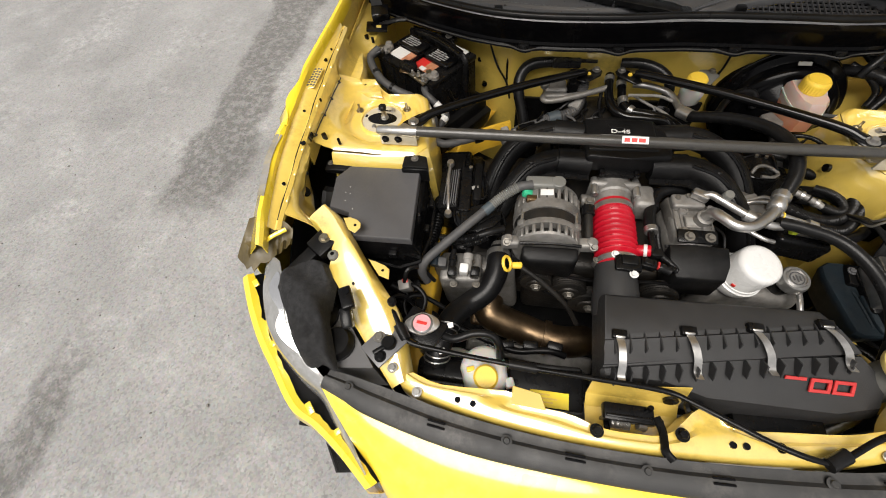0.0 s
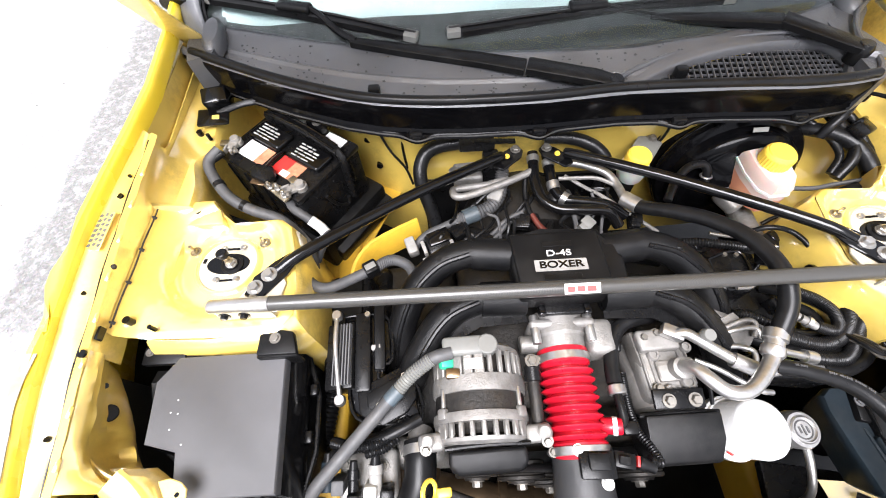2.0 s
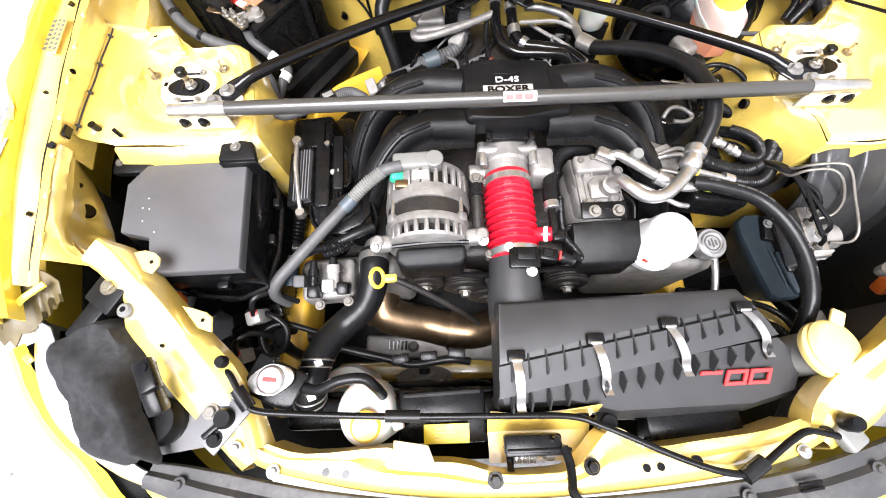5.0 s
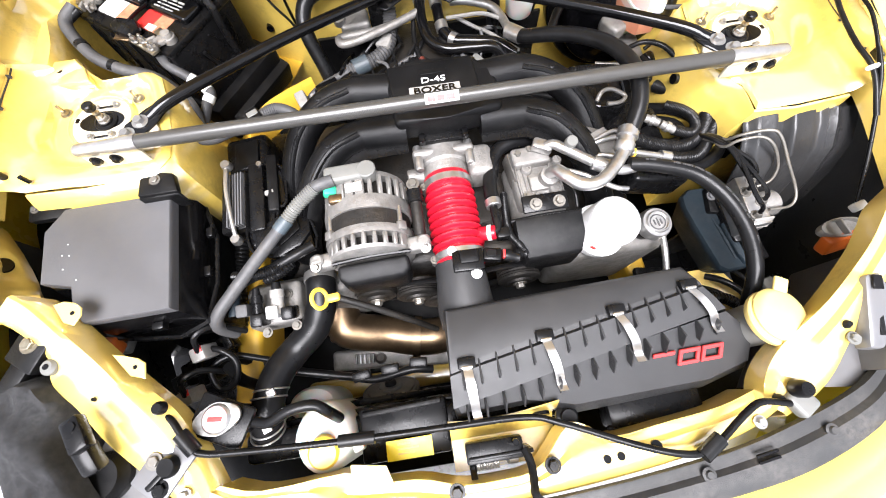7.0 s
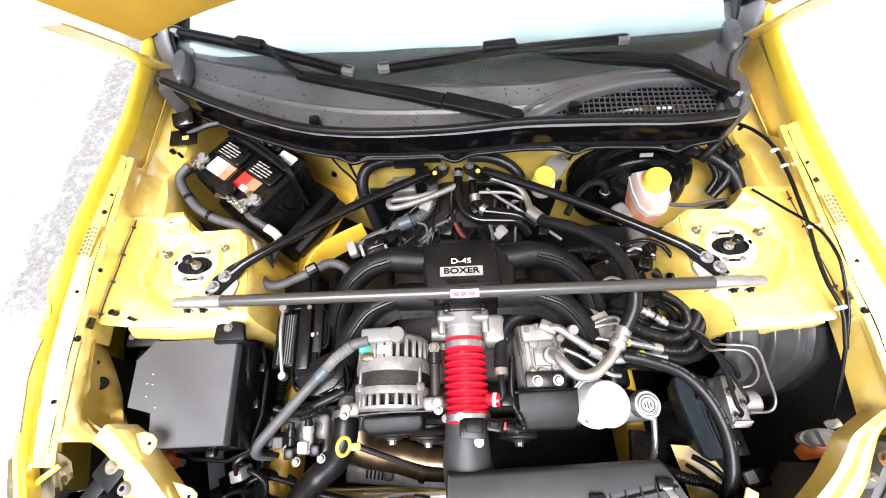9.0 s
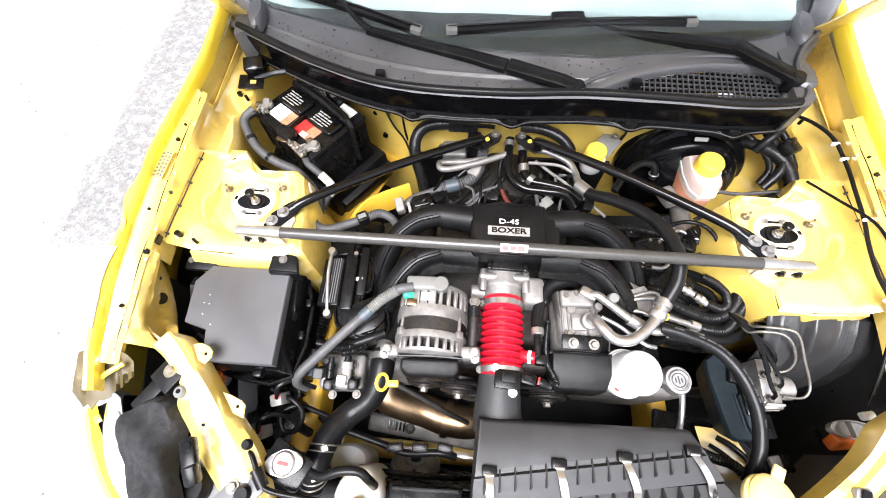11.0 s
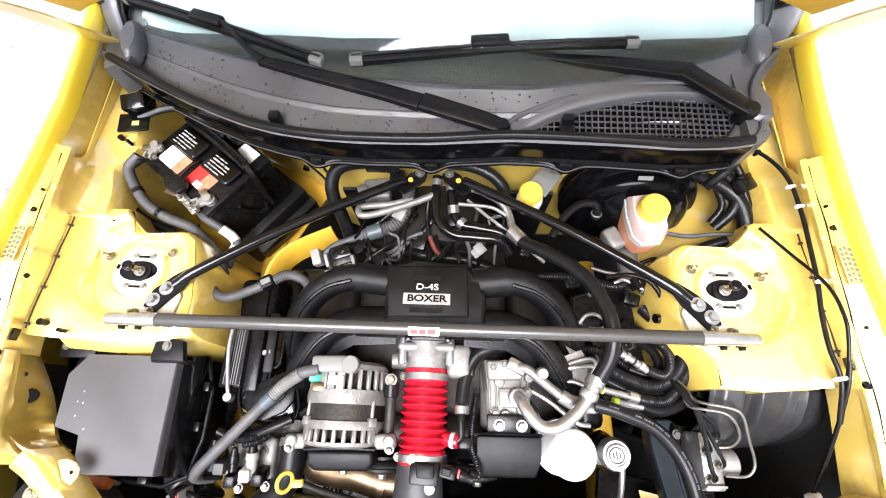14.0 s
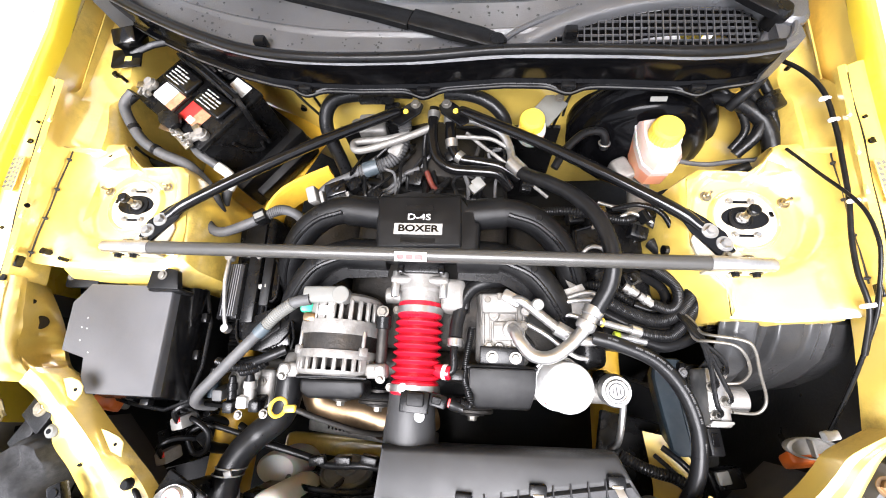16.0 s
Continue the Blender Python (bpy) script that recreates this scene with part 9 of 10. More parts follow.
part("step", box((0.490, -0.158, 0.600), (0.028, 0.050, 0.020), (0, 8, -12), 0.004), plastic, bc)
part("vent", box((0.515, -0.262, 0.600), (0.026, 0.045, 0.05), (0, 10, 4), 0.004), plastic, bc, "black vented block")
part("vent_slot", box((0.517, -0.258, 0.626), (0.012, 0.022, 0.003), (0, 10, 4), 0.001, 1), gloss, bc)
part("screw", hexbolt((0.486, -0.150, 0.611), (0, 0, 1), 0.007, 0.006), housing, bc)
for n, pts in enumerate(([(0.318, -0.035, 0.640), (0.352, -0.060, 0.652), (0.400, -0.082, 0.660), (0.450, -0.082, 0.660), (0.485, -0.052, 0.660), (0.480, -0.012, 0.660), (0.448, 0.022, 0.655), (0.41, 0.06, 0.62)],
                         [(0.405, -0.105, 0.664), (0.440, -0.110, 0.662), (0.490, -0.088, 0.660), (0.515, -0.040, 0.660), (0.508, 0.002, 0.660), (0.484, 0.034, 0.655), (0.45, 0.07, 0.62)],
                         [(0.40, -0.035, 0.640), (0.432, -0.045, 0.645), (0.455, -0.030, 0.645), (0.452, 0.0, 0.64), (0.425, 0.03, 0.62)])):
    c = solid("fuel_hose", tube(pts, 0.0105 if n < 2 else 0.009, 14, 7), rubber, "black fuel hose curling beside the tower", "hose", "fuel hoses")
    if n < 2:
        a = Vector(pts[0])
        d = (a - Vector(pts[1])).normalized()
        part("fitting", tube([a + d * 0.045, a + d * 0.02, a], 0.0078, 12, 3), bright, c, "bright crimped fitting")
        part("tip", tube([a + d * 0.055, a + d * 0.045], 0.0085, 12, 2), material("lime_clip", (0.45, 0.55, 0.04), 0.4), c, "lime-green clip")
pl = thing("pump_bracket", (0.30, -0.05, 0.62), "bare metal bracket plate with thin lines", "bracket")
part("plate", prism([(0.262, -0.020), (0.300, -0.005), (0.322, -0.045), (0.295, -0.075), (0.270, -0.055)][::-1], 0.668, 0.672, 0.001, 1), alloy, pl)
part("line", tube([(0.255, -0.045, 0.675), (0.285, -0.040, 0.684), (0.318, -0.038, 0.680), (0.325, -0.055, 0.675)], 0.0045, 10, 6), bright, pl)
part("line", tube([(0.25, -0.07, 0.67), (0.275, -0.065, 0.675), (0.30, -0.075, 0.678), (0.295, -0.095, 0.675), (0.27, -0.092, 0.672)], 0.0045, 10, 6), bright, pl)
pf = thing("fuel_pipe", (0.41, 0.13, 0.60), "pale bent metal pipe with a clip beside the tower", "pipe")
part("pipe", tube([(0.376, 0.132, 0.655), (0.392, 0.139, 0.661), (0.407, 0.144, 0.660), (0.430, 0.132, 0.660), (0.449, 0.118, 0.658), (0.452, 0.100, 0.652), (0.450, 0.078, 0.640), (0.452, 0.05, 0.60)], 0.0042, 10, 5), bright, pf)
part("clip", box((0.451, 0.082, 0.645), (0.018, 0.010, 0.012), (0, 0, 10), 0.002), bright, pf)
solid("valve_cover_box", box((0.385, 0.06, 0.57), (0.115, 0.22, 0.09), (0, 6, 4), 0.014, 3), satin, "black box over one cylinder head", "box")
solid("valve_cover_box", box((0.385, -0.095, 0.62), (0.11, 0.05, 0.06), (0, 8, -5), 0.010, 3), satin, "black box below the fuel hoses", "box")
solid("bracket_plate", box((0.335, 0.075, 0.655), (0.055, 0.075, 0.008), (0, 6, 8), 0.003), satin, "flat black bracket with two pins", "bracket")
tp = thing("tower_plate", (0.52, -0.04, 0.65), "black steel plate with a round stud below the tower", "bracket")
part("plate", prism([(0.511, -0.008), (0.521, -0.004), (0.540, -0.010), (0.544, -0.022), (0.536, -0.055), (0.524, -0.082), (0.498, -0.080)][::-1], 0.684, 0.690, 0.0015, 1), gloss, tp)
part("plate_fold", box((0.511, -0.083, 0.660), (0.028, 0.005, 0.056), (0, 0, -5), 0.001, 1), gloss, tp)
part("plate_rib", tube([(0.516, -0.030, 0.691), (0.514, -0.055, 0.691), (0.510, -0.074, 0.690)], 0.003, 8, 4), satin, tp)
part("stud", lathe((0.521, -0.017, 0.689), (0.521, -0.017, 0.695), [(0.0095, 0), (0.0095, 0.6), (0.0065, 1)], 16), palegrey, tp)
# harness behind the right tower
solid("body_loom", tube([(0.54, 0.38, 0.72), (0.57, 0.35, 0.735), (0.60, 0.325, 0.742), (0.63, 0.29, 0.735), (0.642, 0.24, 0.715), (0.625, 0.215, 0.69), (0.60, 0.20, 0.62)], (0.013, 0.018), 12, 8), taped, "bulky taped black loom behind the tower", "cable")
solid("body_loom", tube([(0.60, 0.355, 0.80), (0.595, 0.345, 0.775), (0.58, 0.335, 0.755), (0.572, 0.33, 0.735)], 0.010, 12, 6), rubber, "black sleeved lead dropping from the cowl", "cable")
solid("body_loom", tube([(0.44, 0.12, 0.65), (0.48, 0.155, 0.672), (0.52, 0.185, 0.685), (0.56, 0.205, 0.70), (0.60, 0.215, 0.715)], 0.011, 10, 6), rubber, "black loom around the tower's back", "cable")
cb = solid("washer_hose", tube([(0.622, 0.392, 0.795), (0.648, 0.345, 0.812), (0.660, 0.290, 0.824), (0.662, 0.222, 0.824), (0.661, 0.16, 0.819), (0.660, 0.102, 0.813), (0.655, 0.045, 0.806), (0.653, -0.009, 0.802), (0.660, -0.060, 0.796), (0.664, -0.12, 0.765)], 0.0036, 12, 7), rubber, "black hose along the inner wing with white clips", "hose")
for p_ in ((0.657, 0.275, 0.826), (0.661, 0.235, 0.826), (0.661, 0.098, 0.818), (0.660, -0.055, 0.800)):
    part("clip", box(p_, (0.030 if p_[1] < 0 else 0.018, 0.007, 0.008), (0, 0, 10), 0.004, 2), label_white, cb, "white plastic clip")
solid("release_lead", tube([(0.622, 0.215, 0.775), (0.640, 0.155, 0.800), (0.660, 0.090, 0.826), (0.667, 0.040, 0.830), (0.668, 0.0, 0.822), (0.667, -0.055, 0.800), (0.666, -0.12, 0.765)], 0.0027, 10, 7), satin, "thin black cable along the inner wing", "cable")
solid("prop_rod", tube([(0.668, -0.030, 0.812), (0.667, -0.070, 0.795), (0.665, -0.13, 0.755), (0.661, -0.185, 0.716), (0.655, -0.232, 0.682)], 0.0030, 10, 5), satin, "thin black rod clipped at the lamp", "rod")
solid("rod_clip", box((0.655, -0.235, 0.684), (0.022, 0.014, 0.014), (0, 0, 15), 0.003), label_white, "white rod clip on the side lamp", "clip")
# low loom on the right
solid("engine_loom", tube([(0.38, -0.30, 0.56), (0.41, -0.315, 0.565), (0.44, -0.325, 0.56), (0.48, -0.335, 0.555), (0.51, -0.36, 0.55)], 0.010, 10, 6, ribs=0.001, pitch=0.006), rubber, "ribbed loom beyond the filter case", "cable")
solid("fuel_line", tube([(0.385, -0.20, 0.59), (0.380, -0.24, 0.585), (0.378, -0.28, 0.56), (0.38, -0.30, 0.50)], 0.006, 10, 5), bright, "upright alloy line beside the oil cap", "pipe")
b = solid("plug", box((0.56, -0.325, 0.56), (0.05, 0.035, 0.03), (0, 0, 12), 0.006, 2), satin, "black plug on the arch liner", "plug")
part("grip", box((0.545, -0.322, 0.578), (0.022, 0.022, 0.012), (0, 0, 12), 0.003), greyplug, b)
# bracket by the battery
b = thing("hinge_bracket", (-0.68, 0.45, 0.76), "black steel bracket bolted below the cowl end", "bracket")
part("plate", box((-0.655, 0.428, 0.790), (0.060, 0.048, 0.006), (0, 8, 12), 0.006, 2), gloss, b)
part("arm", tube([(-0.650, 0.440, 0.788), (-0.61, 0.462, 0.790), (-0.575, 0.470, 0.790)], 0.007, 8, 4, flat=0.6), rubber, b)
part("window", box((-0.648, 0.424, 0.7935), (0.014, 0.012, 0.001), (0, 8, 12), 0.0002, 1), bay, b)
part("upper_plate", box((-0.650, 0.468, 0.80), (0.05, 0.035, 0.045), (20, 0, 12), 0.004), gloss, b)
# black cloth over the lamp
rows = []
LAP = [(-0.684, -0.376), (-0.664, -0.335), (-0.627, -0.312), (-0.588, -0.314), (-0.566, -0.352), (-0.572, -0.395), (-0.553, -0.449), (-0.532, -0.508), (-0.560, -0.502), (-0.590, -0.512), (-0.627, -0.459), (-0.662, -0.41)]
lap = curve_points([(x, y, 0) for x, y in LAP + LAP[:1]], 5)
for j in range(13):
    q = j / 12
    row = []
    for n, p in enumerate(lap):
        x, y = -0.612 + (p.x + 0.612) * q, -0.405 + (p.y + 0.405) * q
        fold = 0.016 * noise.noise(Vector((x * 24, y * 18, 3))) + 0.007 * noise.noise(Vector((x * 60, y * 55, 7))) + 0.006 * math.sin((x * 0.7 + y) * 90)
        row.append((x, y, 0.752 + (y + 0.40) * 0.22 - 0.020 * q * q - 0.035 * max(0, q - 0.85) / 0.15 + fold * (0.4 + 0.6 * q if n not in (0, len(lap) - 1) else 0.5)))
    row[-1] = row[0]
    rows.append(row)
solid("cloth", sheet(rows, 0.004), cloth, "crumpled black cloth lying over the broken headlamp", "cloth", smooth=80)
b = thing("lamp_tab", (-0.52, -0.40, 0.72), "black plastic headlamp tab with an open socket", "bracket")
part("tab", box((-0.520, -0.395, 0.755), (0.024, 0.045, 0.018), (0, 0, 28), 0.004), satin, b)
part("socket", lathe((-0.523, -0.386, 0.762), (-0.523, -0.386, 0.766), [(0.007, 0), (0.007, 1)], 12), gloss, b)
part("stem", box((-0.517, -0.425, 0.735), (0.022, 0.04, 0.025), (20, 0, 20), 0.006), satin, b)

part("front_panel", sheet([[(0.445, -0.262, 0.50), (0.475, -0.266, 0.520), (0.500, -0.272, 0.535)], [(0.450, -0.310, 0.505), (0.485, -0.305, 0.528), (0.514, -0.309, 0.545)], [(0.452, -0.360, 0.51), (0.490, -0.358, 0.530), (0.526, -0.358, 0.545)], [(0.450, -0.42, 0.50), (0.50, -0.42, 0.53), (0.54, -0.42, 0.54)]], 0.003), bay, car, "yellow inner panel ahead of the modulator")
for pts, r in (([(0.462, -0.285, 0.545), (0.480, -0.300, 0.560), (0.505, -0.325, 0.562), (0.525, -0.36, 0.55), (0.535, -0.40, 0.54)], 0.006), ([(0.450, -0.300, 0.535), (0.468, -0.318, 0.552), (0.492, -0.345, 0.556), (0.505, -0.385, 0.55)], 0.0045), ([(0.500, -0.270, 0.550), (0.516, -0.300, 0.566), (0.532, -0.330, 0.566), (0.545, -0.37, 0.555)], 0.004)):
    solid("modulator_lead", tube(pts, r, 10, 6), taped, "taped black lead crossing the yellow inner panel", "cable", "modulator leads")

# dark fillers seen between the parts
solid("gearbox_harness", tube([(-0.20, 0.26, 0.56), (-0.12, 0.24, 0.58), (-0.02, 0.21, 0.60), (0.08, 0.20, 0.60), (0.17, 0.17, 0.59), (0.26, 0.15, 0.58)], 0.016, 10, 6), rubber, "black harness lying over the gearbox", "cable")
b = solid("coil_cover", box((-0.385, 0.04, 0.56), (0.09, 0.20, 0.10), (0, -6, 2), 0.012, 3), satin, "black coil cover beside the chassis rail", "cover")
part("rib", box((-0.385, 0.04, 0.613), (0.05, 0.16, 0.008), (0, -6, 2), 0.003), plastic, b)
# two added black sheets stand for the deep shade in the open gaps
solid("gap_filler", box((-0.50, -0.30, 0.42), (0.16, 0.16, 0.02), (0, 0, 20), 0.006), satin, "black filler panel added low in the corner", "panel")
solid("gap_filler", box((0.44, -0.33, 0.46), (0.16, 0.18, 0.02), (0, 0, -10), 0.006), satin, "black filler panel added beneath the looms", "panel")

# ---- hoses and fittings between the manifold and the tower ----
for pts, r in (([(0.391, -0.090, 0.676), (0.416, -0.093, 0.672), (0.445, -0.092, 0.672), (0.469, -0.072, 0.674), (0.485, -0.048, 0.678), (0.508, -0.020, 0.681), (0.516, 0.005, 0.682), (0.510, 0.032, 0.678), (0.492, 0.050, 0.670), (0.468, 0.068, 0.655)], 0.0105),
               ([(0.345, -0.038, 0.672), (0.383, -0.056, 0.668), (0.426, -0.067, 0.668), (0.462, -0.054, 0.672), (0.484, -0.026, 0.676), (0.487, 0.003, 0.680), (0.475, 0.028, 0.680), (0.456, 0.052, 0.668), (0.440, 0.085, 0.65)], 0.0118),
               ([(0.415, -0.040, 0.682), (0.444, -0.048, 0.677), (0.462, -0.036, 0.674), (0.466, -0.012, 0.672), (0.456, 0.010, 0.668), (0.436, 0.030, 0.66)], 0.0092)):
    solid("braided_hose", tube(pts, r, 14, 8, ribs=0.0004, pitch=0.0028), rubber, "braided black hose looping beside the tower", "hose", "braided hoses")
f = solid("pipe_fitting", tube([(0.320, -0.077, 0.690), (0.352, -0.083, 0.684), (0.391, -0.090, 0.676)], 0.0062, 12, 4), bright, "bright steel pipe with a crimped end", "fitting")
part("crimp", tube([(0.374, -0.087, 0.680), (0.392, -0.0905, 0.676)], 0.0105, 14, 2), bright, f, "crimped steel ferrule")
part("yellow_mark", ring((0.326, -0.078, 0.689), (0.95, -0.15, -0.2), 0.0068, 0.0016), capyellow, f, "yellow paint mark")
bt = thing("pipe_bracket", (0.29, -0.03, 0.66), "dull steel bracket with a bent pipe over it", "bracket")
part("plate", prism([(0.270, 0.002), (0.322, -0.025), (0.314, -0.044), (0.279, -0.018)][::-1], 0.668, 0.671, 0.0008, 1), dirty_alloy, bt, "brown-grey steel plate")
part("pipe", tube([(0.246, -0.070, 0.655), (0.252, -0.054, 0.666), (0.266, -0.037, 0.674), (0.305, -0.024, 0.681), (0.321, -0.030, 0.681), (0.312, -0.052, 0.677)], 0.0042, 10, 6), alloy, bt, "bent metal pipe")
vb = thing("valve_box", (0.325, 0.07, 0.62), "black moulded valve box with screws and a raised lip", "valve box")
part("body", prism([(0.286, 0.100), (0.330, 0.114), (0.366, 0.108), (0.362, 0.040), (0.340, 0.028), (0.286, 0.034)], 0.610, 0.676, 0.006, 2), satin, vb)
part("lip", tube([(0.292, 0.096, 0.678), (0.330, 0.108, 0.678), (0.358, 0.102, 0.678), (0.354, 0.046, 0.678), (0.338, 0.036, 0.678), (0.294, 0.040, 0.678), (0.292, 0.096, 0.678)], 0.003, 8, 3), gloss, vb)
for x, y in ((0.325, 0.104), (0.345, 0.102)):
    part("screw", lathe((x, y, 0.676), (x, y, 0.681), [(0.004, 0), (0.004, 1)], 10), boltsteel, vb)
part("wire_loop", tube([(0.298, 0.044, 0.682), (0.310, 0.058, 0.690), (0.330, 0.060, 0.690), (0.352, 0.046, 0.684), (0.338, 0.034, 0.684), (0.315, 0.034, 0.684)], 0.004, 10, 6), alloy, vb, "bright bent wire")
solid("vapour_pipe", tube([(0.362, 0.140, 0.685), (0.395, 0.136, 0.714), (0.430, 0.124, 0.716), (0.450, 0.095, 0.712), (0.458, 0.060, 0.700), (0.456, 0.03, 0.67)], 0.0048, 10, 7), satin, "thin black pipe bent round the tower", "pipe")
for a, b in (((0.368, -0.012, 0.690), (0.390, -0.025, 0.688)), ((0.392, -0.027, 0.688), (0.416, -0.041, 0.682))):
    f = solid("pipe_fitting", tube([a, b], 0.0072, 12, 2), alloy, "bright crimped pipe fitting", "fitting")
    part("collar", tube([Vector(a).lerp(Vector(b), 0.35), Vector(a).lerp(Vector(b), 0.6)], 0.0095, 12, 2), bright, f)
for x, y, z, r in ((0.392, 0.01, 0.655, 20), (0.41, 0.10, 0.665, -15), (0.30, 0.14, 0.64, 10), (0.435, 0.14, 0.66, 30)):
    c = solid("connector", box((x, y, z), (0.034, 0.026, 0.024), (6, 10, r), 0.004, 2), satin, "black wiring connector among the hoses", "connector", "black connectors")
    part("latch", box((x, y, z + 0.013), (0.014, 0.018, 0.006), (6, 10, r), 0.0015, 1), gloss, c)
solid("engine_loom", tube([(0.24, 0.16, 0.62), (0.29, 0.150, 0.65), (0.34, 0.135, 0.662), (0.39, 0.13, 0.655), (0.43, 0.15, 0.63)], 0.009, 10, 7, ribs=0.0008, pitch=0.005), rubber, "ribbed black loom behind the valve box", "cable")
solid("engine_loom", tube([(0.28, -0.01, 0.63), (0.33, 0.0, 0.645), (0.38, -0.02, 0.64), (0.42, -0.05, 0.63), (0.46, -0.09, 0.62)], 0.008, 10, 7, ribs=0.0008, pitch=0.005), rubber, "ribbed black loom under the hoses", "cable")

# ---- left of the manifold: moulded cover plate with a raised lip ----
cp = thing("coil_cover", (-0.31, -0.06, 0.62), "glossy black moulded coil cover with a raised lip", "cover")
COVERP = [(-0.388, 0.030), (-0.336, 0.034), (-0.303, 0.020), (-0.296, -0.050), (-0.316, -0.062), (-0.314, -0.088), (-0.262, -0.082), (-0.246, -0.148), (-0.325, -0.152), (-0.360, -0.132), (-0.372, -0.06)]
part("plate", prism(COVERP, 0.622, 0.648, 0.005, 2), gloss, cp)
part("lip", tube([(x * 0.995, y, 0.650) for x, y in COVERP + COVERP[:1]], 0.0028, 8, 3), satin, cp)
part("rib", tube([(-0.352, 0.02, 0.650), (-0.350, -0.04, 0.650), (-0.338, -0.07, 0.650), (-0.336, -0.12, 0.650)], 0.0035, 8, 5), satin, cp)
part("rib", tube([(-0.325, 0.01, 0.650), (-0.325, -0.045, 0.650)], 0.003, 8, 3), satin, cp)
part("clip", box((-0.322, -0.03, 0.656), (0.018, 0.010, 0.008), (0, 0, 10), 0.002, 1), palegrey, cp)
for pts, r in (([(-0.385, -0.178, 0.648), (-0.350, -0.186, 0.660), (-0.315, -0.184, 0.664), (-0.285, -0.168, 0.664), (-0.262, -0.150, 0.660)], 0.0085), ([(-0.330, -0.196, 0.655), (-0.302, -0.190, 0.662), (-0.280, -0.176, 0.664)], 0.007)):
    solid("engine_loom", tube(pts, r, 10, 7, ribs=0.0009, pitch=0.0045), satin, "glossy ribbed loom over the cam housing", "cable")
for x, y, m, w in ((-0.392, -0.225, bluecover, 0.022), (-0.352, -0.238, satin, 0.018), (-0.318, -0.232, palegrey, 0.022)):
    p = solid("plug", lathe((x, y + 0.022, 0.640), (x, y - 0.018, 0.630), [(w * 0.5, 0), (w * 0.55, 0.3), (w * 0.45, 0.35), (w * 0.5, 1)], 14), m, "cam sensor plug on the cast housing", "plug", "cam sensor plugs")
    part("boot", lathe((x, y + 0.034, 0.644), (x, y + 0.020, 0.640), [(w * 0.3, 0), (w * 0.42, 1)], 12), rubber, p)

# ---- low in the front corner ----
for x, y, z, m in ((-0.452, -0.292, 0.612, palegrey), (-0.481, -0.357, 0.592, palegrey)):
    p = solid("plug", box((x, y, z), (0.026, 0.024, 0.040), (12, -10, 15), 0.004), m, "pale grey lamp plug on its lead", "plug", "lamp plugs")
    part("lead", tube([(x, y, z + 0.018), (x + 0.006, y + 0.02, z + 0.04), (x + 0.03, y + 0.035, z + 0.03), (x + 0.06, y + 0.03, z - 0.02)], 0.005, 8, 5), rubber, p)
    part("seal", box((x + 0.001, y + 0.003, z + 0.021), (0.012, 0.010, 0.004), (12, -10, 15), 0.001), label_red, p, "red wire seal")
solid("lamp_loom", tube([(-0.47, -0.285, 0.60), (-0.43, -0.290, 0.612), (-0.405, -0.312, 0.600), (-0.412, -0.345, 0.585), (-0.44, -0.352, 0.580), (-0.452, -0.32, 0.59), (-0.42, -0.30, 0.585), (-0.36, -0.315, 0.56)], 0.0055, 10, 7), rubber, "tangled black lamp loom", "cable")
solid("lamp_loom", tube([(-0.418, -0.318, 0.60), (-0.412, -0.340, 0.57), (-0.405, -0.35, 0.53)], 0.010, 10, 6), rubber, "black loom hanging by the chassis rail", "cable")
bm = box((-0.148, -0.427, 0.522), (0.155, 0.012, 0.016), (4, 0, -1), 0.002)
sb = solid("shroud_bar", bm, satin, "black shroud bar with a pale serrated edge", "bar")
for k in range(26):
    part("tooth", box((-0.222 + k * 0.0059, -0.4335, 0.5305), (0.0034, 0.005, 0.004), (4, 0, 0), 0, 1), palegrey, sb)
fm = thing("fan_motor", (-0.160, -0.388, 0.44), "round black fan motor cap with a raised hub", "fan motor")
fc, fn = Vector((-0.173, -0.384, 0.430)), Vector((0, 0.9, 0.43)).normalized()
part("cap", lathe(fc - fn * 0.045, fc, [(0.054, 0), (0.056, 0.5), (0.0585, 0.55), (0.0585, 0.80), (0.055, 0.86), (0.0535, 0.80), (0.049, 0.80), (0.047, 0.86), (0.026, 0.90), (0.024, 1.0), (0.012, 1.0)], 36), greyplug, fm, "grey ringed drum")
part("hub", lathe(fc, fc + fn * 0.010, [(0.012, 0), (0.012, 0.6), (0.008, 1), (0.005, 1), (0.005, 0.5)], 18), plastic, fm)
for a in range(3):
    part("plug", box((-0.215 + 0.055 * a, -0.362 + 0.004 * a, 0.502), (0.034, 0.018, 0.018), (10, 0, 12 - 10 * a), 0.003), satin, fm)

# ---- folded tabs and weld marks along the inner wings ----
for s in (-1, 1):
    for k in range(8):
        y = -0.20 + 0.062 * k
        z = blend(CREST_Z, y)
        solid("wing_tab", box((s * (blend(INNER[s], y) + 0.003), y, z - 0.036), (0.010, 0.016, 0.006), (0, s * 18, 0), 0.002, 1), bay, "small folded yellow tab on the inner wing seam", "tab", "wing seam tabs")

# grey strip and clips under the cowl lip
st = solid("loom_strip", box((-0.078, 0.366, 0.738), (0.085, 0.012, 0.004), (0, 0, -3), 0.001), satin, "black strip over the bulkhead loom", "strip")
part("rivet", lathe((-0.07, 0.364, 0.740), (-0.07, 0.364, 0.7425), [(0.003, 0), (0.003, 1)], 10), satin, st)

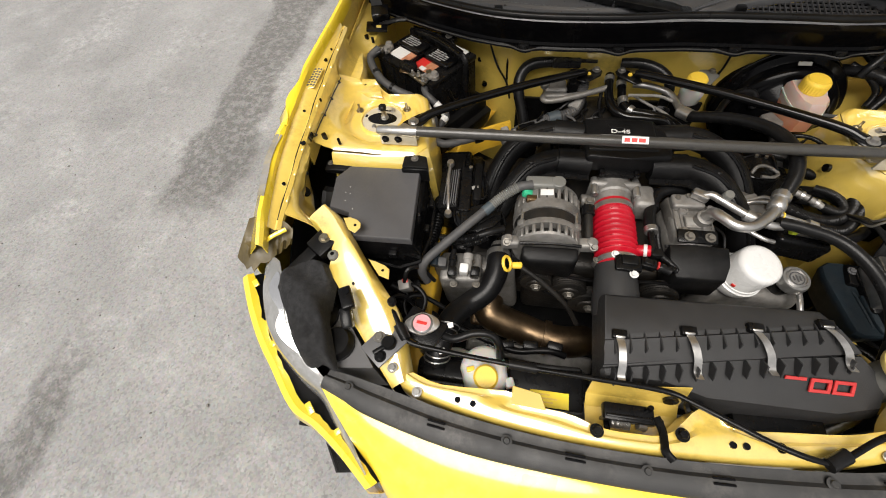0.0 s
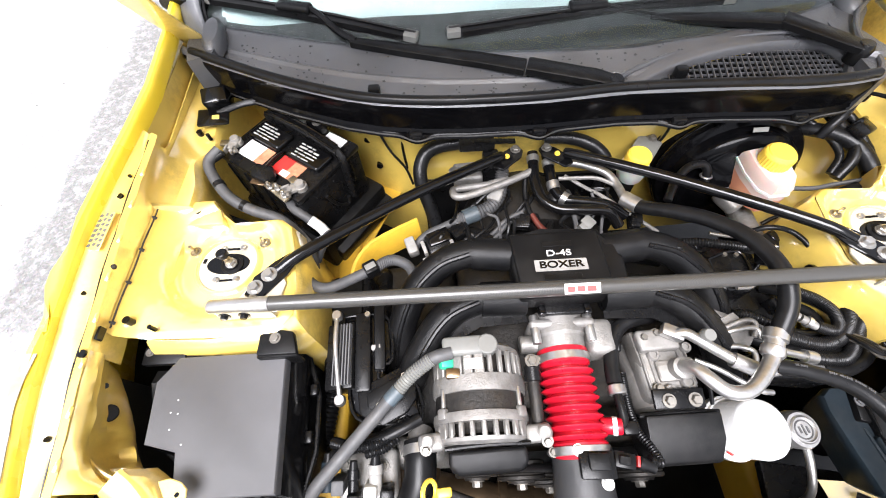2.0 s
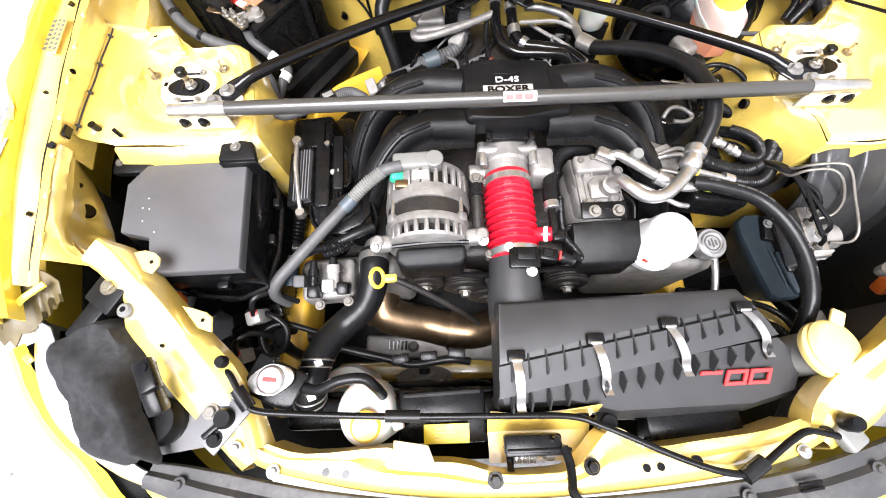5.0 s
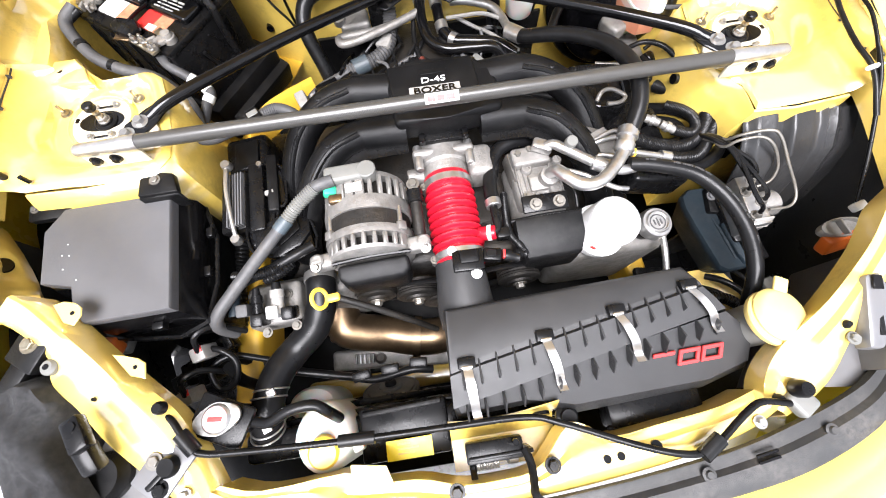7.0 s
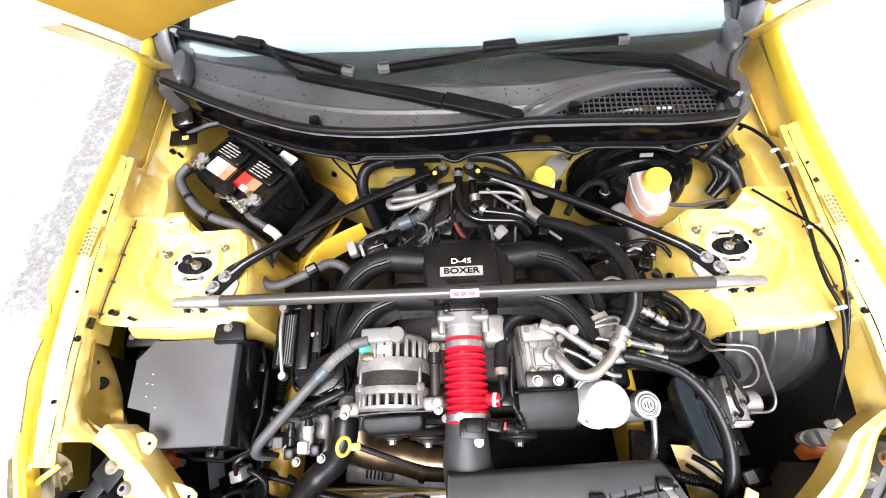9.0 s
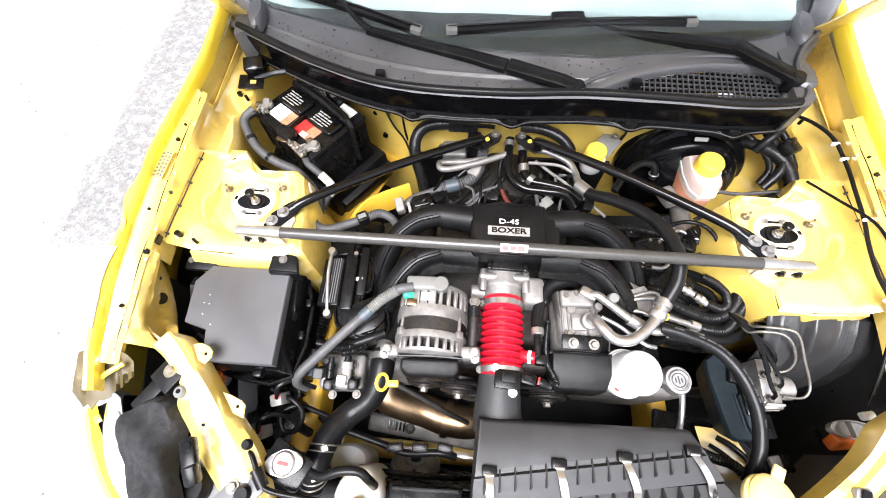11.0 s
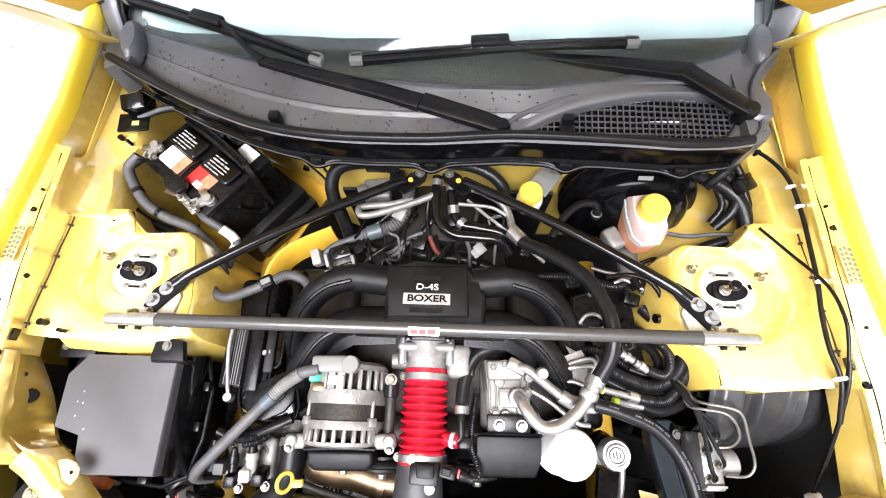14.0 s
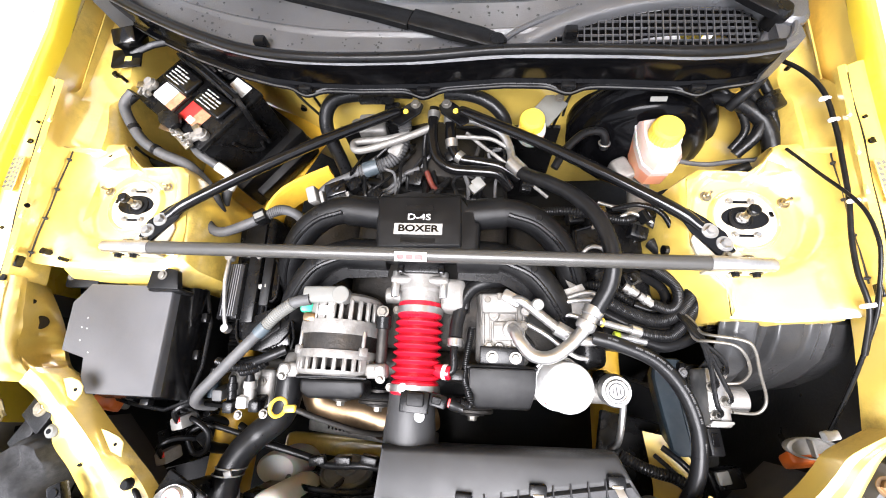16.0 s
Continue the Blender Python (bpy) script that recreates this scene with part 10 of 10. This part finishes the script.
# ---- thin wires and plugs over the gearbox ----
rng = random.Random(21)
for k in range(16):
    x0 = -0.20 + 0.022 * k + rng.uniform(-0.01, 0.01)
    y0 = rng.uniform(0.13, 0.19)
    pts = [(x0, y0, 0.60 + rng.uniform(0, 0.02))]
    for j in range(4):
        p = pts[-1]
        pts.append((p[0] + rng.uniform(-0.035, 0.05), min(0.30, p[1] + rng.uniform(0.01, 0.05)), 0.63 + rng.uniform(-0.01, 0.035)))
    pts.append((pts[-1][0] + 0.01, 0.34, 0.59))
    solid("engine_wire", tube(pts, rng.choice((0.0035, 0.005, 0.007)), 8, 5), rng.choice((rubber, satin, conduit, rubber)), "thin wire crossing above the gearbox", "wire", "gearbox wires")
for x, y, z, m in ((-0.165, 0.205, 0.645, satin), (-0.08, 0.285, 0.655, palegrey), (-0.03, 0.215, 0.650, satin), (0.045, 0.275, 0.65, satin), (0.10, 0.205, 0.645, greyplug), (0.155, 0.255, 0.64, satin), (-0.115, 0.175, 0.65, satin), (0.205, 0.215, 0.635, satin)):
    b = solid("wire_plug", box((x, y, z), (0.030, 0.022, 0.020), (12, -8, 400 * x), 0.003), m, "small plug on the wires above the gearbox", "plug", "gearbox plugs")
    part("collar", box((x + 0.004, y + 0.004, z + 0.009), (0.022, 0.026, 0.006), (12, -8, 400 * x), 0.002), m, b)

# ---- thin leads on the bulkhead and behind the right tower ----
solid("bulkhead_lead", tube([(-0.335, 0.432, 0.775), (-0.322, 0.415, 0.735), (-0.302, 0.400, 0.690), (-0.275, 0.388, 0.650), (-0.262, 0.38, 0.60)], 0.0030, 8, 6), rubber, "thin black lead down the yellow bulkhead", "cable", "bulkhead leads")
solid("bulkhead_lead", tube([(0.290, 0.383, 0.775), (0.285, 0.375, 0.72), (0.278, 0.380, 0.67), (0.27, 0.385, 0.60)], 0.0030, 8, 6), rubber, "thin black lead down the yellow bulkhead", "cable", "bulkhead leads")
for pts, q in (([(0.585, 0.385, 0.765), (0.605, 0.350, 0.752), (0.622, 0.312, 0.745), (0.615, 0.275, 0.728), (0.590, 0.250, 0.70)], 0.011), ([(0.612, 0.380, 0.770), (0.632, 0.340, 0.756), (0.640, 0.300, 0.742), (0.655, 0.262, 0.728)], 0.008), ([(0.560, 0.365, 0.745), (0.590, 0.330, 0.735), (0.602, 0.290, 0.722), (0.585, 0.262, 0.70)], 0.007)):
    solid("taped_lead", tube(pts, q, 12, 8), taped, "taped black lead bunched behind the tower", "cable", "taped leads")
b = solid("wire_plug", box((0.628, 0.318, 0.762), (0.040, 0.030, 0.024), (10, 15, 30), 0.005, 2), satin, "black plug in the bunched leads behind the tower", "plug")
part("collar", box((0.622, 0.330, 0.766), (0.030, 0.010, 0.028), (10, 15, 30), 0.003), gloss, b)
